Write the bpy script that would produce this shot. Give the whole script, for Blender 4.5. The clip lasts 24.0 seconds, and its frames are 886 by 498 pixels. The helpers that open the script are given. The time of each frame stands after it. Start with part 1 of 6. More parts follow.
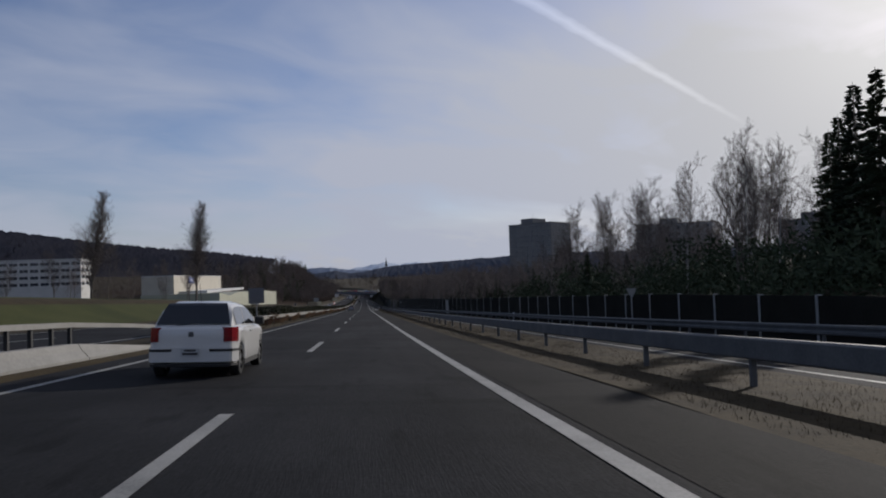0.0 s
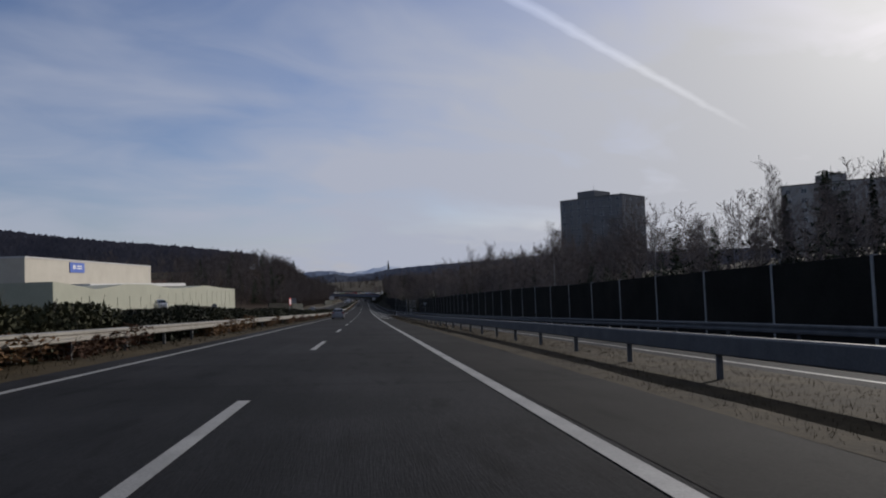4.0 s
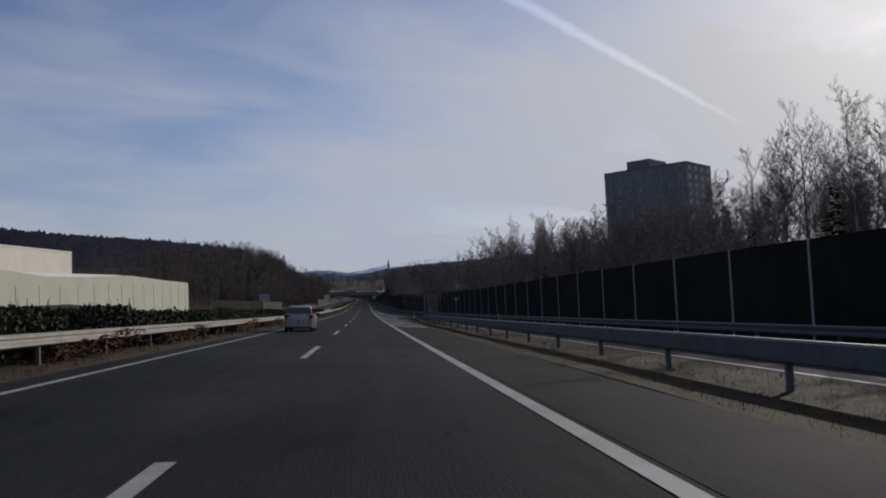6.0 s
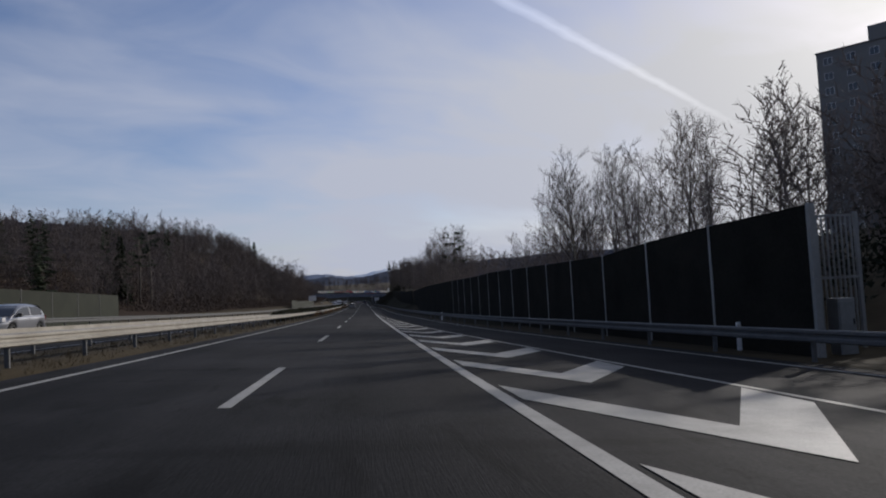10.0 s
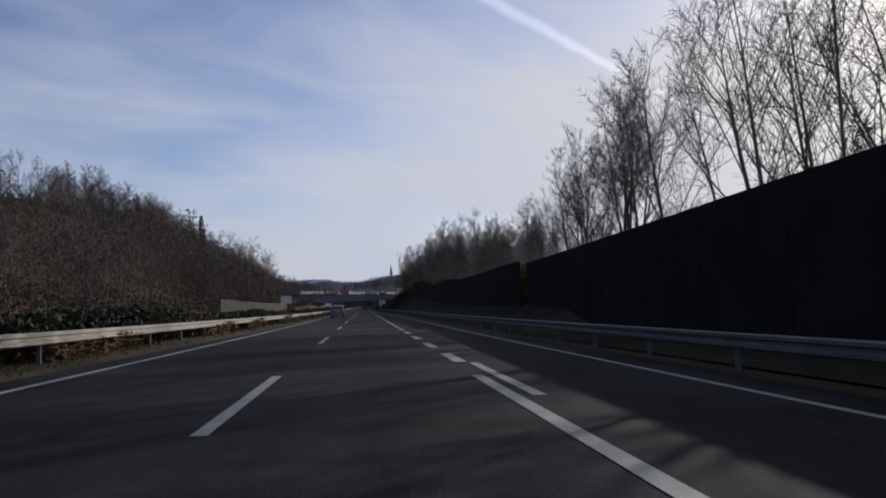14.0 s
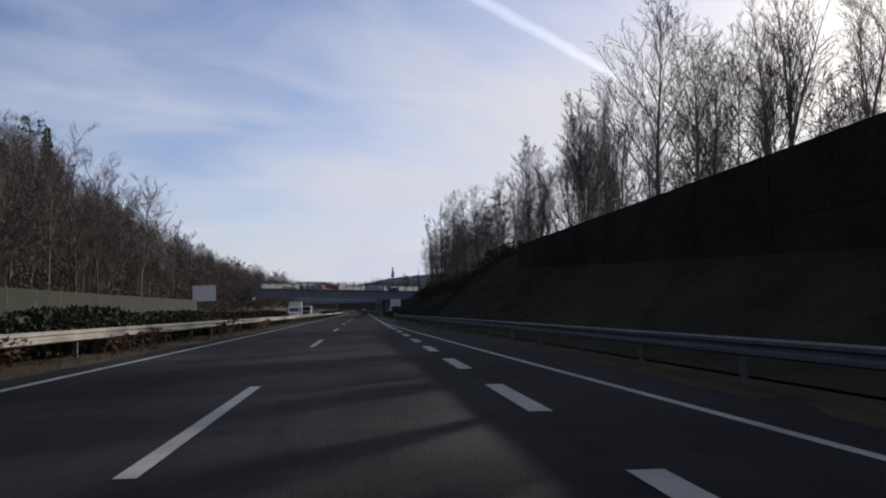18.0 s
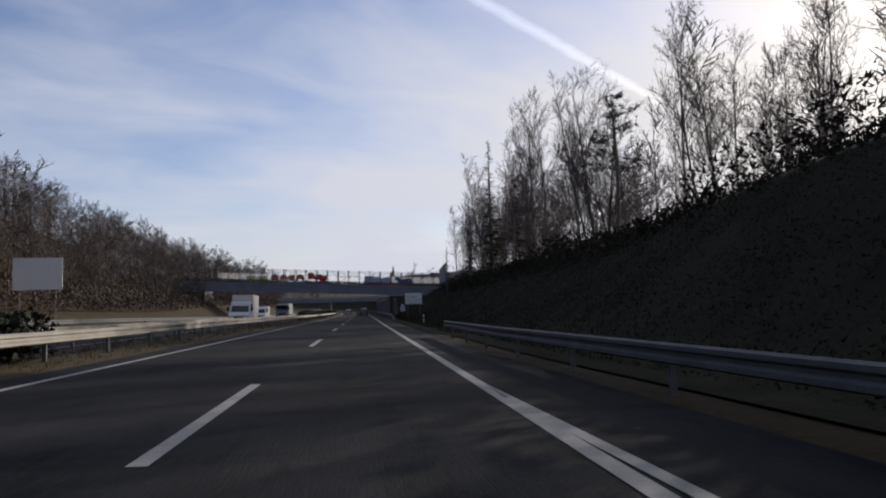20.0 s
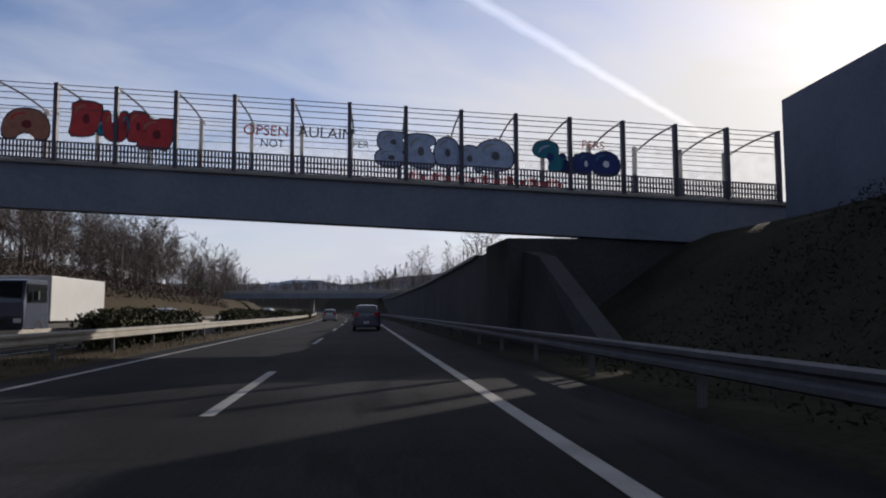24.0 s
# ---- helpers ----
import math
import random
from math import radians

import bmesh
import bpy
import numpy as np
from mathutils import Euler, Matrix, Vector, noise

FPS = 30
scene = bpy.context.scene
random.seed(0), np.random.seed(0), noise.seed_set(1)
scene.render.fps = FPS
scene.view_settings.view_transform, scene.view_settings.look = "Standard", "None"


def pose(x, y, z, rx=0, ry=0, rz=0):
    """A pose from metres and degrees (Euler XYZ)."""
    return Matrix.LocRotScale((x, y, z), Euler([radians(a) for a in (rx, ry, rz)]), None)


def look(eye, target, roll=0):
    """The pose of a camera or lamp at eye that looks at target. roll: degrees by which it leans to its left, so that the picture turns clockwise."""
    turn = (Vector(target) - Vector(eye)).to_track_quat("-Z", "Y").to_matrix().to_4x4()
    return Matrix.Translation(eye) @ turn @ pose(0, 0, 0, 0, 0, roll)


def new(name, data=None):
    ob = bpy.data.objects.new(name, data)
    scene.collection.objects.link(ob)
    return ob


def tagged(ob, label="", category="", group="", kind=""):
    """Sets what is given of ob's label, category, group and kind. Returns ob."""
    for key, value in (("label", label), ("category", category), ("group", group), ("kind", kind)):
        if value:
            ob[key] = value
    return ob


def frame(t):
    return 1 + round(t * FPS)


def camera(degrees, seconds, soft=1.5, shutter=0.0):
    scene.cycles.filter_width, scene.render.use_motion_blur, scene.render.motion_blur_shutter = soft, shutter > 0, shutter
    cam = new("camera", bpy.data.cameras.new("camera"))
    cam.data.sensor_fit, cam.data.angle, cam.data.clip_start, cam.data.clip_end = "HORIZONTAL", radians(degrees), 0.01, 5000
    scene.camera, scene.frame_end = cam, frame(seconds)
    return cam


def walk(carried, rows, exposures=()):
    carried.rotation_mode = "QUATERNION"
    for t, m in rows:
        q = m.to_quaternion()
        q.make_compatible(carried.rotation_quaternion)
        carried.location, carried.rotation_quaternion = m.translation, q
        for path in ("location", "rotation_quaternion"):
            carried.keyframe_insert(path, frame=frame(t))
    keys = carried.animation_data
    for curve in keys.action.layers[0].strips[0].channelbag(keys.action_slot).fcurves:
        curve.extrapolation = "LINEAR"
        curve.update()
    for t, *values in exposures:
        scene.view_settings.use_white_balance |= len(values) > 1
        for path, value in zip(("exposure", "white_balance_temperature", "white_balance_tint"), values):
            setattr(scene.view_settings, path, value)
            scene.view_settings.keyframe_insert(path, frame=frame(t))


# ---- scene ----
EXPOSURES = [(0.0, -0.08, 6180, 13), (5.0, -0.12, 6180, 13), (10.0, 0.08, 6220, 13), (15.0, 0.32, 6340, 13), (18.0, 0.48, 6480, 13), (21.0, 0.52, 6650, 13), (24.0, 0.48, 6560, 13)]
cam = camera(66.32, 24.0, 2.0)
# seconds, x, y, z, tilt, lean, turn; y runs along the motorway, x = 0 is the dashed lane line
PATH = [
    (0.0, 1.720, 0.14, 1.133, 92.13, 2.00, -6.69),
    (0.5, 1.740, 12.95, 0.496, 92.23, 2.02, -6.67),
    (1.0, 1.760, 25.88, -0.123, 92.33, 2.04, -6.64),
    (1.5, 1.780, 38.97, -0.723, 92.43, 2.06, -6.61),
    (2.0, 1.800, 52.24, -1.305, 92.53, 2.08, -6.59),
    (2.5, 1.783, 65.70, -1.881, 92.54, 2.10, -6.59),
    (3.0, 1.767, 79.32, -2.462, 92.54, 2.12, -6.60),
    (3.5, 1.750, 93.08, -3.048, 92.54, 2.14, -6.61),
    (4.0, 1.733, 106.96, -3.638, 92.54, 2.16, -6.61),
    (4.5, 1.717, 120.99, -4.232, 92.54, 2.19, -6.62),
    (5.0, 1.700, 135.23, -4.837, 92.54, 2.26, -6.63),
    (5.5, 1.700, 149.80, -5.457, 92.53, 2.43, -6.64),
    (6.0, 1.700, 164.71, -6.090, 92.51, 2.60, -6.66),
    (6.5, 1.700, 179.87, -6.729, 92.51, 2.65, -6.66),
    (7.0, 1.700, 195.17, -7.373, 92.51, 2.70, -6.67),
    (7.5, 1.727, 210.46, -8.006, 92.58, 2.75, -6.68),
    (8.0, 1.753, 225.45, -8.606, 92.65, 2.80, -6.68),
    (8.5, 1.780, 239.95, -9.169, 92.72, 2.88, -6.69),
    (9.0, 1.807, 253.99, -9.697, 92.78, 2.96, -6.69),
    (9.5, 1.833, 267.82, -10.199, 92.85, 3.03, -6.70),
    (10.0, 1.860, 281.66, -10.683, 92.91, 3.10, -6.70),
    (10.5, 1.840, 295.52, -11.146, 92.98, 3.14, -6.70),
    (11.0, 1.820, 309.34, -11.590, 93.05, 3.17, -6.71),
    (11.5, 1.800, 323.06, -12.012, 93.13, 3.17, -6.71),
    (12.0, 1.780, 336.69, -12.410, 93.22, 3.05, -6.71),
    (12.5, 1.760, 350.31, -12.789, 93.31, 2.93, -6.71),
    (13.0, 1.740, 363.97, -13.152, 93.39, 2.82, -6.70),
    (13.5, 1.720, 377.73, -13.500, 93.48, 2.69, -6.70),
    (14.0, 1.700, 391.57, -13.831, 93.57, 2.57, -6.70),
    (14.5, 1.715, 405.44, -14.148, 93.65, 2.46, -6.70),
    (15.0, 1.730, 419.25, -14.449, 93.73, 2.37, -6.71),
    (15.5, 1.745, 432.98, -14.733, 93.80, 2.27, -6.71),
    (16.0, 1.760, 446.70, -15.002, 93.87, 2.17, -6.71),
    (16.5, 1.775, 460.42, -15.260, 93.91, 2.08, -6.71),
    (17.0, 1.790, 474.11, -15.511, 93.95, 1.98, -6.72),
    (17.5, 1.797, 487.72, -15.755, 93.99, 1.89, -6.73),
    (18.0, 1.804, 501.21, -15.990, 94.02, 1.79, -6.74),
    (18.5, 1.811, 514.63, -16.222, 94.03, 1.73, -6.76),
    (19.0, 1.819, 528.03, -16.451, 94.05, 1.66, -6.78),
    (19.5, 1.826, 541.42, -16.679, 94.06, 1.59, -6.79),
    (20.0, 1.833, 554.82, -16.905, 94.08, 1.53, -6.81),
    (20.5, 1.840, 568.21, -17.130, 94.09, 1.46, -6.82),
    (21.0, 1.913, 581.56, -17.354, 94.10, 1.39, -6.84),
    (21.5, 1.987, 594.82, -17.575, 94.13, 1.35, -6.85),
    (22.0, 2.060, 607.96, -17.793, 94.16, 1.30, -6.85),
    (22.5, 2.030, 621.01, -17.998, 94.21, 1.05, -6.86),
    (23.0, 1.970, 634.02, -18.201, 94.26, 0.80, -6.86),
    (23.5, 1.910, 647.06, -18.403, 94.32, 0.55, -6.86),
    (24.0, 1.850, 660.18, -18.606, 94.37, 0.30, -6.87),
]
walk(cam, [(t, pose(*p)) for t, *p in PATH], EXPOSURES)

# ---- light ----
SUN_AZ, SUN_EL = radians(45.5), radians(19.5)
world = bpy.data.worlds.new("world")
scene.world = world
world.use_nodes = True
wn, wl = world.node_tree.nodes, world.node_tree.links
wn.clear()


def wmath(op, a, b=None, c=None):
    n = wn.new("ShaderNodeMath")
    n.operation = op
    for i, v in enumerate((a, b, c)):
        if v is None:
            continue
        if isinstance(v, (int, float)):
            n.inputs[i].default_value = v
        else:
            wl.new(v, n.inputs[i])
    return n.outputs[0]


w_sky = wn.new("ShaderNodeTexSky")
w_sky.sky_type = "NISHITA"
w_sky.sun_disc = False
w_sky.sun_elevation, w_sky.sun_rotation = SUN_EL, SUN_AZ
w_sky.air_density, w_sky.dust_density, w_sky.ozone_density = 1.0, 0.7, 2.8
w_co = wn.new("ShaderNodeTexCoord")
w_sep = wn.new("ShaderNodeSeparateXYZ")
wl.new(w_co.outputs["Generated"], w_sep.inputs[0])
DX, DY, DZ = w_sep.outputs
UP = wmath("MAXIMUM", DZ, 0.02)
# thin high cloud, laid out on a flat sheet overhead
LIFT = wmath("ADD", UP, 0.22)
CU, CV = wmath("DIVIDE", DX, LIFT), wmath("DIVIDE", DY, LIFT)
w_uv = wn.new("ShaderNodeCombineXYZ")
wl.new(wmath("ADD", wmath("MULTIPLY", CU, 0.75), wmath("MULTIPLY", CV, 0.45)), w_uv.inputs[0])
wl.new(wmath("SUBTRACT", wmath("MULTIPLY", CV, 1.15), wmath("MULTIPLY", CU, 0.6)), w_uv.inputs[1])
w_n1 = wn.new("ShaderNodeTexNoise")
w_n1.inputs["Scale"].default_value = 1.1
w_n1.inputs["Detail"].default_value = 4
w_n1.inputs["Roughness"].default_value = 0.45
w_n1.inputs["Distortion"].default_value = 0.6
wl.new(w_uv.outputs[0], w_n1.inputs["Vector"])
w_n2 = wn.new("ShaderNodeTexNoise")
w_n2.inputs["Scale"].default_value = 2.6
w_n2.inputs["Detail"].default_value = 5
w_n2.inputs["Roughness"].default_value = 0.5
w_n2.inputs["Distortion"].default_value = 1.0
wl.new(w_uv.outputs[0], w_n2.inputs["Vector"])
veil = wmath("ADD", wmath("MULTIPLY", w_n1.outputs["Fac"], 0.75), wmath("MULTIPLY", w_n2.outputs["Fac"], 0.35))
veil = wmath("ADD", wmath("MULTIPLY_ADD", veil, 3.8, -1.52), wmath("MULTIPLY", DX, 0.70))
# more veil low in the sky, where the eye looks through it sideways
low = wmath("POWER", wmath("SUBTRACT", 1.0, wmath("MINIMUM", UP, 1.0)), 5.0)
# forward scatter in the ice cloud round the sun
SX, SY, SZ = math.sin(SUN_AZ) * math.cos(SUN_EL), math.cos(SUN_AZ) * math.cos(SUN_EL), math.sin(SUN_EL)
toward = wmath("ADD", wmath("ADD", wmath("MULTIPLY", DX, SX), wmath("MULTIPLY", DY, SY)), wmath("MULTIPLY", DZ, SZ))
toward = wmath("MAXIMUM", toward, 0.0)
glow = wmath("ADD", wmath("MULTIPLY", wmath("POWER", toward, 6.0), 0.14), wmath("MULTIPLY", wmath("POWER", toward, 60.0), 0.55))
cover = wmath("ADD", wmath("ADD", wmath("MULTIPLY", veil, 0.62), wmath("MULTIPLY", low, 0.62)), wmath("MULTIPLY", wmath("POWER", toward, 4.0), 0.40))
cover = wmath("MINIMUM", wmath("MAXIMUM", cover, 0.04), 1.0)
# vapour trail: a straight band on the same sheet
TU, TV = wmath("DIVIDE", DX, UP), wmath("DIVIDE", DY, UP)
w_tn = wn.new("ShaderNodeTexNoise")
w_tn.inputs["Scale"].default_value = 6.0
w_tn.inputs["Detail"].default_value = 4
w_tuv = wn.new("ShaderNodeCombineXYZ")
wl.new(TU, w_tuv.inputs[0])
wl.new(TV, w_tuv.inputs[1])
wl.new(w_tuv.outputs[0], w_tn.inputs["Vector"])
off = wmath("SUBTRACT", TV, wmath("MULTIPLY_ADD", TU, 1.0, 1.777))
off = wmath("ADD", off, wmath("MULTIPLY_ADD", w_tn.outputs["Fac"], 0.06, -0.03))
wide = wmath("MULTIPLY_ADD", TU, -0.006, 0.062)
trail = wmath("SUBTRACT", 1.0, wmath("MINIMUM", wmath("DIVIDE", wmath("ABSOLUTE", off), wide), 1.0))
fade = wmath("MINIMUM", wmath("MAXIMUM", wmath("MULTIPLY_ADD", TU, -0.8, 2.3), 0.0), 1.0)
trail = wmath("MULTIPLY", wmath("MULTIPLY", wmath("POWER", trail, 0.7), fade), 0.55)
w_tint = wn.new("ShaderNodeMix")
w_tint.data_type = "RGBA"
wl.new(wmath("POWER", toward, 8.0), w_tint.inputs["Factor"])
w_tint.inputs["A"].default_value = (0.79, 0.84, 0.965, 1)
w_tint.inputs["B"].default_value = (1.0, 0.97, 0.90, 1)
CLOUD, SKY = 0.55, 0.085
w_cl = wn.new("ShaderNodeVectorMath")
w_cl.operation = "SCALE"
wl.new(w_tint.outputs["Result"], w_cl.inputs[0])
wl.new(wmath("MULTIPLY", wmath("ADD", glow, 1.0), CLOUD), w_cl.inputs["Scale"])
w_sk = wn.new("ShaderNodeVectorMath")
w_sk.operation = "MULTIPLY"
wl.new(w_sky.outputs[0], w_sk.inputs[0])
w_sk.inputs[1].default_value = (SKY * 1.02, SKY * 0.95, SKY * 1.04)
w_mix = wn.new("ShaderNodeMix")
w_mix.data_type = "RGBA"
wl.new(cover, w_mix.inputs["Factor"])
wl.new(w_sk.outputs[0], w_mix.inputs["A"])
wl.new(w_cl.outputs[0], w_mix.inputs["B"])
w_add = wn.new("ShaderNodeVectorMath")
w_add.operation = "SCALE"
wl.new(w_tint.outputs["Result"], w_add.inputs[0])
wl.new(wmath("MULTIPLY", trail, 0.32), w_add.inputs["Scale"])
w_sum = wn.new("ShaderNodeVectorMath")
w_sum.operation = "ADD"
wl.new(w_mix.outputs["Result"], w_sum.inputs[0])
wl.new(w_add.outputs[0], w_sum.inputs[1])
w_bg = wn.new("ShaderNodeBackground")
w_bg.inputs["Strength"].default_value = 1.0
wl.new(w_sum.outputs[0], w_bg.inputs["Color"])
w_out = wn.new("ShaderNodeOutputWorld")
wl.new(w_bg.outputs[0], w_out.inputs[0])

sun = new("sun", bpy.data.lights.new("sun", "SUN"))
sun.data.energy, sun.data.angle, sun.data.color = 3.3, radians(0.6), (1.0, 0.93, 0.82)
sun.matrix_world = look((SX * 50, SY * 50, SZ * 50), (0, 0, 0))


# ---- materials ----
def material(name, low_col, high_col, scale=1.0, fine=12.0, rough=0.85, metal=0.0, bump=0.15, spec=0.3, stretch=(1, 1, 1), world_space=False, vary=0.0, emit=0.0):
    """Two-scale mottled surface between two colours."""
    m = bpy.data.materials.new(name)
    m.use_nodes = True
    nt = m.node_tree
    b = nt.nodes["Principled BSDF"]
    b.inputs["Roughness"].default_value = rough
    b.inputs["Metallic"].default_value = metal
    b.inputs["Specular IOR Level"].default_value = spec
    if world_space:
        src = nt.nodes.new("ShaderNodeNewGeometry").outputs["Position"]
    else:
        src = nt.nodes.new("ShaderNodeTexCoord").outputs["Object"]
    mp = nt.nodes.new("ShaderNodeMapping")
    mp.inputs["Scale"].default_value = stretch
    nt.links.new(src, mp.inputs["Vector"])
    facs = []
    for s, d in ((scale, 3), (fine, 4)):
        n = nt.nodes.new("ShaderNodeTexNoise")
        n.inputs["Scale"].default_value = s
        n.inputs["Detail"].default_value = d
        n.inputs["Roughness"].default_value = 0.6
        nt.links.new(mp.outputs[0], n.inputs["Vector"])
        facs.append(n.outputs["Fac"])
    mx = nt.nodes.new("ShaderNodeMath")
    mx.operation = "MULTIPLY_ADD"
    mx.inputs[1].default_value = 0.55
    nt.links.new(facs[0], mx.inputs[0])
    sc = nt.nodes.new("ShaderNodeMath")
    sc.operation = "MULTIPLY"
    sc.inputs[1].default_value = 0.45
    nt.links.new(facs[1], sc.inputs[0])
    nt.links.new(sc.outputs[0], mx.inputs[2])
    fac = mx.outputs[0]
    if vary:
        info = nt.nodes.new("ShaderNodeObjectInfo")
        va = nt.nodes.new("ShaderNodeMath")
        va.operation = "MULTIPLY_ADD"
        va.inputs[1].default_value = vary
        nt.links.new(info.outputs["Random"], va.inputs[0])
        nt.links.new(fac, va.inputs[2])
        vb = nt.nodes.new("ShaderNodeMath")
        vb.operation = "SUBTRACT"
        vb.inputs[1].default_value = vary / 2
        nt.links.new(va.outputs[0], vb.inputs[0])
        fac = vb.outputs[0]
    rp = nt.nodes.new("ShaderNodeValToRGB")
    rp.color_ramp.elements[0].position, rp.color_ramp.elements[1].position = 0.3, 0.7
    rp.color_ramp.elements[0].color, rp.color_ramp.elements[1].color = (*low_col, 1), (*high_col, 1)
    nt.links.new(fac, rp.inputs["Fac"])
    nt.links.new(rp.outputs[0], b.inputs["Base Color"])
    if bump:
        bp = nt.nodes.new("ShaderNodeBump")
        bp.inputs["Strength"].default_value = bump
        bp.inputs["Distance"].default_value = 0.02
        nt.links.new(facs[1], bp.inputs["Height"])
        nt.links.new(bp.outputs[0], b.inputs["Normal"])
    if emit:
        nt.links.new(rp.outputs[0], b.inputs["Emission Color"])
        b.inputs["Emission Strength"].default_value = emit
    return m



def road_surface(name, dark, pale, spec):
    """Asphalt: stone grain, long wheel-worn streaks, stains and sealed patches."""
    m = material(name, dark, pale, 0.9, 70, 0.86, 0, 0.4, spec, (1, 0.035, 1), True)
    nt = m.node_tree
    b = nt.nodes["Principled BSDF"]
    src = b.inputs["Base Color"].links[0].from_socket
    pos = nt.nodes.new("ShaderNodeNewGeometry").outputs["Position"]
    for sc, stretch, lo, hi, a, z in ((0.22, (1, 1, 1), 0.42, 0.60, 0.72, 1.12), (2.4, (1, 0.22, 1), 0.30, 0.42, 0.62, 1.0), (0.55, (0.12, 1.5, 1), 0.60, 0.68, 1.0, 0.72), (34, (1, 1, 1), 0.3, 0.7, 0.72, 1.28)):
        mp = nt.nodes.new("ShaderNodeMapping")
        mp.inputs["Scale"].default_value = stretch
        nt.links.new(pos, mp.inputs["Vector"])
        n = nt.nodes.new("ShaderNodeTexNoise")
        n.inputs["Scale"].default_value = sc
        n.inputs["Detail"].default_value = 3
        nt.links.new(mp.outputs[0], n.inputs["Vector"])
        r = nt.nodes.new("ShaderNodeMapRange")
        r.inputs["From Min"].default_value, r.inputs["From Max"].default_value = lo, hi
        r.inputs["To Min"].default_value, r.inputs["To Max"].default_value = a, z
        nt.links.new(n.outputs["Fac"], r.inputs["Value"])
        v = nt.nodes.new("ShaderNodeVectorMath")
        v.operation = "SCALE"
        nt.links.new(src, v.inputs[0])
        nt.links.new(r.outputs[0], v.inputs["Scale"])
        src = v.outputs[0]
    nt.links.new(src, b.inputs["Base Color"])
    return m


def gloss(name, col, rough=0.25, metal=0.0, coat=0.0, dirt=0.06):
    m = material(name, tuple(c * (1 - dirt) for c in col), tuple(min(1, c * (1 + dirt)) for c in col), 1.2, 30, rough, metal, 0.0, 0.5)
    m.node_tree.nodes["Principled BSDF"].inputs["Coat Weight"].default_value = coat
    return m


ASPHALT = road_surface("asphalt", (0.0092, 0.0098, 0.0112), (0.0275, 0.0275, 0.0296), 0.05)
ASPHALT_PALE = road_surface("asphalt_worn_glare_tint", (0.0105, 0.0099, 0.0094), (0.0205, 0.0198, 0.0182), 0.05)
LITTER = material("leaf_litter", (0.018, 0.0126, 0.009), (0.054, 0.036, 0.0234), 0.25, 5, 0.95, 0, 0.8, 0.05, (1, 1, 1), True)
PAINT = material("road_paint", (0.1296, 0.1296, 0.1231), (0.324, 0.3175, 0.2981), 1.1, 40, 0.7, 0, 0.2, 0.3, (1, 1, 1), True)
GRASS = material("grass", (0.0225, 0.03, 0.009), (0.06375, 0.066, 0.0225), 0.12, 6, 0.95, 0, 0.6, 0.1, (1, 1, 1), True)
EARTH = material("winter_grass_verge", (0.02009, 0.01562, 0.008925), (0.05578, 0.04239, 0.0232), 0.5, 9, 0.95, 0, 0.8, 0.1, (1, 1, 1), True)
STRAW = material("dry_straw_grass", (0.016, 0.0125, 0.007), (0.066, 0.048, 0.024), 0.8, 14, 0.95, 0, 0.6, 0.1, (1, 1, 1), True)
CONCRETE = material("concrete", (0.165, 0.16, 0.148), (0.275, 0.268, 0.25), 0.4, 14, 0.85, 0, 0.25, 0.25, (1, 1, 1), True)
CONC_DARK = material("concrete_dark", (0.06, 0.06, 0.06), (0.132, 0.132, 0.126), 0.35, 10, 0.85, 0, 0.25, 0.25, (1, 1, 1), True)
# darker concrete: the shade under the bridge is put into its colour
CONC_SHADE = material("shade_dark_concrete", (0.022, 0.023, 0.025), (0.062, 0.062, 0.060), 0.35, 9, 0.9, 0, 0.3, 0.15, (1, 1, 1), True)
STEEL = material("galvanised_steel", (0.0704, 0.0726, 0.0748), (0.1408, 0.1408, 0.1408), 2.0, 25, 0.7, 0.1, 0.05, 0.2)
STEEL_RUST = material("weathered_steel", (0.16, 0.144, 0.12), (0.336, 0.32, 0.288), 1.2, 18, 0.5, 0.6, 0.08, 0.5)
POST = material("post_steel", (0.195, 0.195, 0.195), (0.312, 0.312, 0.299), 2.0, 20, 0.6, 0.3, 0.05, 0.4)
BARRIER = material("noise_panel", (0.01138, 0.01138, 0.01034), (0.03103, 0.02895, 0.0238), 0.5, 16, 0.95, 0, 0.5, 0.03, (1, 1, 1), True)
BARRIER_L = material("noise_panel_green", (0.0144, 0.01728, 0.01296), (0.03168, 0.03456, 0.02448), 0.5, 14, 0.9, 0, 0.3, 0.2, (1, 1, 1), True)
RUSTWOOD = material("orange_timber", (0.20, 0.10, 0.035), (0.38, 0.20, 0.07), 1.0, 12, 0.8, 0, 0.3, 0.2)
BARK = material("bark", (0.075, 0.064, 0.052), (0.19, 0.165, 0.135), 1.5, 14, 0.95, 0, 0.5, 0.1, vary=0.25)
SCRUB = material("winter_scrub", (0.045, 0.035, 0.032), (0.10, 0.076, 0.062), 0.3, 4, 0.95, 0, 0.0, 0.1, (1, 1, 1), True)
BARK_BIRCH = material("birch_bark", (0.18, 0.17, 0.15), (0.45, 0.43, 0.40), 2.0, 12, 0.9, 0, 0.3, 0.1)
TWIG = material("twigs", (0.085, 0.072, 0.068), (0.18, 0.148, 0.130), 0.3, 3, 0.95, 0, 0.0, 0.1, vary=0.5)
NEEDLE = material("needles", (0.015, 0.023, 0.014), (0.050, 0.064, 0.034), 0.6, 5, 0.9, 0, 0.0, 0.15, vary=0.3)
LARCH = material("larch_needles", (0.036, 0.032, 0.0144), (0.08, 0.068, 0.028), 0.6, 5, 0.9, 0, 0.0, 0.15, vary=0.3)
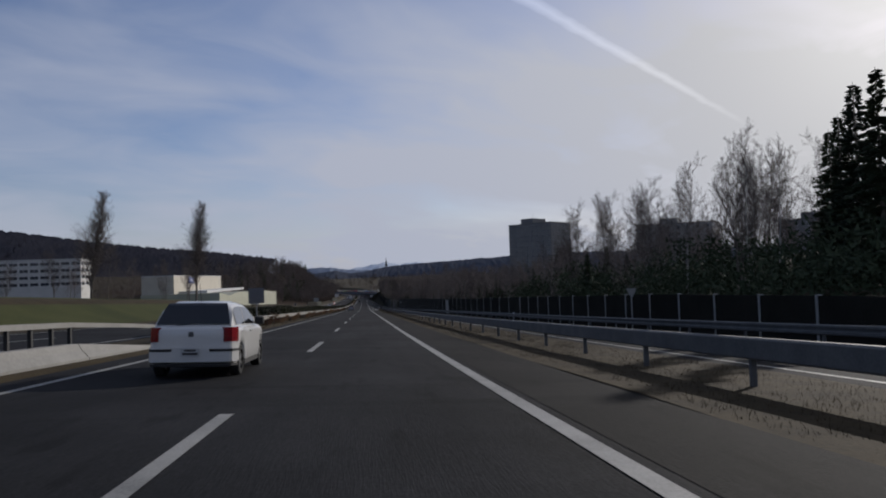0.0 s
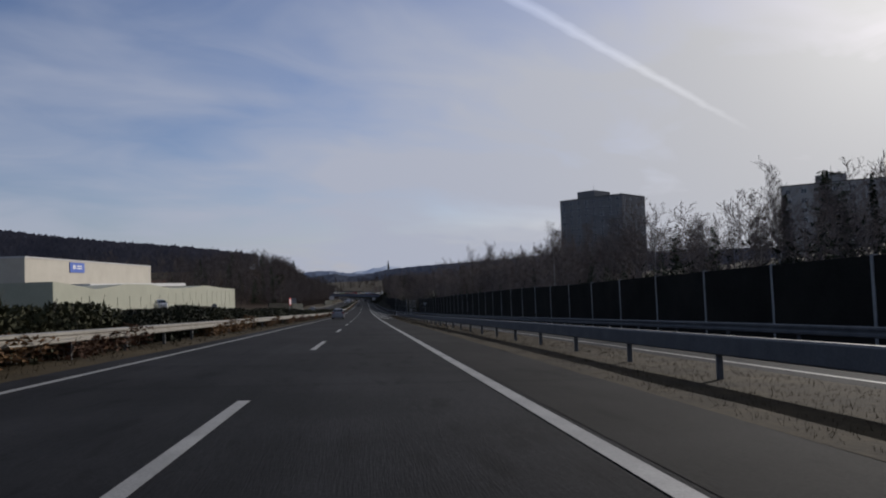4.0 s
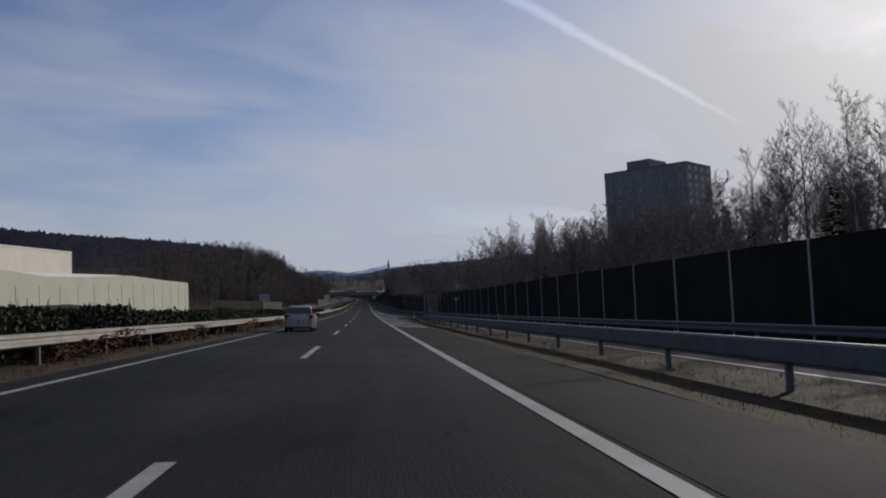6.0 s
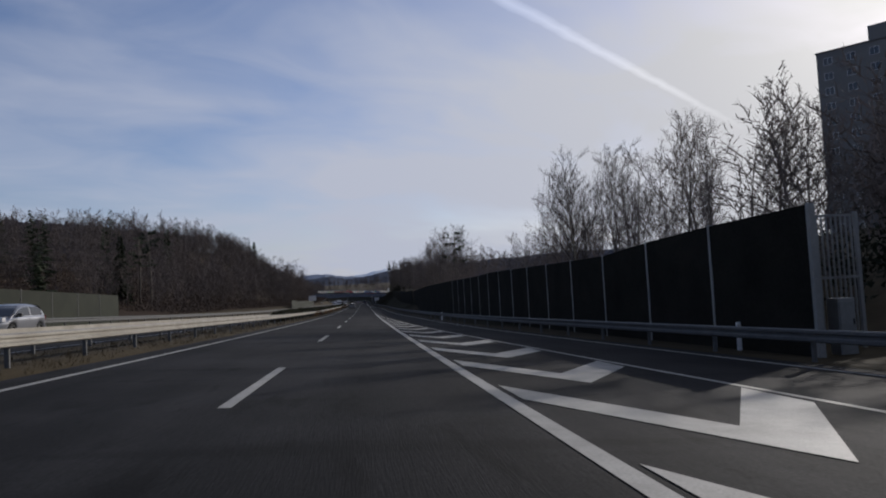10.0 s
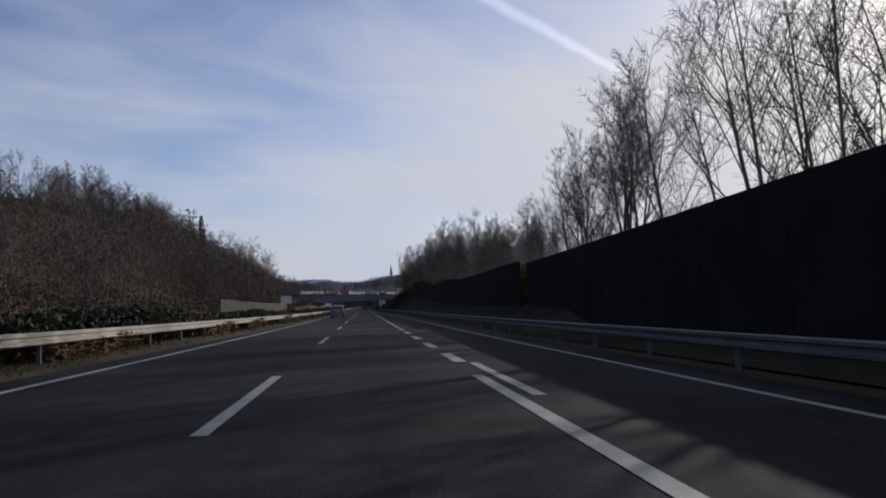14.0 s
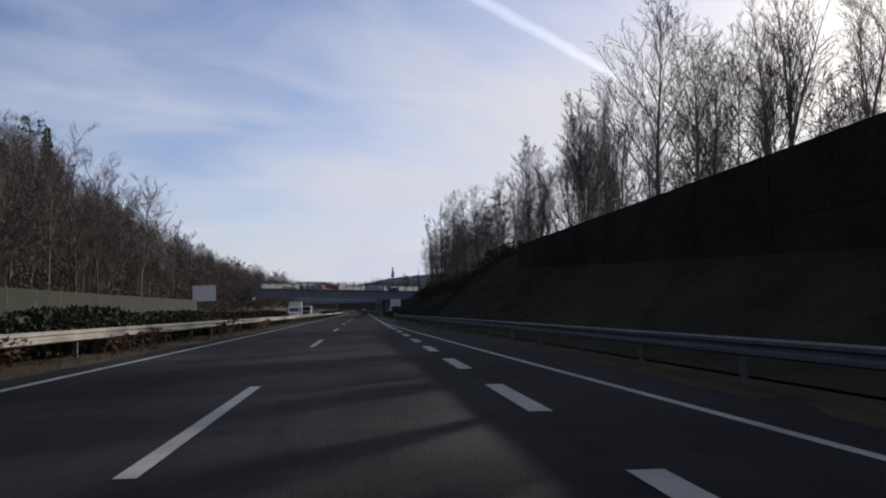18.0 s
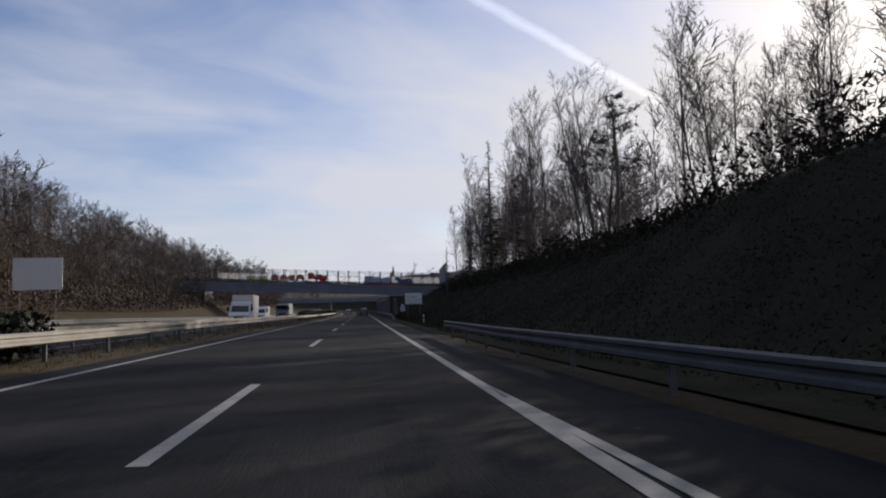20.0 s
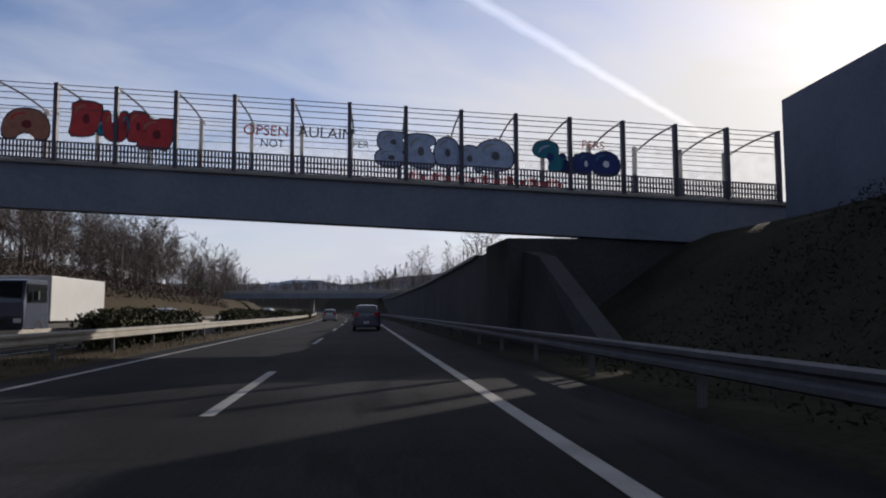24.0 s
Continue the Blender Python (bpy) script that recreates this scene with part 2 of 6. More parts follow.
LEAF = material("hedge_leaves", (0.0117, 0.0143, 0.0065), (0.04225, 0.04225, 0.0169), 0.8, 6, 0.85, 0, 0.0, 0.25, vary=0.4)
# ivy and brambles, with the shade of the cutting put into the colour
IVY_SHADE = material("ivy_and_brambles_shade_toned", (0.014, 0.014, 0.0105), (0.046, 0.042, 0.029), 0.4, 7, 1.0, 0, 0.6, 0.02, (1, 1, 1), True)
LEAF_RED = material("russet_leaves", (0.055, 0.022, 0.012), (0.14, 0.075, 0.030), 0.8, 6, 0.85, 0, 0.0, 0.25, vary=0.4)
# bluish aerial haze is put into the base colours of these far surfaces
WOODS = material("haze_tinted_wood", (0.0675, 0.0675, 0.081), (0.162, 0.144, 0.1485), 0.03, 0.6, 1.0, 0, 0.0, 0.0, (1, 1, 1), True)
FARWOODS = material("haze_tinted_far_wood", (0.050, 0.058, 0.078), (0.090, 0.096, 0.115), 0.01, 0.15, 1.0, 0, 0.0, 0.0, (1, 1, 1), True)
FARHILL = material("haze_tinted_hill", (0.13, 0.16, 0.22), (0.19, 0.22, 0.28), 0.004, 0.05, 1.0, 0, 0.0, 0.0, (1, 1, 1), True)
ALPS = material("haze_tinted_snow", (0.34, 0.40, 0.50), (0.62, 0.67, 0.74), 0.004, 0.02, 1.0, 0, 0.0, 0.0, (1, 1, 1), True)
TOWER_A = material("tower_render", (0.128, 0.128, 0.128), (0.2048, 0.1984, 0.192), 0.15, 3, 0.85, 0, 0.1, 0.25)
TOWER_B = material("tower_panel", (0.272, 0.256, 0.232), (0.4, 0.384, 0.352), 0.15, 3, 0.85, 0, 0.1, 0.25)
CREAM = material("cream_cladding", (0.34, 0.3128, 0.2584), (0.4488, 0.4148, 0.3468), 0.2, 5, 0.7, 0, 0.08, 0.3)
OLIVE = material("pale_olive_cladding", (0.2604, 0.2666, 0.2046), (0.3472, 0.3472, 0.2728), 0.2, 5, 0.7, 0, 0.08, 0.3)
WHITE_WALL = material("white_render", (0.385, 0.378, 0.357), (0.504, 0.497, 0.476), 0.3, 5, 0.8, 0, 0.1, 0.25)
ROOF_PALE = material("pale_roof", (0.375, 0.375, 0.375), (0.495, 0.495, 0.4875), 0.3, 5, 0.7, 0, 0.1, 0.3)
ROOF_TILE = material("brown_roof_tiles", (0.12, 0.06, 0.04), (0.22, 0.12, 0.08), 0.8, 8, 0.9, 0, 0.3, 0.2)
GLASS_DARK = gloss("window_glass", (0.03, 0.035, 0.045), 0.08)
CAR_GLASS = gloss("car_glass", (0.015, 0.017, 0.02), 0.05, 0, 0.3)
RUBBER = material("rubber", (0.015, 0.015, 0.015), (0.035, 0.035, 0.034), 3, 30, 0.9, 0, 0.1, 0.2)
RIM = gloss("alloy", (0.45, 0.45, 0.46), 0.3, 0.8)
STEEL_RIM = gloss("black_steel_rim", (0.05, 0.05, 0.05), 0.5, 0.3)
WHITE_CAR = gloss("white_car_paint", (0.52, 0.515, 0.50), 0.25, 0, 0.5)
SILVER_CAR = gloss("silver_car_paint", (0.23, 0.235, 0.255), 0.3, 0.5, 0.5)
GREY_CAR = gloss("dusty_grey_car_paint", (0.15, 0.145, 0.14), 0.35, 0.5, 0.3, 0.2)
BLUE_CAR = gloss("dark_blue_car_paint", (0.05, 0.06, 0.09), 0.25, 0.3, 0.5)
BLACK_TRIM = material("black_plastic", (0.015, 0.015, 0.016), (0.03, 0.03, 0.03), 3, 30, 0.6, 0, 0.05, 0.3)
LAMP_RED = gloss("red_lamp", (0.20, 0.010, 0.014), 0.15, 0, 0.6)
LAMP_GREY = gloss("clear_tail_lamp", (0.34, 0.34, 0.36), 0.12, 0.2, 0.6)
LAMP_CLEAR = gloss("clear_lamp", (0.6, 0.6, 0.6), 0.1, 0, 0.6)
PLATE = gloss("number_plate", (0.38, 0.38, 0.38), 0.4)
PLATE_INK = gloss("plate_ink", (0.03, 0.03, 0.03), 0.5)
SIGN_WHITE = gloss("sign_white", (0.62, 0.62, 0.62), 0.5)
SIGN_RED = gloss("sign_red", (0.50, 0.03, 0.03), 0.45)
SIGN_BLUE = gloss("sign_blue", (0.03, 0.09, 0.40), 0.45)
SIGN_DIM = gloss("faded_sign_print", (0.20, 0.25, 0.32), 0.6)
SIGN_BACK = gloss("sign_back_grey", (0.12, 0.12, 0.13), 0.6)
INK = gloss("ink", (0.03, 0.03, 0.04), 0.6)
GIRDER = material("bridge_girder", (0.095, 0.11, 0.145), (0.17, 0.185, 0.225), 0.4, 8, 0.7, 0, 0.15, 0.3, (1, 1, 1), True)
FENCE = gloss("fence_paint_dark", (0.045, 0.042, 0.06), 0.5, 0.2)
RED_PAINT = material("spray_red", (0.35, 0.03, 0.03), (0.55, 0.06, 0.06), 3, 20, 0.7, 0, 0.0, 0.3)
DARK_RED = material("spray_dark_red", (0.10, 0.012, 0.015), (0.18, 0.02, 0.025), 3, 20, 0.7, 0, 0.0, 0.3)
BROWN_PAINT = material("spray_rust", (0.22, 0.09, 0.06), (0.40, 0.18, 0.12), 3, 20, 0.7, 0, 0.0, 0.3)
SILVER_PAINT = material("spray_grey_blue", (0.192, 0.24, 0.352), (0.416, 0.496, 0.64), 3, 20, 0.7, 0, 0.0, 0.3)
TEAL_PAINT = material("spray_teal", (0.01, 0.10, 0.14), (0.02, 0.20, 0.26), 3, 20, 0.7, 0, 0.0, 0.3)
NAVY_PAINT = material("spray_navy", (0.012, 0.025, 0.10), (0.03, 0.05, 0.20), 3, 20, 0.7, 0, 0.0, 0.3)
GREEN_PAINT = material("spray_green", (0.30, 0.38, 0.10), (0.45, 0.52, 0.20), 3, 20, 0.7, 0, 0.0, 0.3)


def pane_material():
    m = bpy.data.materials.new("scratched_clear_panel")
    m.use_nodes = True
    nt = m.node_tree
    b = nt.nodes["Principled BSDF"]
    b.inputs["Base Color"].default_value = (0.75, 0.78, 0.80, 1)
    b.inputs["Roughness"].default_value = 0.25
    b.inputs["Specular IOR Level"].default_value = 0.3
    tl = nt.nodes.new("ShaderNodeBsdfTranslucent")
    tl.inputs["Color"].default_value = (0.85, 0.86, 0.86, 1)
    haze = nt.nodes.new("ShaderNodeMixShader")
    haze.inputs[0].default_value = 0.45
    nt.links.new(b.outputs[0], haze.inputs[1])
    nt.links.new(tl.outputs[0], haze.inputs[2])
    tr = nt.nodes.new("ShaderNodeBsdfTransparent")
    no = nt.nodes.new("ShaderNodeTexNoise")
    no.inputs["Scale"].default_value = 3.0
    no.inputs["Detail"].default_value = 5
    rp = nt.nodes.new("ShaderNodeMapRange")
    rp.inputs["From Min"].default_value, rp.inputs["From Max"].default_value = 0.3, 0.75
    rp.inputs["To Min"].default_value, rp.inputs["To Max"].default_value = 0.05, 0.17
    nt.links.new(no.outputs["Fac"], rp.inputs["Value"])
    mx = nt.nodes.new("ShaderNodeMixShader")
    nt.links.new(rp.outputs[0], mx.inputs[0])
    nt.links.new(tr.outputs[0], mx.inputs[1])
    nt.links.new(haze.outputs[0], mx.inputs[2])
    nt.links.new(mx.outputs[0], nt.nodes["Material Output"].inputs["Surface"])
    return m


CLEAR = pane_material()


# ---- ground form ----
GRADES = ((-2500, 0), (-600, -1.0), (-300, -2.6), (0, -2.9), (52, -2.45), (195, -2.4), (254, -2.1), (310, -1.8), (392, -1.35), (447, -1.1), (500, -1.0), (700, -0.9), (900, -0.3), (1200, 0.6), (2600, 0.6))
BANKS = ((0, 2.0), (130, 2.2), (165, 2.6), (225, 2.8), (280, 3.1), (320, 3.2), (400, 2.5), (500, 1.8), (580, 1.4), (608, 1.3), (634, 0.8), (660, 0.3), (720, 0.0))
_ys = np.arange(-2500, 2601, 1.0)
_g = np.interp(_ys[:-1] + 0.5, [a for a, _ in GRADES], [b for _, b in GRADES])
_z = np.concatenate([[0], np.cumsum(np.tan(np.radians(_g)))])
_z -= np.interp(0, _ys, _z)


def smooth(a, b, v):
    v = min(1.0, max(0.0, (v - a) / (b - a)))
    return v * v * (3 - 2 * v)


def bend(y):
    """How far the motorway has swung to the left."""
    return -max(0.0, y - 730.0) ** 2 / 2800.0


def zr(x, y):
    """Height of the carriageway plane."""
    x -= bend(y)
    bank = np.interp(y, [a for a, _ in BANKS], [b for _, b in BANKS])
    return float(np.interp(y, _ys, _z) - min(16.0, max(-20.0, x)) * math.tan(radians(bank)))


def crest(y):
    """How high the cutting on the right rises over the road."""
    return float(np.interp(y, (250, 300, 440, 500, 530, 560, 590, 640, 665, 677, 760, 860, 1000), (1.8, 2.2, 3.4, 4.6, 6.0, 6.2, 5.4, 5.0, 4.9, 4.1, 5.0, 6.0, 8.0)))


def rail_x(y):
    """The guard rail along the outer edge on the right."""
    return float(np.interp(y, (-200, 250, 272, 296, 336, 400, 450, 490, 530, 574, 600, 640, 652, 700, 900), (14.5, 14.5, 13.6, 11.8, 9.75, 8.75, 8.45, 8.5, 7.6, 5.6, 5.6, 5.6, 5.75, 6.0, 6.0)))


def land(x, y):
    """Height of the ground sheet."""
    z = zr(x, y)
    x -= bend(y)
    if x > 0:
        foot = rail_x(y) + 1.2 + float(np.interp(y, (560, 590, 650, 672), (0, 2.4, 2.4, 0.2)))
        if y < 430:
            k = 1 - smooth(330, 430, y)
            wall = float(np.interp(y, (290, 302), (17.3, 14.2)))
            z += k * smooth(wall, wall + 9, x) * crest(y) + (1 - k) * smooth(foot + 2.5, foot + 9.0, x) * crest(y)
        else:
            z += smooth(foot, foot + 8.5, x) * crest(y)
        z += smooth(22, 110, x) * float(np.interp(y, (0, 450, 700, 900), (9, 9, 5, 5)))
        z += smooth(20, 40, x) * 0.6 * noise.noise((x * 0.05, y * 0.05, 0.3))
    else:
        d = -x
        rise = float(np.interp(y, (-200, 60, 200, 300, 380, 440, 520, 620, 700, 760, 900, 1300), (1.6, 1.2, 0.6, 0.5, 6.0, 14.0, 23.0, 24.0, 16.0, 11.0, 10.0, 12.0)))
        near = float(np.interp(y, (-200, 40, 110, 160, 205, 235, 262, 340, 420, 640, 700, 900), (2.0, 2.3, 2.8, 1.6, 1.2, 2.2, 1.0, 0.6, 1.6, 2.2, 4.0, 4.0)))
        z += smooth(19, 27, d) * near + smooth(25, 62, d) * (rise - near if rise > near else 0)
        z += smooth(80, 400, d) * float(np.interp(y, (0, 300, 500, 700, 1200), (2, 6, 6, 2, 0)))
        z += smooth(22, 40, d) * 0.5 * noise.noise((x * 0.05, y * 0.05, 0.9))
        if -7.9 < x < -4.5:
            z += 0.06
    return z


# ---- mesh helpers ----
def mesh_of(name, verts, faces, mat, smooth_faces=False):
    me = bpy.data.meshes.new(name)
    me.from_pydata(verts, [], faces)
    me.materials.append(mat)
    if smooth_faces:
        me.polygons.foreach_set("use_smooth", [True] * len(me.polygons))
    me.update()
    return me


def solid(name, verts, faces, mat, parent=None, label="", smooth_faces=False):
    ob = new(name, mesh_of(name, verts, faces, mat, smooth_faces))
    if parent:
        ob.parent = parent
    if label:
        ob["label"] = label
    return ob


def part(name, bm, mat, parent, label=""):
    me = bpy.data.meshes.new(name)
    bm.to_mesh(me)
    bm.free()
    me.materials.append(mat)
    ob = new(name, me)
    ob.parent = parent
    if label:
        ob["label"] = label
    return ob


def share(name, me, parent, m):
    ob = new(name, me)
    ob.parent = parent
    ob.matrix_local = m
    return ob


def boxes(*dims, bevel=0.0):
    """A bmesh of boxes, each (x0, y0, z0, x1, y1, z1)."""
    bm = bmesh.new()
    for x0, y0, z0, x1, y1, z1 in dims:
        m = Matrix.Translation(((x0 + x1) / 2, (y0 + y1) / 2, (z0 + z1) / 2)) @ Matrix.Diagonal((x1 - x0, y1 - y0, z1 - z0, 1))
        bmesh.ops.create_cube(bm, size=1, matrix=m)
    if bevel:
        bmesh.ops.bevel(bm, geom=bm.edges[:], offset=bevel, segments=2, affect="EDGES", profile=0.7)
    return bm


def rod(bm, a, b, r0, r1=None, n=6):
    """A tapering rod from a to b."""
    a, b = Vector(a), Vector(b)
    r1 = r0 if r1 is None else r1
    q = (b - a).to_track_quat("Z", "Y").to_matrix()
    rings = []
    for p, r in ((a, r0), (b, r1)):
        rings.append([bm.verts.new(p + q @ Vector((r * math.cos(k * math.tau / n), r * math.sin(k * math.tau / n), 0))) for k in range(n)])
    for k in range(n):
        bm.faces.new((rings[0][k], rings[0][(k + 1) % n], rings[1][(k + 1) % n], rings[1][k]))
    bm.faces.new(rings[0][::-1])
    bm.faces.new(rings[1])


def thing(name, m, label, category, group="", kind=""):
    ob = new(name)
    ob.matrix_world = m
    ob.empty_display_size = 0.2
    return tagged(ob, label, category, group, kind)


def ribbon(xs, ys, height, lift=0.0):
    """A sheet over columns xs(y) and rows ys, at height(x, y) + lift, following the bend."""
    verts, faces = [], []
    for y in ys:
        row = [x + bend(y) for x in (xs(y) if callable(xs) else xs)]
        for x in row:
            verts.append((x, y, height(x, y) + lift))
    n = len(xs(ys[0]) if callable(xs) else xs)
    for j in range(len(ys) - 1):
        for i in range(n - 1):
            a = j * n + i
            faces.append((a, a + 1, a + n + 1, a + n))
    return verts, faces


def steps(a, b, d):
    n = max(1, round((b - a) / d))
    return [a + (b - a) * k / n for k in range(n + 1)]


# ---- ground, road ----
gx = [-2400, -1400, -800, -500, -350, -250, -180, -130, -100, -85, -70, -60, -50, -42, -35, -30, -27, -25, -23, -21, -19.5, -18, -17, -12, -8, -7.8, -6, -4.6, -4.4, 0, 4, 6, 7, 8, 9, 10, 11, 12, 13, 14, 15, 16, 17, 18, 19, 20, 22, 25, 28, 32, 40, 50, 65, 85, 120, 170, 260, 400, 700, 1300, 2400]
gy = [-2400, -1500, -900, -600, -400, -300] + steps(-240, 1000, 5) + [1040, 1100, 1200, 1350, 1600, 2000, 2600]


def under(x, y):
    z = land(x, y)
    x -= bend(y)
    if -17.0 < x < 6.5 and y < 1400:
        z -= 0.14 if not -8.0 < x < -4.5 else 0.04
    elif 6.5 <= x < 15.5 and y < 420:
        z -= 0.03
    return z


v, f = ribbon(gx, gy, under)
ground = tagged(solid("ground", v, f, EARTH, smooth_faces=True), "brown winter grass and earth beside the motorway", "ground", kind="structure")
ROAD_Y = steps(-240, 1000, 2)


def outer_line(y):
    return float(np.interp(y, (-240, 250, 290, 332, 400, 450, 485, 525, 566, 1000), (13.0, 13.0, 11.1, 8.9, 7.3, 7.0, 6.8, 5.2, 3.75, 3.75)))


def gore_line(y):
    return float(np.interp(y, (-240, 150, 265, 290, 331, 366, 392), (9.95, 9.95, 8.95, 7.75, 5.6, 4.4, 3.82)))


def paved(y):
    """Right edge of the paving of the main carriageway."""
    if y < 232:
        return float(np.interp(y, (-240, 60, 200, 232), (5.6, 5.6, 6.05, 6.6)))
    if y < 276:
        return float(np.interp(y, (232, 276), (6.6, 7.6)))
    return max(5.3 if y < 560 else 4.95, min(rail_x(y) - 0.25, outer_line(y) + 1.9))


v, f = ribbon(lambda y: [-4.5 + (paved(y) + 4.5) * k / 12 for k in range(13)], ROAD_Y, zr)
road = tagged(solid("road", v, f, ASPHALT), "dark grey asphalt motorway carriageway with worn lanes", "road", kind="structure")
slip_y = steps(-240, 276, 2)
v, f = ribbon(lambda y: [9.35 + (rail_x(y) - 9.6) * k / 5 for k in range(6)], slip_y, zr)
slip = tagged(solid("slip_road", v, f, ASPHALT), "dark asphalt slip road behind a guard rail", "road", kind="structure")
v, f = ribbon([-16.9 + k for k in range(9)] + [-7.9], ROAD_Y, zr)
far_road = tagged(solid("road_opposite", v, f, ASPHALT), "asphalt carriageway for oncoming traffic", "road", kind="structure")
# strip of the hard shoulder, with warm glare put into its asphalt colour
v, f = ribbon(lambda y: [3.95 + (paved(y) - 3.98) * k / 4 for k in range(5)], steps(-240, 236, 2), zr, 0.005)
tagged(solid("shoulder", v, f, ASPHALT_PALE), "worn asphalt of the hard shoulder with a warm glare tint in its colour", "road", kind="structure")
# dry grass verge between the hard shoulder and the slip road
v, f = ribbon(lambda y: [paved(y) - 0.05 + (9.36 - paved(y)) * k / 6 for k in range(7)], steps(-240, 262, 3), lambda x, y: land(x, y) + 0.03 * noise.noise((x * 1.3, y * 0.7, 5.0)), 0.012)
tagged(solid("verge", v, f, STRAW, smooth_faces=True), "dry straw-coloured grass verge with a guard rail", "verge", kind="structure")
# rough strip between the merging lane and the long guard rail
v, f = ribbon(lambda y: [paved(y) - 0.06 + (rail_x(y) + 0.9 - paved(y)) * k / 4 for k in range(5)], steps(277, 640, 3), lambda x, y: land(x, y) - (0.1 if x - bend(y) < paved(y) else 0.0), 0.006)
tagged(solid("verge", v, f, EARTH, smooth_faces=True), "rough earth and thin grass strip under the guard rail", "verge", kind="structure")
# grass field on the left at the start
v, f = ribbon([-75, -60, -48, -40, -34, -30, -27, -24, -22, -19], steps(-60, 215, 5), land, 0.03)
tagged(solid("field", v, f, GRASS, smooth_faces=True), "short green grass field beside the carriageway", "grass", kind="structure")


def line(xf, y0, y1, w, parent, name="line", d=2.0, mat=PAINT, taper=0.0):
    v, f = ribbon(lambda y: [xf(y) - w / 2, xf(y) + w / 2], steps(y0, y1, d), zr, 0.009)
    return solid(name, v, f, mat, parent)


line(lambda y: -3.68, -240, 1000, 0.16, road, "edge_line")
def edge_x(y):
    return float(np.interp(y, (0, 12, 50, 230, 300, 340, 548, 620, 640, 1000), (3.69, 3.69, 3.75, 3.75, 3.70, 3.72, 3.74, 3.70, 3.68, 3.68)))


line(edge_x, -240, 404, 0.22, road, "edge_line")
line(edge_x, 548, 1000, 0.2, road, "edge_line")
line(lambda y: 4.12, 401, 407, 0.2, road, "edge_line")
line(gore_line, -240, 391, 0.14, road, "edge_line")
line(outer_line, -240, 566, 0.16, road, "edge_line")
line(lambda y: -8.4, -240, 1000, 0.16, far_road, "edge_line")
line(lambda y: -16.2, -240, 1000, 0.16, far_road, "edge_line")
k = -12
while 18 * k + 8.4 < 990:
    line(lambda y: 0.08, 18 * k + 2.4, 18 * k + 8.4, 0.17, road, "lane_dash", 3)
    if 18 * k > -120:
        line(lambda y: -12.3, 18 * k + 9.0, 18 * k + 15.0, 0.17, far_road, "lane_dash", 3)
    k += 1

# broad dashes of the merging lane
for k in range(-5, 19):
    y1 = 440.2 + 6 * k
    line(lambda y: 3.88, y1 - 3.0, y1, 0.3, road, "broad_dash", 3)
# chevrons of the gore
for k in range(-2, 23):
    ya = 230.8 + 5.6 * k
    g = gore_line(ya) if ya > 275 else min(paved(ya) - 0.3, 6.25)
    xm = 3.92 + (g - 3.92) * (0.46 if ya > 275 else 1.0)
    if g < 4.3:
        continue
    s = 2.4 * (xm - 3.92)
    pts = [(3.92, ya), (3.92, ya - 1.7), (xm, ya - 1.7 - s), (xm, ya - s)]
    verts = [(x, y, zr(x, y) + 0.009) for x, y in pts]
    faces = [(0, 1, 2, 3)]
    if ya > 275:
        e = 1.7 * (g - xm - 0.1)
        for x, y in ((g - 0.1, ya - 1.7 - s + e), (g - 0.1, ya - s + e)):
            verts.append((x, y, zr(x, y) + 0.009))
        faces.append((3, 2, 4, 5))
    solid("chevron", verts, faces, PAINT, road)

# ---- guard rails ----
post_bm = boxes((-0.05, -0.03, -0.3, 0.05, 0.03, 0.62), bevel=0.008)
POST_MESH = bpy.data.meshes.new("post")
post_bm.to_mesh(POST_MESH)
post_bm.free()
POST_MESH.materials.append(STEEL)
W_PROFILE = ((0.00, 0.45), (0.05, 0.48), (0.05, 0.54), (0.00, 0.575), (0.00, 0.625), (0.05, 0.66), (0.05, 0.72), (0.00, 0.75), (-0.015, 0.75), (-0.015, 0.45))
BOX_PROFILE = ((-0.09, 0.43), (0.07, 0.43), (0.09, 0.46), (0.09, 0.735), (0.05, 0.765), (-0.05, 0.765), (-0.09, 0.735))


def guard_rail(name, xf, y0, y1, profile, side, mat, label, gap=4.0, base=None, sink=0.0, hang=True):
    """A rail on posts along x = xf(y); side is +1 when its face looks to +x."""
    base, straight = base or zr, xf
    xf = lambda y: straight(y) + bend(y)
    g = thing(name, pose(xf(y0), y0, base(xf(y0), y0)), label, "guard rail")
    o = Vector((xf(y0), y0, base(xf(y0), y0)))
    ys = steps(y0, y1, 4.0)
    verts, faces = [], []
    n = len(profile)
    for y in ys:
        x = xf(y)
        k = 0.0
        if sink:
            k = sink * (1 - min(1.0, min(y - y0, y1 - y) / 9.0))
        for dx, dz in profile:
            verts.append(Vector((x + side * dx, y, base(x, y) + dz - k)) - o)
    for j in range(len(ys) - 1):
        for i in range(n):
            a, b = j * n + i, j * n + (i + 1) % n
            faces.append((a, b, b + n, a + n))
    faces.append(tuple(range(n)))
    faces.append(tuple(range(len(verts) - n, len(verts)))[::-1])
    solid("rail", verts, faces, mat, g)
    y = y0 + 2.0
    while y < y1:
        x = xf(y) - side * 0.09 if hang else xf(y)
        share("post", POST_MESH, g, Matrix.Translation(Vector((x, y, base(x, y))) - o))
        y += gap
    return g


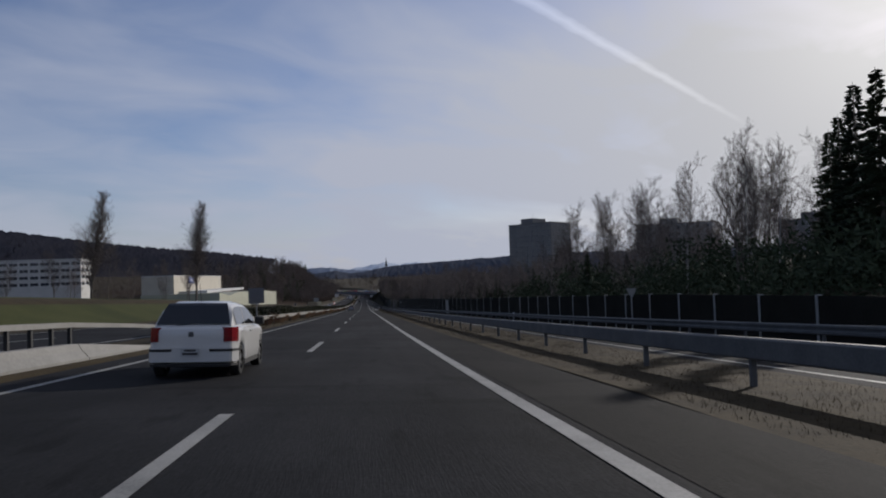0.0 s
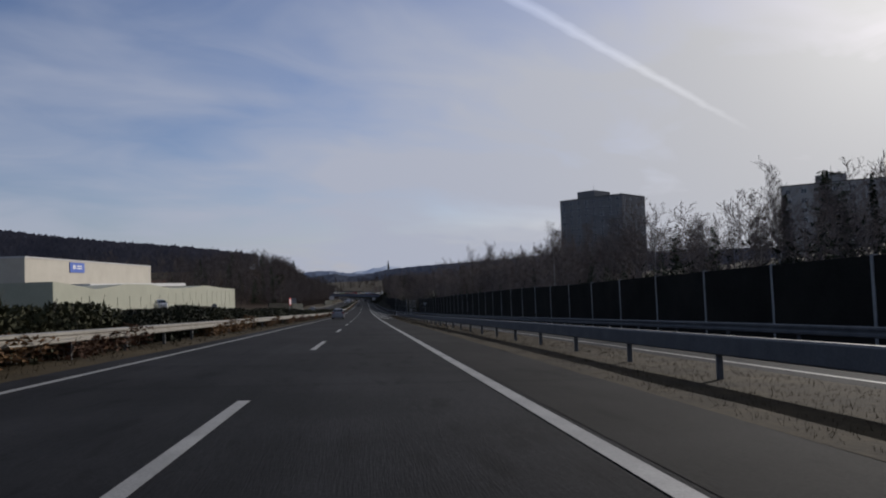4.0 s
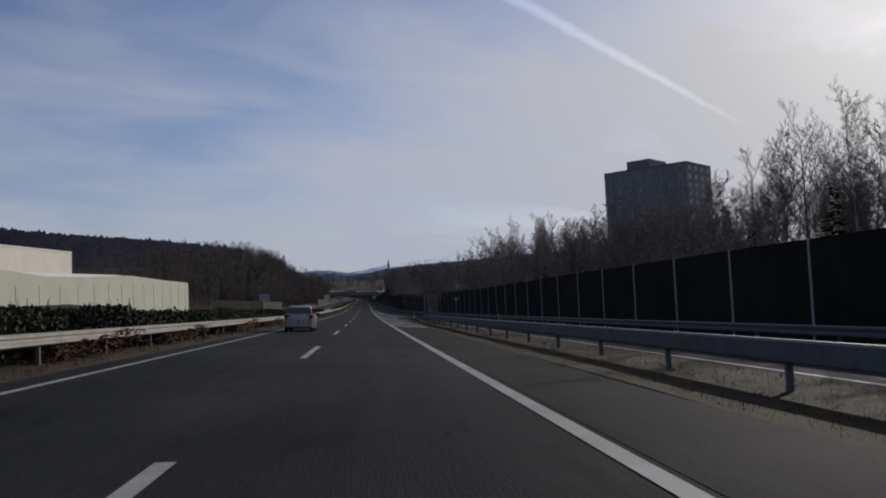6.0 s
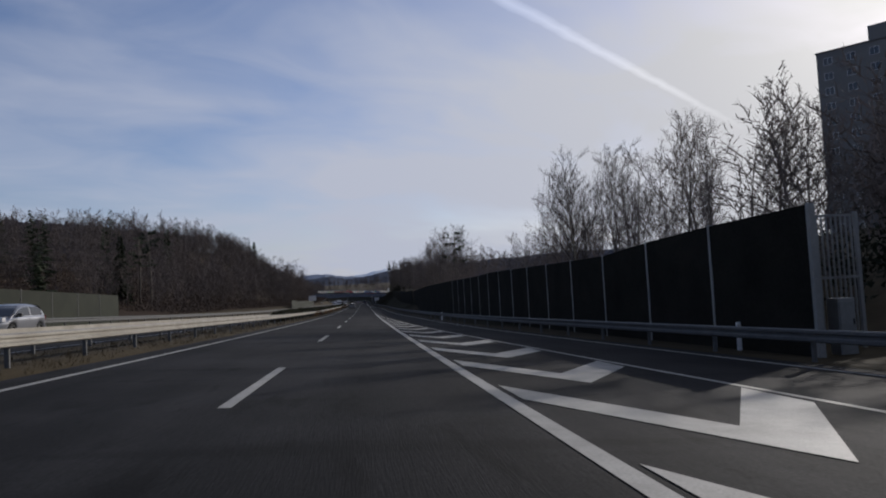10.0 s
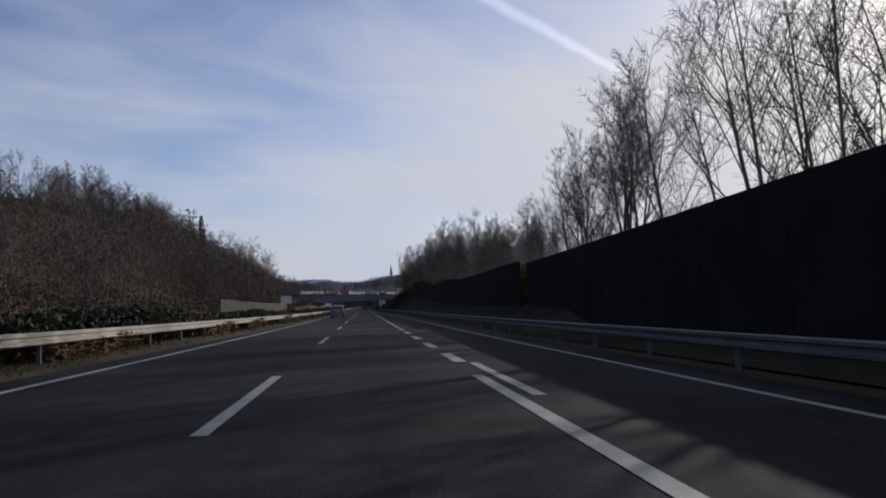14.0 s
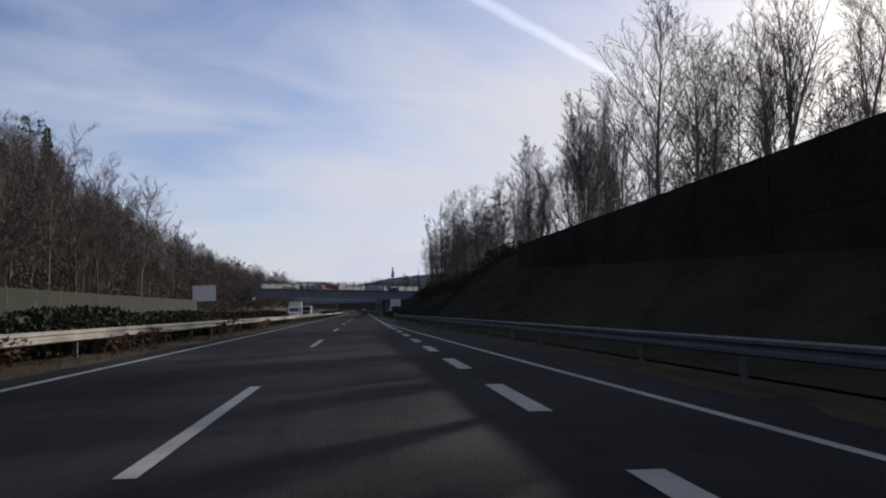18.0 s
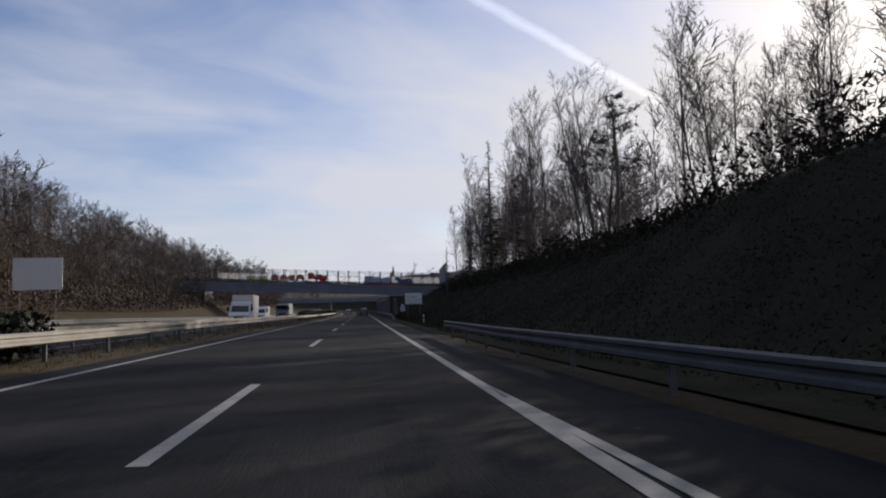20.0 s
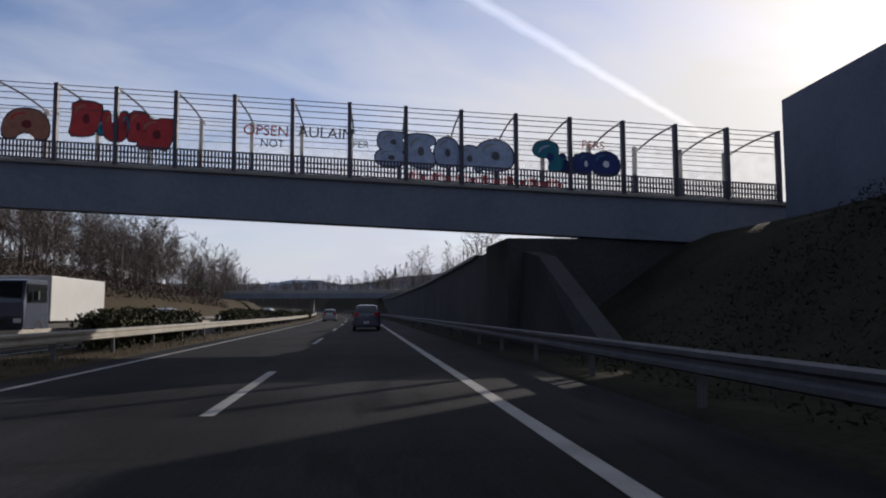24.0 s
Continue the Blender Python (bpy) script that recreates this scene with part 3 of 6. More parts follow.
guard_rail("guard_rail", lambda y: 7.62 + 0.0015 * max(0, y - 60), -120, 236, BOX_PROFILE, -1, STEEL, "galvanised steel box-beam guard rail on dark posts beside the hard shoulder", hang=False)
guard_rail("guard_rail", rail_x, -120, 190, W_PROFILE, -1, STEEL, "galvanised corrugated guard rail in front of the noise wall")
guard_rail("guard_rail", rail_x, 190, 586, W_PROFILE, -1, STEEL, "long galvanised guard rail below the dark noise wall", sink=0.0)
guard_rail("guard_rail", rail_x, 634, 900, W_PROFILE, -1, STEEL, "galvanised guard rail starting before the bridge", sink=0.55)
guard_rail("guard_rail", lambda y: -5.55, 27, 330, W_PROFILE, 1, STEEL_RUST, "weathered steel guard rail in front of the median hedge")
guard_rail("guard_rail", lambda y: -5.55, 330, 640, W_PROFILE, 1, STEEL_RUST, "weathered steel guard rail along the planted median")
guard_rail("guard_rail", lambda y: -5.55, 640, 980, W_PROFILE, 1, STEEL_RUST, "weathered steel guard rail under the bridge")
guard_rail("guard_rail", lambda y: -7.5, 60, 500, W_PROFILE, -1, STEEL_RUST, "steel guard rail on the far side of the median")
guard_rail("guard_rail", lambda y: -7.5, 500, 980, W_PROFILE, -1, STEEL_RUST, "steel guard rail facing the oncoming lanes")
guard_rail("guard_rail", lambda y: -17.2, 230, 600, W_PROFILE, 1, STEEL, "steel guard rail along the outer edge of the oncoming lanes")
guard_rail("guard_rail", lambda y: -17.2, 600, 900, W_PROFILE, 1, STEEL, "steel guard rail below the grass slope")

# concrete barrier with a steel rail on top, at the start of the median
barrier = thing("concrete_barrier", pose(0, 0, 0), "pale concrete barrier topped by a steel rail on short posts", "barrier")
prof = ((-5.75, 0.0), (-5.1, 0.0), (-5.1, 0.08), (-5.28, 0.26), (-5.36, 0.42), (-5.62, 0.42))
y = -60.0
while y < 24:
    drop = 0.0 if y < 18 else 0.34
    verts, faces = [], []
    for yy, dr in ((y + 0.02, 0.0), (y + 5.98, drop)):
        for px, pz in prof:
            verts.append((px, yy, zr(px, yy) + (pz if pz < 0.1 else pz - dr)))
    n = len(prof)
    for i in range(n):
        faces.append((i, (i + 1) % n, (i + 1) % n + n, i + n))
    faces += [tuple(range(n))[::-1], tuple(range(n, 2 * n))]
    solid("segment", verts, faces, CONCRETE, barrier)
    y += 6.0
verts, faces = [], []
for yy in steps(-60, 18, 3) + [22.5, 27.0]:
    h = 0.0 if yy < 19 else (0.12 if yy < 24 else 0.28)
    for px, pz in ((-5.66, 0.83), (-5.48, 0.83), (-5.48, 0.95), (-5.66, 0.95)):
        verts.append((px, yy, zr(px, yy) + pz - h))
for j in range(len(verts) // 4 - 1):
    for i in range(4):
        faces.append((j * 4 + i, j * 4 + (i + 1) % 4, j * 4 + (i + 1) % 4 + 4, j * 4 + i + 4))
solid("top_rail", verts, faces, CONCRETE, barrier, "pale weathered steel box rail")
for k in range(-50, 19):
    yy = 1.0 * k
    part("post", boxes((-5.6, yy - 0.05, zr(-5.5, yy) + 0.36, -5.52, yy + 0.04, zr(-5.5, yy) + 0.86)), BLACK_TRIM, barrier)

# ---- noise walls ----
def noise_wall(label, xf, y0, y1, bay, top, panel_mat, thick=0.14, boards=1, post=True, base=None, post_mat=POST):
    base = base or zr
    w = thing("noise_wall", pose(0, 0, 0), label, "noise wall")
    for a, b in zip(steps(y0, y1, bay)[:-1], steps(y0, y1, bay)[1:]):
        xa, xb = xf(a), xf(b)
        ha, hb = top(a), top(b)
        if post:
            solid("post", *prism([(xa - 0.09, a - 0.06), (xa + 0.09, a - 0.06), (xa + 0.09, a + 0.06), (xa - 0.09, a + 0.06)], [base(xa, a) - 0.3] * 4, [base(xa, a) + ha + 0.04] * 4), post_mat, w)
        for k in range(boards):
            la, lb = ha * k / boards, hb * k / boards
            ua, ub = ha * (k + 1) / boards, hb * (k + 1) / boards
            if k == 0:
                la = lb = -0.4
            e = 0.012 * (k % 2)
            ring = [(xa - thick / 2 + e, a + 0.03), (xa + thick / 2, a + 0.03), (xb + thick / 2, b - 0.03), (xb - thick / 2 + e, b - 0.03)]
            za, zb = base(xa, a), base(xb, b)
            solid("panel", *prism(ring, [za + la, za + la, zb + lb, zb + lb], [za + ua, za + ua, zb + ub, zb + ub]), panel_mat, w)
    return w


def prism(ring, low, high):
    n = len(ring)
    verts = [(x, y, z) for (x, y), z in zip(ring, low)] + [(x, y, z) for (x, y), z in zip(ring, high)]
    faces = [tuple(range(n))[::-1], tuple(range(n, 2 * n))] + [(i, (i + 1) % n, (i + 1) % n + n, i + n) for i in range(n)]
    return verts, faces


def wall_top(y):
    return float(np.interp(y, (297, 303, 308, 313, 342, 348, 374, 405, 430, 439, 441, 457, 470, 485, 492, 493, 506, 514, 530, 548), (3.88, 3.95, 3.9, 3.75, 4.46, 4.4, 4.7, 4.85, 4.5, 4.42, 4.7, 4.6, 4.58, 5.1, 5.2, 4.74, 5.0, 5.5, 5.66, 5.9)))


def slip_wall_top(y):
    return float(np.interp(y, (-60, 18, 33, 74, 90, 156, 165, 170, 217, 231, 275, 285, 296), (1.4, 1.5, 1.9, 2.28, 2.35, 3.1, 3.3, 3.4, 3.85, 3.87, 4.1, 4.17, 4.29)))


noise_wall("dark timber noise wall between pale steel posts", lambda y: 16.8, 155.8 - 5.05 * 18, 155.8 + 5.05 * 28, 5.05, slip_wall_top, BARRIER, boards=3)
noise_wall("low dark fence between closely set pale posts", lambda y: 16.8, 18.8 - 3.4 * 16, 18.8 + 3.4 * 13.5, 3.4, slip_wall_top, BARRIER, boards=2)
noise_wall("tall dark noise wall with pale steel posts", lambda y: 13.35, 297.8, 373.8, 5.07, wall_top, BARRIER, boards=3)
noise_wall("tall dark overgrown noise wall", lambda y: 13.35, 373.9, 438.8, 5.0, wall_top, BARRIER, boards=3, post=False)
noise_wall("plain dark noise wall beside the cutting", lambda y: 13.2, 440.6, 492.2, 4.3, wall_top, BARRIER, boards=3, post=False)
# an upright wall stands in for the bank slope along this stretch
noise_wall("dark overgrown wall standing in for the upper bank slope", lambda y: 13.3, 492.25, 550, 4.34, wall_top, IVY_SHADE, boards=3, post=False)
for yy in (441.2,):
    d = thing("passage_door", pose(13.95, yy, zr(13.95, yy)), "orange-brown timber screen in a gap of the noise wall", "door")
    part("leaf", boxes((-0.06, -2.6, 2.25, 0.06, 2.6, 3.3), (-0.06, -2.6, 3.36, 0.06, 2.6, 4.55)), RUSTWOOD, d)
    part("rail", boxes((-0.10, -2.6, 0.0, -0.02, 2.6, 2.2), (-0.10, -2.6, 3.28, -0.06, 2.6, 3.38)), BLACK_TRIM, d)
noise_wall("greenish noise barrier with dark posts on the far verge", lambda y: -19.5, 310, 344, 4.0, lambda y: 2.5, BARRIER_L, boards=1, post_mat=BLACK_TRIM, base=land)
noise_wall("pale green noise barrier with dark posts below the wood", lambda y: -21.3, 505, 600, 4.0, lambda y: 2.5 if y > 520 else 2.7, BARRIER_L, boards=1, post_mat=BLACK_TRIM, base=land)
noise_wall("dark timber barrier on the far verge", lambda y: -19.6, 262, 309.6, 4.0, lambda y: 2.5, BARRIER, boards=2, post_mat=BLACK_TRIM, base=land)
# high barrier on the approach of the bridge
fin = thing("noise_wall", pose(0, 0, 0), "tall smooth dark noise barrier on the bank before the bridge", "noise wall")
for k, (a, b, h) in enumerate(((663.6, 671.2, 0.06), (671.25, 676.6, 0.06), (676.65, 681.8, -0.02))):
    x = 15.4 + 0.06 * (a - 663.6)
    xb = 15.4 + 0.06 * (b - 663.6)
    ta, tb = -11.45 + h - 0.012 * (a - 663.6), -11.45 + h - 0.012 * (b - 663.6)
    solid("panel", *prism([(x - 0.1, a), (x + 0.1, a), (xb + 0.1, b), (xb - 0.1, b)], [-17.5] * 4, [ta, ta, tb, tb]), GIRDER, fin)

# ---- bare trees ----
def limb(vs, fs, a, b, r0, r1, n):
    a, b = Vector(a), Vector(b)
    q = (b - a).to_track_quat("Z", "Y").to_matrix()
    s = len(vs)
    for p, r in ((a, r0), (b, r1)):
        for k in range(n):
            vs.append(p + q @ Vector((r * math.cos(k * math.tau / n), r * math.sin(k * math.tau / n), 0)))
    for k in range(n):
        fs.append((s + k, s + (k + 1) % n, s + n + (k + 1) % n, s + n + k))


def sliver(vs, fs, a, b, w, rng):
    """A thin twig from a to b, tapering to a point."""
    d = b - a
    e = d.orthogonal().normalized()
    e.rotate(Matrix.Rotation(rng.random() * math.pi, 3, d.normalized()))
    s = len(vs)
    vs += [a - e * w, a + e * w, b]
    fs.append((s, s + 1, s + 2))


def grow(rng, vs, fs, p, d, length, r, depth, spread, up, kids, droop, twig, lite):
    """One branch in up to three bends, with smaller ones on it; the last are slivers."""
    dirs = Vector(d)
    if depth == 0 or (lite and depth == 1):
        dirs = (dirs + Vector((rng.uniform(-1, 1), rng.uniform(-1, 1), rng.uniform(-0.4, 0.4))) * 0.2 + Vector((0, 0, up - droop * 2))).normalized()
        e = p + dirs * length
        sliver(vs, fs, p, e, twig if depth == 0 else twig * 1.5, rng)
        if depth == 0:
            return
        nodes, segs = [Vector(p), e], 1
    else:
        nodes = [Vector(p)]
        segs = 2 if depth == 1 or lite else 3
        n = 3 if depth == 1 or lite else 4
        for k in range(segs):
            dirs = (dirs + Vector((rng.uniform(-1, 1), rng.uniform(-1, 1), rng.uniform(-0.4, 0.4))) * 0.16 + Vector((0, 0, up - droop * 0.4))).normalized()
            e = nodes[-1] + dirs * (length / segs)
            limb(vs, fs, nodes[-1], e, r * (1 - 0.75 * k / segs), r * (1 - 0.75 * (k + 1) / segs), n)
            nodes.append(e)
    count = kids[depth - 1]
    for k in range(count):
        t = 0.2 + 0.8 * (k + rng.random()) / count
        i = min(segs - 1, int(t * segs))
        at = nodes[i].lerp(nodes[i + 1], t * segs - i)
        ax = (nodes[i + 1] - nodes[i]).normalized()
        side = ax.orthogonal().normalized()
        side.rotate(Matrix.Rotation(rng.random() * math.tau, 3, ax))
        nd = (ax * (1 - spread) + side * spread + Vector((0, 0, up))).normalized()
        grow(rng, vs, fs, at, nd, length * rng.uniform(0.40, 0.66) * (1.15 - 0.5 * t), max(0.010, r * 0.42), depth - 1, spread, up, kids, droop, twig, lite)


def tree_meshes(seed, height, trunk_r, first, spread, up, limbs, kids, reach, droop=0.0, stems=1, lean=0.08, round_top=0.62, twig_w=0.012, lite=False):
    """Trunk and crown meshes of a leafless tree."""
    rng = random.Random(seed)
    tv, tf, cv, cf = [], [], [], []
    for s in range(stems):
        p = Vector((0, 0, -0.3)) if stems == 1 else Vector((rng.uniform(-0.5, 0.5), rng.uniform(-0.5, 0.5), -0.3))
        d = Vector((rng.uniform(-lean, lean), rng.uniform(-lean, lean), 1)).normalized()
        hh = height * (1 if s == 0 else rng.uniform(0.7, 0.98))
        nodes = [p]
        for k in range(6):
            d = (d + Vector((rng.uniform(-1, 1), rng.uniform(-1, 1), 0)) * 0.06 + Vector((0, 0, 0.05))).normalized()
            nodes.append(nodes[-1] + d * hh / 6)
        for k in range(6):
            limb(tv, tf, nodes[k], nodes[k + 1], trunk_r * (1 - 0.155 * k), trunk_r * (1 - 0.155 * (k + 1)), 4 if lite else 7)
        for k in range(limbs):
            t = first + (0.98 - first) * (k + rng.random()) / limbs
            i = min(5, int(t * 6))
            at = nodes[i].lerp(nodes[i + 1], t * 6 - i)
            a = rng.random() * math.tau
            nd = Vector((math.cos(a) * spread, math.sin(a) * spread, (1 - spread) + up)).normalized()
            ln = reach * (1.05 - round_top * (t - first) / (1 - first)) * rng.uniform(0.75, 1.15)
            grow(rng, cv, cf, at, nd, ln, trunk_r * (0.42 - 0.25 * t), 2, 0.55, up * 0.35, kids, droop, twig_w, lite)
    return tv, tf, cv, cf


TREES = {}


def bare_kind(key, label, bark=BARK, twig=TWIG, **kw):
    tv, tf, cv, cf = tree_meshes(**kw)
    TREES[key] = (mesh_of("trunk", tv, tf, bark, True), mesh_of("crown", cv, cf, twig), label, kw["height"])


bare_kind("broad_a", "bare broad-crowned tree in winter", seed=3, height=11, trunk_r=0.13, first=0.16, spread=0.58, up=0.32, limbs=20, kids=(12, 7), reach=5.0)
bare_kind("broad_b", "leafless tree with spreading branches", seed=8, height=12, trunk_r=0.12, first=0.14, spread=0.55, up=0.34, limbs=12, kids=(11, 7), reach=5.4, stems=2, lean=0.18)
bare_kind("pole_a", "tall slim leafless forest tree", seed=11, height=16, trunk_r=0.12, first=0.30, spread=0.50, up=0.4, limbs=19, kids=(11, 7), reach=4.2)
bare_kind("pole_b", "tall slim leafless tree with upright twigs", seed=15, height=15, trunk_r=0.11, first=0.30, spread=0.52, up=0.38, limbs=18, kids=(11, 7), reach=3.8)
bare_kind("multi", "leafless tree with several stems", seed=21, height=11, trunk_r=0.11, first=0.22, spread=0.45, up=0.45, limbs=9, kids=(9, 6), reach=3.6, stems=3, lean=0.25)
bare_kind("sapling", "thin young leafless roadside tree", seed=27, height=7.5, trunk_r=0.06, first=0.25, spread=0.38, up=0.5, limbs=11, kids=(7, 5), reach=2.2, stems=2, lean=0.2, twig_w=0.008)
bare_kind("poplar", "tall columnar leafless poplar tree", seed=31, height=20, trunk_r=0.17, first=0.14, spread=0.40, up=0.62, limbs=95, kids=(8, 7), reach=6.2, stems=1, lean=0.012, round_top=0.82, twig_w=0.012)
bare_kind("birch", "slender leafless birch with hanging twigs", bark=BARK_BIRCH, seed=37, height=13, trunk_r=0.12, first=0.22, spread=0.52, up=0.42, limbs=20, kids=(13, 7), reach=4.2, droop=0.14)
bare_kind("shrub", "brown leafless roadside shrub", seed=41, height=3.4, trunk_r=0.035, first=0.08, spread=0.45, up=0.4, limbs=11, kids=(5, 4), reach=1.7, stems=4, lean=0.5, twig_w=0.006)


def conifer_mesh(seed, height, width, tiers, first, thin=1.0, droop=0.35, leaf=1.0):
    """Trunk and needled boughs at uneven heights."""
    rng = random.Random(seed)
    tv, tf, cv, cf = [], [], [], []
    limb(tv, tf, (0, 0, -0.3), (0, 0, height * 0.6), 0.2, 0.11, 7)
    limb(tv, tf, (0, 0, height * 0.6), (0, 0, height), 0.11, 0.015, 6)
    count = int(tiers * 7 * thin)
    for k in range(count):
        t = first + (0.985 - first) * ((k + rng.random()) / count)
        z = height * t
        rad = (width * (1 - t) ** 0.8 + 0.12) * rng.uniform(0.6, 1.12)
        a = rng.random() * math.tau
        out = Vector((math.cos(a), math.sin(a), 0))
        side = Vector((-out.y, out.x, 0))
        root = Vector((0, 0, z))
        tip = root + out * rad + Vector((0, 0, -droop * rad * rng.uniform(0.5, 1.3) + 0.1))
        limb(tv, tf, root, tip, 0.025, 0.006, 3)
        m = max(3, int(rad * 5.5))
        for q in range(m):
            u = (q + rng.random()) / m
            c = root.lerp(tip, 0.1 + 0.9 * u)
            for sg in (-1, 1):
                w = (0.62 - 0.34 * u) * rng.uniform(0.6, 1.25) * (0.45 + 0.16 * width) * (1.25 - 0.5 * t) * leaf
                s = len(cv)
                e1 = c + side * sg * w + out * w * rng.uniform(0.2, 0.8) + Vector((0, 0, -rng.uniform(0.1, 0.55) * w))
                e2 = c + side * sg * w * 0.25 + out * w * 0.75 + Vector((0, 0, rng.uniform(-0.3, 0.12) * w))
                e3 = c + Vector((0, 0, -w * rng.uniform(0.35, 0.8))) + side * sg * w * 0.45
                cv += [c, e1, e2, e3]
                cf += [(s, s + 1, s + 2), (s, s + 3, s + 1)]
    return tv, tf, cv, cf


def conifer_kind(key, label, mat, **kw):
    tv, tf, cv, cf = conifer_mesh(**kw)
    TREES[key] = (mesh_of("trunk", tv, tf, BARK, True), mesh_of("crown", cv, cf, mat), label, kw["height"])


conifer_kind("spruce", "dense dark green spruce tree", NEEDLE, seed=51, height=14, width=3.0, tiers=30, first=0.06)
conifer_kind("spruce_b", "slim dark green spruce tree", NEEDLE, seed=53, height=16, width=2.3, tiers=28, first=0.1)
conifer_kind("larch", "tall sparse larch with a pointed top", LARCH, seed=57, height=17, width=2.6, tiers=26, first=0.15, thin=0.8, droop=0.12, leaf=0.36)


def pine_kind():
    rng = random.Random(61)
    tv, tf, cv, cf = [], [], [], []
    limb(tv, tf, (0, 0, -0.3), (0.5, 0.1, 9), 0.24, 0.17, 7)
    limb(tv, tf, (0.5, 0.1, 9), (0.2, 0.3, 15), 0.17, 0.05, 6)
    for k in range(17):
        z = 7.5 + 7.8 * k / 17
        a = rng.random() * math.tau
        r = rng.uniform(1.6, 3.4) * (1.15 - 0.5 * k / 17)
        root = Vector((0.4, 0.2, z))
        tip = root + Vector((math.cos(a) * r, math.sin(a) * r, rng.uniform(-0.2, 0.9)))
        limb(tv, tf, root, tip, 0.06, 0.015, 4)
        for j in range(9):
            c = root.lerp(tip, rng.uniform(0.45, 1.05)) + Vector((rng.uniform(-0.5, 0.5), rng.uniform(-0.5, 0.5), rng.uniform(-0.1, 0.35)))
            for q in range(14):
                d = Vector((rng.gauss(0, 1), rng.gauss(0, 1), rng.gauss(0.2, 0.8))).normalized() * rng.uniform(0.22, 0.5)
                s = len(cv)
                e = d.orthogonal().normalized() * 0.06
                cv.extend([c + e, c - e, c + d])
                cf.append((s, s + 1, s + 2))
    TREES["pine"] = (mesh_of("trunk", tv, tf, BARK, True), mesh_of("crown", cv, cf, NEEDLE), "tall pine with a tufted dark crown", 15.5)


pine_kind()
NAMES = {"spruce": "spruce", "spruce_b": "spruce", "larch": "larch", "pine": "pine", "poplar": "poplar", "birch": "birch", "shrub": "shrub"}


def plant(key, x, y, height, turn=None, group="", base=None, squash=1.0):
    """One tree of a kind, with its foot on the ground."""
    trunk, crown, label, h = TREES[key]
    s = height / h
    rng = random.Random(int(x * 131 + y * 17))
    z = (base or land)(x, y)
    m = Matrix.Translation((x, y, z - 0.05)) @ Matrix.Rotation(rng.random() * math.tau if turn is None else turn, 4, "Z") @ Matrix.Diagonal((s * squash, s * squash, s, 1))
    t = new(NAMES.get(key, "tree"), trunk)
    t.matrix_world = m
    tagged(t, label, "shrub" if key == "shrub" else "tree", group)
    c = new("crown", crown)
    c.parent = t
    return t


LITE = {}
for key, kw in (("lite_a", dict(seed=91, height=13, trunk_r=0.13, first=0.12, spread=0.55, up=0.32, limbs=15, reach=5.0)), ("lite_b", dict(seed=92, height=14, trunk_r=0.12, first=0.18, spread=0.5, up=0.4, limbs=15, reach=4.2)), ("lite_c", dict(seed=93, height=12, trunk_r=0.11, first=0.06, spread=0.6, up=0.28, limbs=16, reach=4.8))):
    kw.update(kids=(4, 6), twig_w=0.035, lite=True)
    tv, tf, cv, cf = tree_meshes(**kw)
    n = len(tv)
    LITE[key] = (np.array([tuple(p) for p in tv + cv]), [tuple(i for i in q) for q in tf] + [tuple(i + n for i in q) for q in cf], kw["height"])
tv, tf, cv, cf = conifer_mesh(94, 13, 2.6, 11, 0.08)
n = len(tv)
LITE["lite_s"] = (np.array([tuple(p) for p in cv]), cf, 13.0)


def wood(label, keys, areas, mat, seed, name="woodland"):
    """Many trees further off, as one mass: areas of x0, x1, y0, y1, count, least and greatest height."""
    r = random.Random(seed)
    allv, allf, base = [], [], 0
    for x0, x1, y0, y1, count, h0, h1 in areas:
        for _ in range(count):
            y = r.uniform(y0, y1)
            x = r.uniform(x0, x1) + bend(y)
            vs, fs, h = LITE[r.choice(keys)]
            k = r.uniform(h0, h1) / h
            a = r.random() * math.tau
            wx = k * r.uniform(0.95, 1.35)
            rot = np.array([[math.cos(a) * wx, -math.sin(a) * wx, 0], [math.sin(a) * wx, math.cos(a) * wx, 0], [0, 0, k]])
            allv.append(vs @ rot.T + (x, y, land(x, y) - 0.1))
            allf += [tuple(i + base for i in q) for q in fs]
            base += len(vs)
    return tagged(solid(name, np.concatenate(allv).tolist(), allf, mat), label, "woodland", kind="stuff")

# ---- woods beside the road ----
rng = random.Random(5)


def scatter(keys, x0, x1, y0, y1, n, h0, h1, group):
    for _ in range(n):
        x, y = rng.uniform(x0, x1), rng.uniform(y0, y1)
        plant(rng.choice(keys), x, y, rng.uniform(h0, h1), group=group)


R1 = "trees behind the noise wall"
for x, y, h, k in ((27.5, 31, 11, "spruce"), (31, 37, 12, "spruce"), (33, 41, 11, "spruce"), (24, 38, 8, "multi"), (24.5, 52, 8, "broad_a"), (23, 66, 7, "multi"), (25, 47, 9.5, "birch"), (31, 49, 12, "birch"), (34, 58, 11.5, "birch"), (30, 64, 10, "broad_a"), (37, 72, 11, "birch"), (27, 54, 7.5, "multi"), (22, 60, 5.0, "spruce"), (33, 84, 12, "birch"), (35, 90, 13, "birch"), (38, 98, 14, "birch"), (34, 102, 13.5, "birch"), (41, 92, 13, "birch"), (36, 108, 13, "birch"), (46, 118, 11, "birch"), (40, 128, 9, "broad_b"), (43, 138, 9, "birch"), (46, 152, 10, "broad_a"), (49, 160, 10, "broad_a"), (38, 60, 12, "birch"), (42, 66, 11, "broad_b"), (29, 42, 9, "birch"), (36, 46, 11, "spruce"), (40, 52, 11, "birch"), (33, 52, 10, "birch"), (37, 56, 11, "broad_a")):
    plant(k, x, y, h, group=R1)
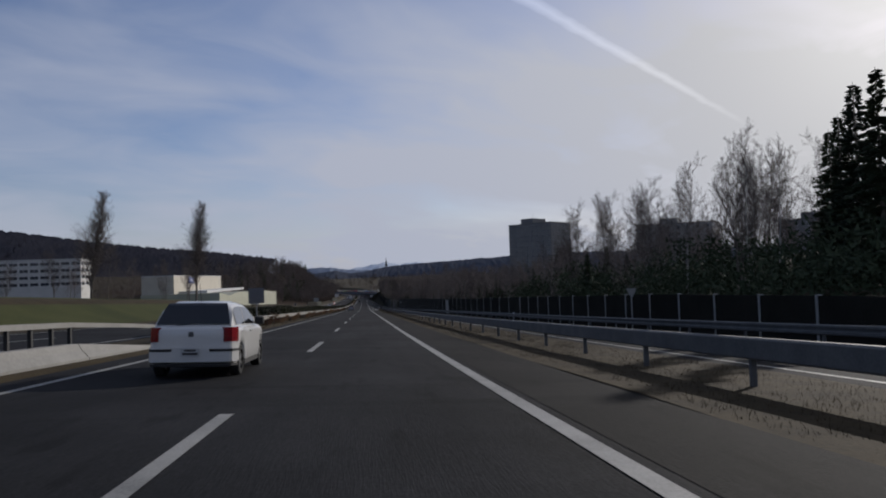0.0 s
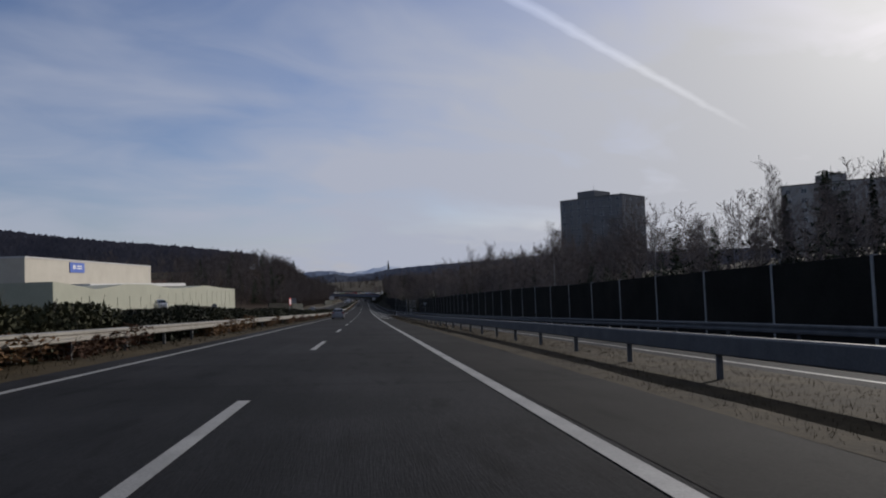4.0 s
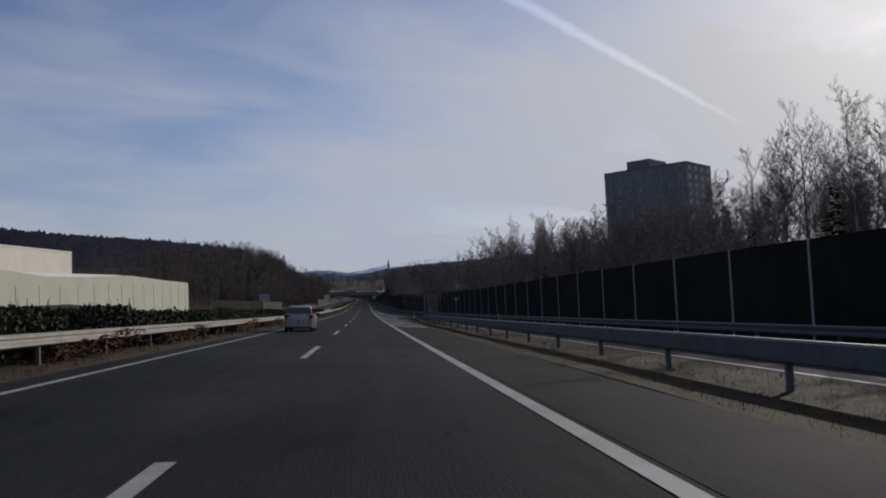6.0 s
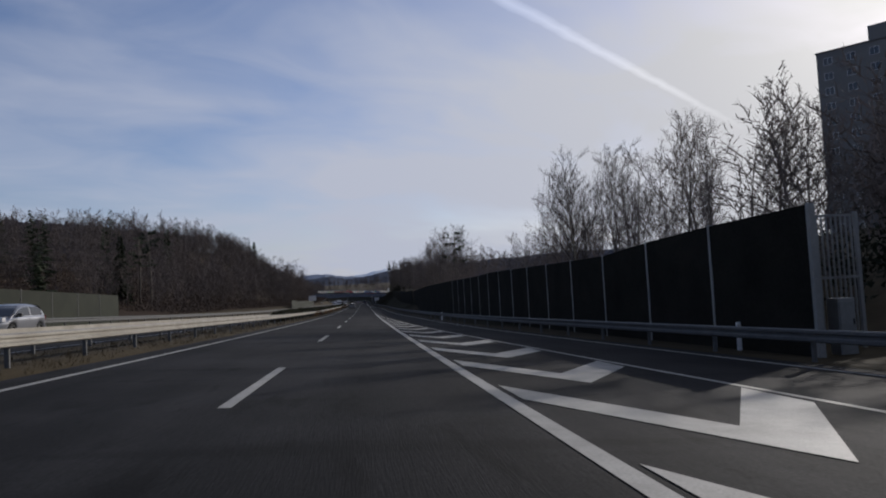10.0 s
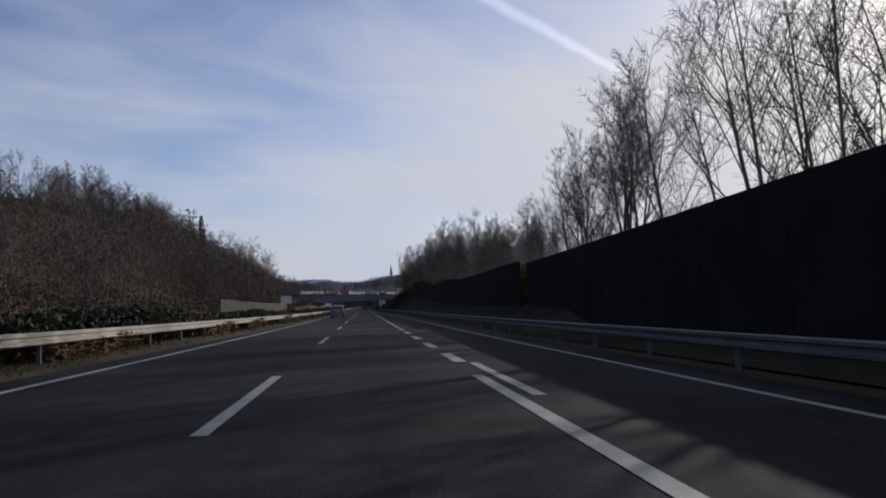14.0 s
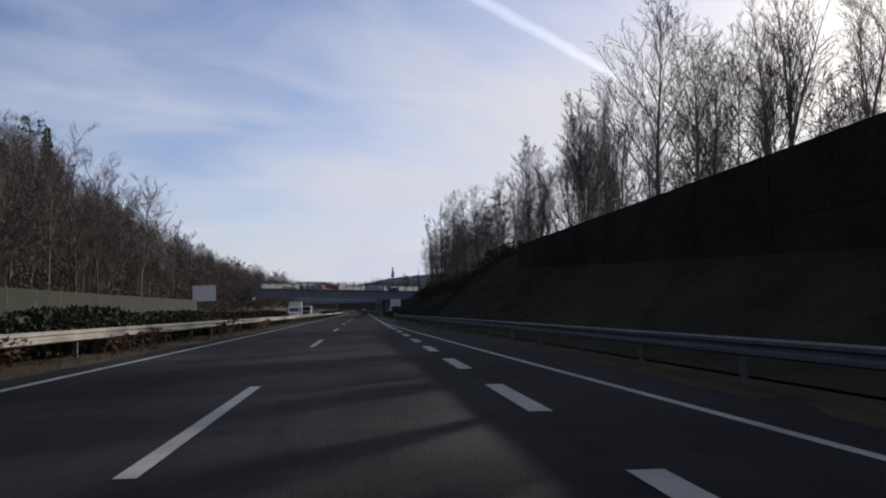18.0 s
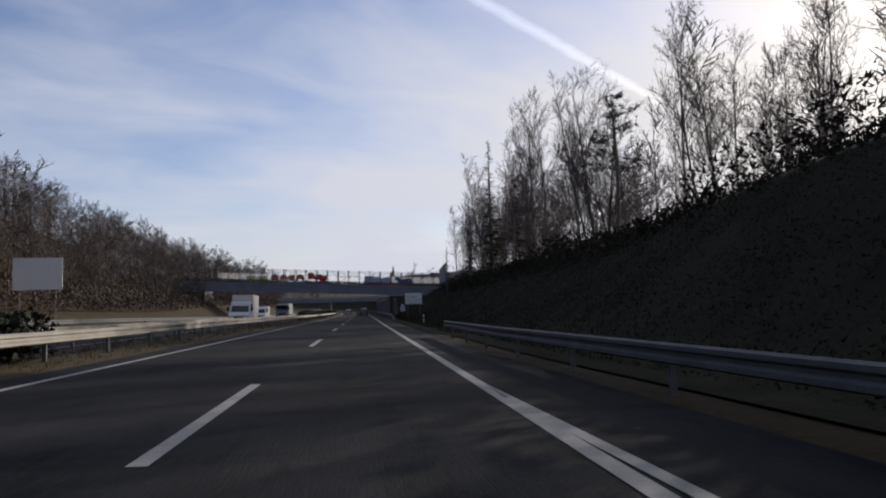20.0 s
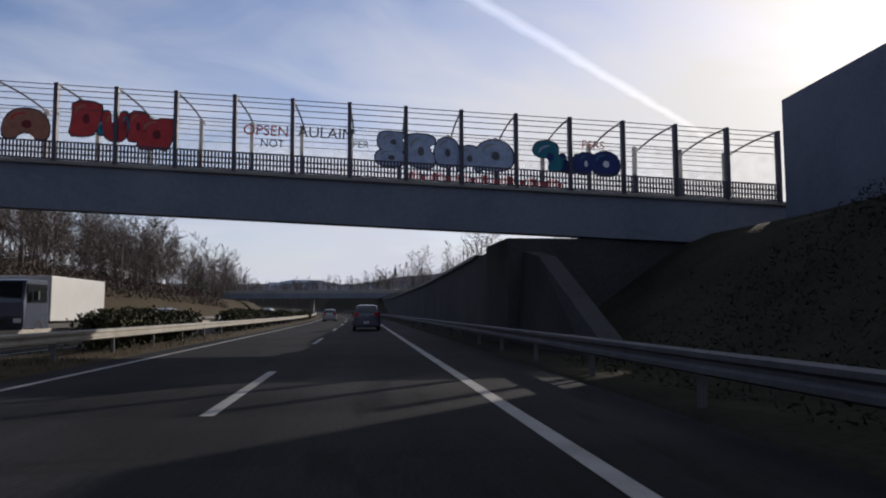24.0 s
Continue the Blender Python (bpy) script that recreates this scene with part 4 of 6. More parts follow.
for x, y, h, k in ((30, 205, 10.5, "broad_a"), (33, 212, 11, "pole_a"), (28, 198, 10, "birch"), (36, 220, 11, "broad_b"), (31, 192, 10, "pole_b"), (34, 201, 11, "birch"), (55, 178, 11, "pine"), (60, 186, 12, "spruce"), (64, 183, 10.5, "spruce_b"), (52, 184, 13, "birch"), (57, 190, 10, "spruce"), (66, 192, 10, "birch")):
    plant(k, x, y, h, group=R1)
scatter(("broad_a", "multi", "spruce", "birch"), 18.8, 32, 66, 150, 22, 3.5, 6.0, R1)
scatter(("broad_a", "broad_b", "multi", "birch", "pole_a"), 20, 40, 160, 240, 46, 6, 9, R1)
for x, y, h, k in ((26, 258, 11, "larch"), (29, 264, 11, "larch"), (25, 270, 11, "larch"), (31, 273, 11, "birch"), (27, 279, 11, "larch"), (33, 282, 12, "birch"), (24, 287, 10, "larch"), (29, 290, 12, "larch"), (25, 297, 10, "larch"), (23, 292, 8, "multi"), (22, 302, 8, "larch"), (27, 310, 9, "larch"), (32, 300, 15, "birch"), (37, 296, 15, "birch"), (28, 303, 12, "larch"), (40, 306, 16, "birch"), (22, 250, 7, "broad_a"), (22, 262, 7, "broad_b")):
    plant(k, x, y, h, group=R1)
for x, y, h, k in ((18, 314, 9, "broad_a"), (18.5, 322, 9, "broad_b"), (17.5, 330, 10.5, "broad_a"), (18.0, 337, 9, "broad_b"), (20, 327, 10, "broad_b"), (21, 317, 9, "pole_b"), (17.2, 345, 7, "broad_b"), (18.6, 333, 10.5, "broad_a"), (19, 306, 7, "broad_a"), (22, 352, 7, "sapling"), (17, 362, 5, "sapling"), (23, 333, 10, "broad_a"), (22, 341, 9, "broad_b"), (24, 322, 10, "pole_a")):
    plant(k, x, y, h, group=R1)
for x, y, h, k in ((17.5, 396, 9, "broad_b"), (19, 404, 12, "pine"), (17, 411, 12, "pole_a"), (18, 417, 13, "broad_b"), (16.5, 423, 10.5, "broad_a"), (17, 430, 12, "broad_b"), (19.5, 434, 11.5, "broad_b"), (17.5, 437, 8, "sapling"), (16, 443, 7, "sapling"), (16.8, 438, 9, "broad_b"), (17, 446, 6.5, "multi"), (17.5, 455, 7, "broad_a"), (16.5, 461, 6.5, "broad_b"), (20, 424, 13, "pole_b"), (16.2, 434, 9, "broad_a"), (18.5, 440, 10, "broad_b"), (16.8, 428, 11, "multi"), (20, 413, 12, "broad_a"), (22, 419, 13, "broad_b")):
    plant(k, x, y, h, group=R1)
R2 = "trees on top of the cutting"
scatter(("broad_b", "broad_a", "multi"), 15.5, 24, 466, 500, 10, 5.0, 7.5, R2)
scatter(("pole_a", "pole_b", "multi", "sapling"), 15.0, 20, 452, 500, 24, 5.5, 8.0, R2)
scatter(("pole_a", "pole_b", "broad_a"), 15.2, 22, 500, 512, 9, 9.5, 12, R2)
scatter(("pole_a", "pole_b", "multi"), 15.2, 24, 513, 530, 11, 5.5, 7.5, R2)
scatter(("pole_a", "pole_b", "pole_a", "broad_a"), 15.2, 24, 531, 556, 16, 8.5, 11, R2)
scatter(("pole_a", "pole_b", "pole_b", "broad_b"), 17.5, 28, 550, 606, 25, 10, 14, R2)
scatter(("pole_a", "pole_b", "broad_b"), 17, 28, 606, 660, 24, 12, 16, R2)
for x, y, h, k in ((24, 611, 15, "pine"), (18, 638, 17.5, "larch"), (16.5, 646, 12, "larch"), (19.5, 631, 13, "larch"), (17, 648, 10, "larch"), (14.5, 655, 7, "larch")):
    plant(k, x, y, h, group=R2)
scatter(("pole_a", "pole_b", "broad_b"), 16.5, 25, 650, 664, 11, 10, 13.5, R2)
scatter(("sapling", "pole_b"), 19, 30, 666, 684, 12, 4, 6, R2)
# the x 20-34, y 648-678 group is added to block sun from the road
wood("bare woodland on the high ground behind the wall", ("lite_a", "lite_b", "lite_c"), ((44, 95, 60, 250, 80, 5, 9), (19, 44, 50, 160, 90, 3.5, 6.5), (20, 48, 245, 330, 110, 8, 12), (20, 44, 160, 250, 90, 6, 8.5), (50, 92, 250, 330, 40, 9, 12), (96, 135, 210, 262, 26, 12, 17), (32, 60, 320, 460, 40, 8, 12), (24, 70, 460, 550, 45, 6.5, 9.5), (23, 60, 550, 664, 110, 10.5, 14.5), (20, 34, 648, 678, 30, 6, 9), (14, 60, 725, 960, 60, 5, 9)), TWIG, 201)
wood("dark conifers among the bare woodland", ("lite_s",), ((48, 90, 60, 200, 22, 4, 7), (46, 92, 250, 340, 12, 9, 12), (19, 26, 64, 160, 16, 3.5, 5.0), (19, 26, 160, 250, 14, 3.5, 5.5), (30, 50, 180, 330, 12, 7, 10), (16, 50, 705, 900, 14, 5, 9)), NEEDLE, 202)

L1 = "trees on the far side of the oncoming lanes"
for x, y, h in ((-27.1, 121.9, 17.0), (-40.6, 112.0, 17.0)):
    plant("poplar", x, y, h, group="pair of poplars in the field", squash=1.5)
for x, y, h, k in ((-31, 92, 7, "broad_a"), (-40, 128, 8, "broad_b"), (-36, 136, 7, "multi"), (-30, 128, 6.5, "multi"), (-46, 112, 8, "broad_a"), (-55, 140, 9, "broad_b"), (-27, 117, 5.5, "broad_a"), (-62, 130, 8, "broad_a")):
    plant(k, x, y, h, group=L1)
for x, y, h, k in ((-33.5, 401, 13, "pine"), (-37, 406, 12, "pine"), (-36, 394, 11, "spruce"), (-50, 620, 15, "spruce"), (-55, 624, 15, "pine"), (-27, 566, 13, "broad_b"), (-29, 558, 13, "broad_a"), (-31, 572, 13, "broad_b"), (-30, 548, 12.5, "pole_a"), (-26, 577, 12, "broad_a"), (-27, 552, 12, "pole_b"), (-27, 574, 16, "broad_a"), (-28, 584, 16.5, "broad_b"), (-26.5, 592, 15, "broad_a"), (-26, 601, 11.5, "broad_b"), (-29, 590, 16, "pole_a"), (-30, 566, 15, "broad_a"), (-33, 578, 17, "broad_b"), (-29, 580, 11.5, "broad_b")):
    plant(k, x, y, h, group=L1)
scatter(("multi", "broad_a", "sapling"), -30, -25.5, 520, 600, 16, 4, 7, L1)
scatter(("pole_b", "sapling", "multi"), -34, -27, 625, 684, 16, 6, 8, L1)
wood("bare brown wood covering the slope", ("lite_a", "lite_b", "lite_c"), ((-80, -36, 352, 440, 90, 7, 10.5), (-38, -27, 375, 470, 60, 5.5, 8.5), (-60, -26, 420, 540, 170, 7, 10), (-90, -60, 440, 540, 60, 9, 12), (-60, -26, 540, 625, 190, 8.5, 12.5), (-90, -60, 540, 640, 60, 10, 14), (-60, -27, 625, 690, 130, 7, 10), (-55, -26, 700, 800, 170, 8, 12), (-75, -24, 800, 990, 110, 9, 13), (-150, -80, 350, 640, 70, 9, 14)), TWIG, 203)
wood("far trees filling the valley beyond the bend", ("lite_a", "lite_b", "lite_c"), ((-60, 200, 1010, 1250, 90, 9, 14), (-120, 240, 1250, 1600, 110, 10, 15)), SCRUB, 205)
wood("dark conifers among the bare wood", ("lite_s",), ((-80, -38, 360, 450, 10, 9, 13), (-80, -50, 450, 640, 7, 10, 14), (-60, -30, 720, 980, 14, 7, 10)), NEEDLE, 204)


def brush(name, label, spots, n, size, mat, seed):
    """A tangle of small leaves and stalks over many spots, as one mass."""
    r = random.Random(seed)
    vs, fs = [], []
    for _ in range(n):
        x, y, h = spots(r)
        z = land(x, y)
        c = Vector((x, y, z + h * r.random() ** 1.4))
        d = Vector((r.gauss(0, 1), r.gauss(0, 1), abs(r.gauss(0.5, 1)))).normalized() * size * r.uniform(0.5, 1.5)
        e = d.orthogonal().normalized()
        e.rotate(Matrix.Rotation(r.random() * math.tau, 3, d.normalized()))
        e *= size * r.uniform(0.10, 0.30)
        s = len(vs)
        vs += [c - e, c + e, c + d]
        fs.append((s, s + 1, s + 2))
    return tagged(solid(name, vs, fs, mat), label, "undergrowth", kind="stuff")


def bank_right(r):
    y = r.uniform(535, 676)
    x0 = rail_x(y) + 1.4 if y < 588 else paved(y) + 0.9
    x = x0 + 12 * r.random()
    return x, y, min(1.0, 0.25 + 0.35 * (x - x0)) * 0.5 + 1.6 * max(0.0, noise.noise((x * 0.25, y * 0.25, 4.0)))


def bank_left(r):
    y = r.uniform(380, 800)
    x = -24.2 - 40 * r.random() ** 1.5
    return x, y, 1.4 + 4.0 * max(0.0, noise.noise((x * 0.12, y * 0.12, 7.0)))


def behind_wall(r):
    y = r.uniform(60, 440)
    x = r.uniform(18.0 if y < 302 else 14.6, 40)
    return x, y, 1.8 + 3.6 * max(0.0, noise.noise((x * 0.15, y * 0.15, 2.0)))


def median_grass(r):
    y = r.uniform(30, 700)
    return -r.uniform(4.5, 7.9), y, 0.22


bank_y = steps(330, 1000, 2)
v, f = ribbon([-24 - 3.2 * k for k in range(40)], steps(345, 655, 5), land, 0.06)
tagged(solid("slope_litter", v, f, LITTER, smooth_faces=True), "brown leaf litter on the wooded slope", "slope", kind="structure")
# dark sheet over slope and verge: ivy, plus their shade in its colour
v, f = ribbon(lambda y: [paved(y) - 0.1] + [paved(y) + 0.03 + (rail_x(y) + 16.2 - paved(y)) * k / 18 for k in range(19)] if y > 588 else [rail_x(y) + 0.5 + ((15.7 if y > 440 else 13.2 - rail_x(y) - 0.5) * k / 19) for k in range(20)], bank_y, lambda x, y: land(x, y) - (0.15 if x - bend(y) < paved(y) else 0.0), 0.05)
tagged(solid("cutting_slope", v, f, IVY_SHADE, smooth_faces=True), "ivy-covered earth slope of the cutting, with shade put into its colour", "slope", kind="structure")


def crest_scrub(r):
    y = r.uniform(556, 668)
    x = r.uniform(14.5, 25)
    return x, y, 0.8 + 3.0 * max(0.0, 0.1 + noise.noise((x * 0.2, y * 0.12, 12.0)))


brush("undergrowth", "dark bushes along the top of the cutting", crest_scrub, 34000, 0.30, IVY_SHADE, 77)
brush("undergrowth", "dark brambles and scrub on the cutting slope", bank_right, 100000, 0.11, IVY_SHADE, 71)
brush("undergrowth", "brown winter scrub on the wooded slope", bank_left, 110000, 0.36, SCRUB, 72)


def thicket(r):
    y = r.uniform(22, 85)
    x = r.uniform(19, 36)
    return x, y, 1.8 + 3.0 * max(0.0, 0.35 + noise.noise((x * 0.2, y * 0.2, 9.0)))


brush("undergrowth", "dark evergreen thicket above the slip road wall", thicket, 36000, 0.36, NEEDLE, 76)
brush("undergrowth", "dark scrub behind the noise wall", behind_wall, 70000, 0.36, LEAF, 73)


def blades(label, spots, n, tall, mat, seed):
    """Thin upright grass blades in tufts, as one mass."""
    r = random.Random(seed)
    vs, fs = [], []
    for _ in range(n // 5):
        x, y, h = spots(r)
        z = land(x, y) - 0.03
        for _k in range(5):
            bx, by = x + r.gauss(0, 0.06), y + r.gauss(0, 0.09)
            t = tall * r.uniform(0.4, 1.1)
            a = r.random() * math.tau
            w = 0.006
            s = len(vs)
            vs += [(bx - w * math.cos(a), by - w * math.sin(a), z), (bx + w * math.cos(a), by + w * math.sin(a), z), (bx + r.gauss(0, 0.35) * t, by + r.gauss(0, 0.35) * t, z + t)]
            fs.append((s, s + 1, s + 2))
    return tagged(solid("grass", vs, fs, mat), label, "grass", kind="stuff")


blades("dry grass on the median strip", median_grass, 60000, 0.15, EARTH, 75)


def verge_grass(r):
    y = r.uniform(-12, 262)
    return r.uniform(paved(y) + 0.1, 9.2), y, 0.0


blades("short dry grass below the guard rail", verge_grass, 110000, 0.11, STRAW, 78)

# ---- hedge in the median ----
def hedge_mesh(seed, h, n, mat):
    r = random.Random(seed)
    vs, fs = [], []
    for _ in range(n):
        x, y = r.gauss(0, 0.34), r.uniform(-3.05, 3.05)
        top = h * (0.86 + 0.22 * noise.noise((y * 0.9, seed, 0)))
        z = top * r.random() ** 0.75 * (1 - 0.18 * min(1.5, abs(x)))
        c = Vector((max(-0.75, min(0.75, x)), y, z))
        d = Vector((r.gauss(0, 1), r.gauss(0, 1), r.gauss(0.3, 1))).normalized() * r.uniform(0.05, 0.13)
        e = d.orthogonal().normalized()
        e.rotate(Matrix.Rotation(r.random() * math.tau, 3, d.normalized()))
        e *= r.uniform(0.05, 0.09)
        s = len(vs)
        vs += [c - e, c + e, c + d * 1.5]
        fs.append((s, s + 1, s + 2))
    leaves = mesh_of("leaves", vs, fs, mat)
    vs, fs = [], []
    for _ in range(70):
        y = r.uniform(-3, 3)
        a = Vector((r.gauss(0, 0.12), y, -0.05))
        b = a + Vector((r.gauss(0, 0.25), r.gauss(0, 0.25), h * r.uniform(0.6, 1.05)))
        limb(vs, fs, a, b, 0.022, 0.006, 4)
    return leaves, mesh_of("stems", vs, fs, BARK)


HEDGES = [hedge_mesh(81, 1.45, 4800, LEAF), hedge_mesh(82, 1.4, 4400, LEAF), hedge_mesh(83, 1.2, 1600, LEAF_RED), hedge_mesh(84, 1.3, 3400, LEAF)]


def hedge(x, y, k, s=1.0, label="clipped evergreen hedge with bare patches in the median"):
    leaves, stems = HEDGES[k]
    h = thing("hedge", Matrix.Translation((x, y, land(x, y))) @ Matrix.Diagonal((1.0, 1.0, s, 1)) @ Matrix.Rotation(math.pi * (k % 2), 4, "Z"), label, "hedge", "median hedge")
    share("foliage", leaves, h, Matrix())
    share("woody_base", stems, h, Matrix())


y = 36.0
while y < 260:
    hedge(-6.5, y, rng.choice((0, 0, 1)), rng.uniform(0.9, 1.08))
    y += 6.0
for y in (284, 290, 352, 361):
    hedge(-6.5, y, 3, rng.uniform(0.8, 1.0))
y = 372.0
while y < 574:
    hedge(-6.5, y, rng.choice((0, 1, 3)), rng.uniform(0.85, 1.0))
    y += 6.0
for y in (657, 663, 669, 686, 692, 708, 714, 720, 733, 739, 760, 766):
    hedge(-6.6, y, rng.choice((0, 1)), rng.uniform(0.95, 1.1))
for y in list(range(42, 250, 11)) + list(range(385, 560, 14)):
    hedge(-5.9, y + rng.uniform(-3, 3), 2, rng.uniform(0.45, 0.7), "low russet shrubs growing round the guard rail")

# ---- distance ----
def ridge(name, label, mat, pts, depth, bumps, size, seed, kind="structure"):
    """A long wooded height from (x, y, z) along its top; the face falls towards the road."""
    r = random.Random(seed)
    vs, fs = [], []
    m = len(pts)
    fine = []
    for (x0, y0, z0), (x1, y1, z1) in zip(pts, pts[1:]):
        n = max(2, int(math.hypot(x1 - x0, y1 - y0) / size))
        fine += [(x0 + (x1 - x0) * k / n, y0 + (y1 - y0) * k / n, z0 + (z1 - z0) * k / n) for k in range(n)]
    fine.append(pts[-1])
    rows = 12
    for i, (x, y, z) in enumerate(fine):
        for j in range(rows + 1):
            t = j / rows
            jag = bumps * (noise.noise((i * 0.9, j * 0.9, seed)) + 0.8 * noise.noise((i * 0.23, j * 0.3, seed + 5)) + 0.5 * r.uniform(-1, 1))
            zz = -60 + (z + 60) * (1 - (1 - t) ** 1.7)
            vs.append((x, y - depth * (1 - t), zz + jag * (0.3 + 0.7 * t)))
    for i in range(len(fine) - 1):
        for j in range(rows):
            a = i * (rows + 1) + j
            fs.append((a, a + rows + 1, a + rows + 2, a + 1))
    return tagged(solid(name, vs, fs, mat), label, "hill", kind=kind)


def far_canopy(label, pts, depth, n, h0, h1, seed, span):
    """Upright crowns and stems far off, standing on the face of a ridge."""
    r = random.Random(seed)
    vs, fs = [], []
    xs, yl, zl = [p[0] for p in pts], [p[1] for p in pts], [p[2] for p in pts]
    for _ in range(n):
        x = r.uniform(*span)
        t = r.random() ** 0.7
        y = float(np.interp(x, xs, yl)) - depth * (1 - t)
        z = -60 + (float(np.interp(x, xs, zl)) + 60) * (1 - (1 - t) ** 1.7) - 2
        h = r.uniform(h0, h1) * (0.45 if t > 0.8 else 1.0)
        w = h * r.uniform(0.14, 0.3) * (2.2 if t > 0.8 else 1.0)
        s = len(vs)
        a = r.uniform(-0.5, 0.5)
        vs += [(x - 0.15, y, z), (x + 0.15, y, z), (x + w, y + a, z + h * r.uniform(0.5, 0.75)), (x + w * r.uniform(-0.4, 0.4), y, z + h), (x - w, y - a, z + h * r.uniform(0.5, 0.75))]
        fs.append((s, s + 1, s + 2, s + 3, s + 4))
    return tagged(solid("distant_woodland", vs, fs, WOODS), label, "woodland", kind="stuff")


RIDGE = [(-1500, 800, 150), (-420, 690, 66), (-318, 660, 52), (-230, 662, 38), (-125, 668, 26), (-84, 676, 20)]
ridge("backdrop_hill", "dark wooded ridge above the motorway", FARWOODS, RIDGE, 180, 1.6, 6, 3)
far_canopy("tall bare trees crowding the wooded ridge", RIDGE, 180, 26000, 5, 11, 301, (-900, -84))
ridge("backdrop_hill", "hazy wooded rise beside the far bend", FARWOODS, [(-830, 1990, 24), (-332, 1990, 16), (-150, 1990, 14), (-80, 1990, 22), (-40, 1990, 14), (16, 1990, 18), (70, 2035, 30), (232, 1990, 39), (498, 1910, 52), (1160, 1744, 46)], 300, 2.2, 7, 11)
ridge("backdrop_hill", "distant hill with a wooded top and haze blue in its colour", FARHILL, [(-900, 2600, 30), (-420, 2600, 28), (-260, 2600, 32), (-190, 2600, 40), (-120, 2600, 42), (-60, 2600, 30), (100, 2600, 24), (600, 2600, 30), (1200, 2600, 40)], 300, 3, 12, 4)
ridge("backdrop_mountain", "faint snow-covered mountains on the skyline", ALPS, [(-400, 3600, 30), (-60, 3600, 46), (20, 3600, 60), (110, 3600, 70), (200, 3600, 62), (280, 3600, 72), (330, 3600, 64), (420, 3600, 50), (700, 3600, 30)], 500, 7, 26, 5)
plant("spruce", 70, 2025, 24, base=lambda x, y: 31.0)

# ---- towers and houses ----
def window_mesh(w, h, frame=0.06):
    bm = boxes((-w / 2, -0.04, -h / 2, -w / 2 + frame, 0.05, h / 2), (w / 2 - frame, -0.04, -h / 2, w / 2, 0.05, h / 2), (-w / 2, -0.04, h / 2 - frame, w / 2, 0.05, h / 2), (-w / 2, -0.04, -h / 2, w / 2, 0.05, -h / 2 + frame), (-0.03, -0.04, -h / 2, 0.03, 0.04, h / 2))
    me = bpy.data.meshes.new("frame")
    bm.to_mesh(me)
    bm.free()
    me.materials.append(SIGN_WHITE)
    bm = boxes((-w / 2 + frame, -0.01, -h / 2 + frame, w / 2 - frame, 0.03, h / 2 - frame))
    pm = bpy.data.meshes.new("pane")
    bm.to_mesh(pm)
    bm.free()
    pm.materials.append(GLASS_DARK)
    return me, pm


WIN = window_mesh(1.5, 1.4)
WIN_BAND = window_mesh(3.4, 1.4)


def block(name, label, category, corner, along, width, depth, base, top, wall_mat, roof_mat, floors=0, per=(0, 0), core=None, win=WIN, plinth=3.0):
    """A flat-roofed building: corner, unit direction of its main face, sizes; windows on the main face and both ends."""
    cx, cy = corner
    ax = Vector((along[0], along[1], 0)).normalized()
    ay = Vector((-ax.y, ax.x, 0))
    m = Matrix((( ax.x, ay.x, 0, cx), (ax.y, ay.y, 0, cy), (0, 0, 1, base), (0, 0, 0, 1)))
    b = thing(name, m, label, category)
    h = top - base
    part("wall", boxes((0, 0, -4, width, depth, h - 0.25)), wall_mat, b)
    part("roof", boxes((-0.15, -0.15, h - 0.25, width + 0.15, depth + 0.15, h), (0.2, 0.2, h, width - 0.2, depth - 0.2, h + 0.06)), roof_mat, b)
    if core:
        x0, y0, x1, y1, ch = core
        part("lift_house", boxes((x0, y0, h + 0.05, x1, y1, h + ch)), wall_mat, b)
        bm = bmesh.new()
        rod(bm, ((x0 + x1) / 2, (y0 + y1) / 2, h + ch - 0.1), ((x0 + x1) / 2, (y0 + y1) / 2, h + ch + 3.2), 0.06, 0.03)
        part("aerial", bm, STEEL, b)
    for face in range(3):
        n = per[0] if face == 0 else per[1]
        for fl in range(floors):
            z = h - 2.0 - fl * 2.85
            if z < 1:
                break
            for k in range(n):
                if face == 0:
                    mm = Matrix.Translation((width * (k + 0.5) / n, -0.03, z))
                elif face == 1:
                    mm = Matrix.Translation((-0.03, depth * (k + 0.5) / n, z)) @ Matrix.Rotation(-math.pi / 2, 4, "Z")
                else:
                    mm = Matrix.Translation((width + 0.03, depth * (k + 0.5) / n, z)) @ Matrix.Rotation(math.pi / 2, 4, "Z")
                w = share("window", win[0], b, mm)
                share("pane", win[1], w, Matrix())
    return b


block("apartment_tower", "grey high-rise apartment block with a stepped lift house", "apartment building", (89.2, 399.0), (18.0, -22.0), 30.3, 20, -11, 29.0, TOWER_A, CONC_DARK, 12, (8, 4), core=(8.5, 1.0, 17.0, 14.0, 3.0))
block("apartment_tower", "pale high-rise apartment block with rows of windows", "apartment building", (125.3, 294.4), (25.5, -20.1), 32.5, 17, -8, 20.1, TOWER_B, CONC_DARK, 10, (8, 4), core=(9, 4, 17, 13, 2.6))
block("apartment_tower", "grey apartment block behind dark spruces", "apartment building", (164.0, 248.8), (25.0, -18), 30, 16, -6, 17.9, TOWER_A, CONC_DARK, 8, (7, 4), core=(8, 4, 15, 12, 2.6))
block("office_building", "pale four-storey office building with window bands", "office building", (-190, 300), (1, 0.05), 73, 14, -5, 13.2, WHITE_WALL, ROOF_PALE, 4, (18, 3), win=WIN_BAND)
store = block("warehouse", "large flat cream retail warehouse", "warehouse", (-65, 250), (0, 1), 80, 11, -11, 4.0, CREAM, ROOF_PALE)
part("sign", boxes((20.5, -0.18, 12.1, 28.5, -0.02, 14.4)), SIGN_BLUE, store, "blue rectangular sign")
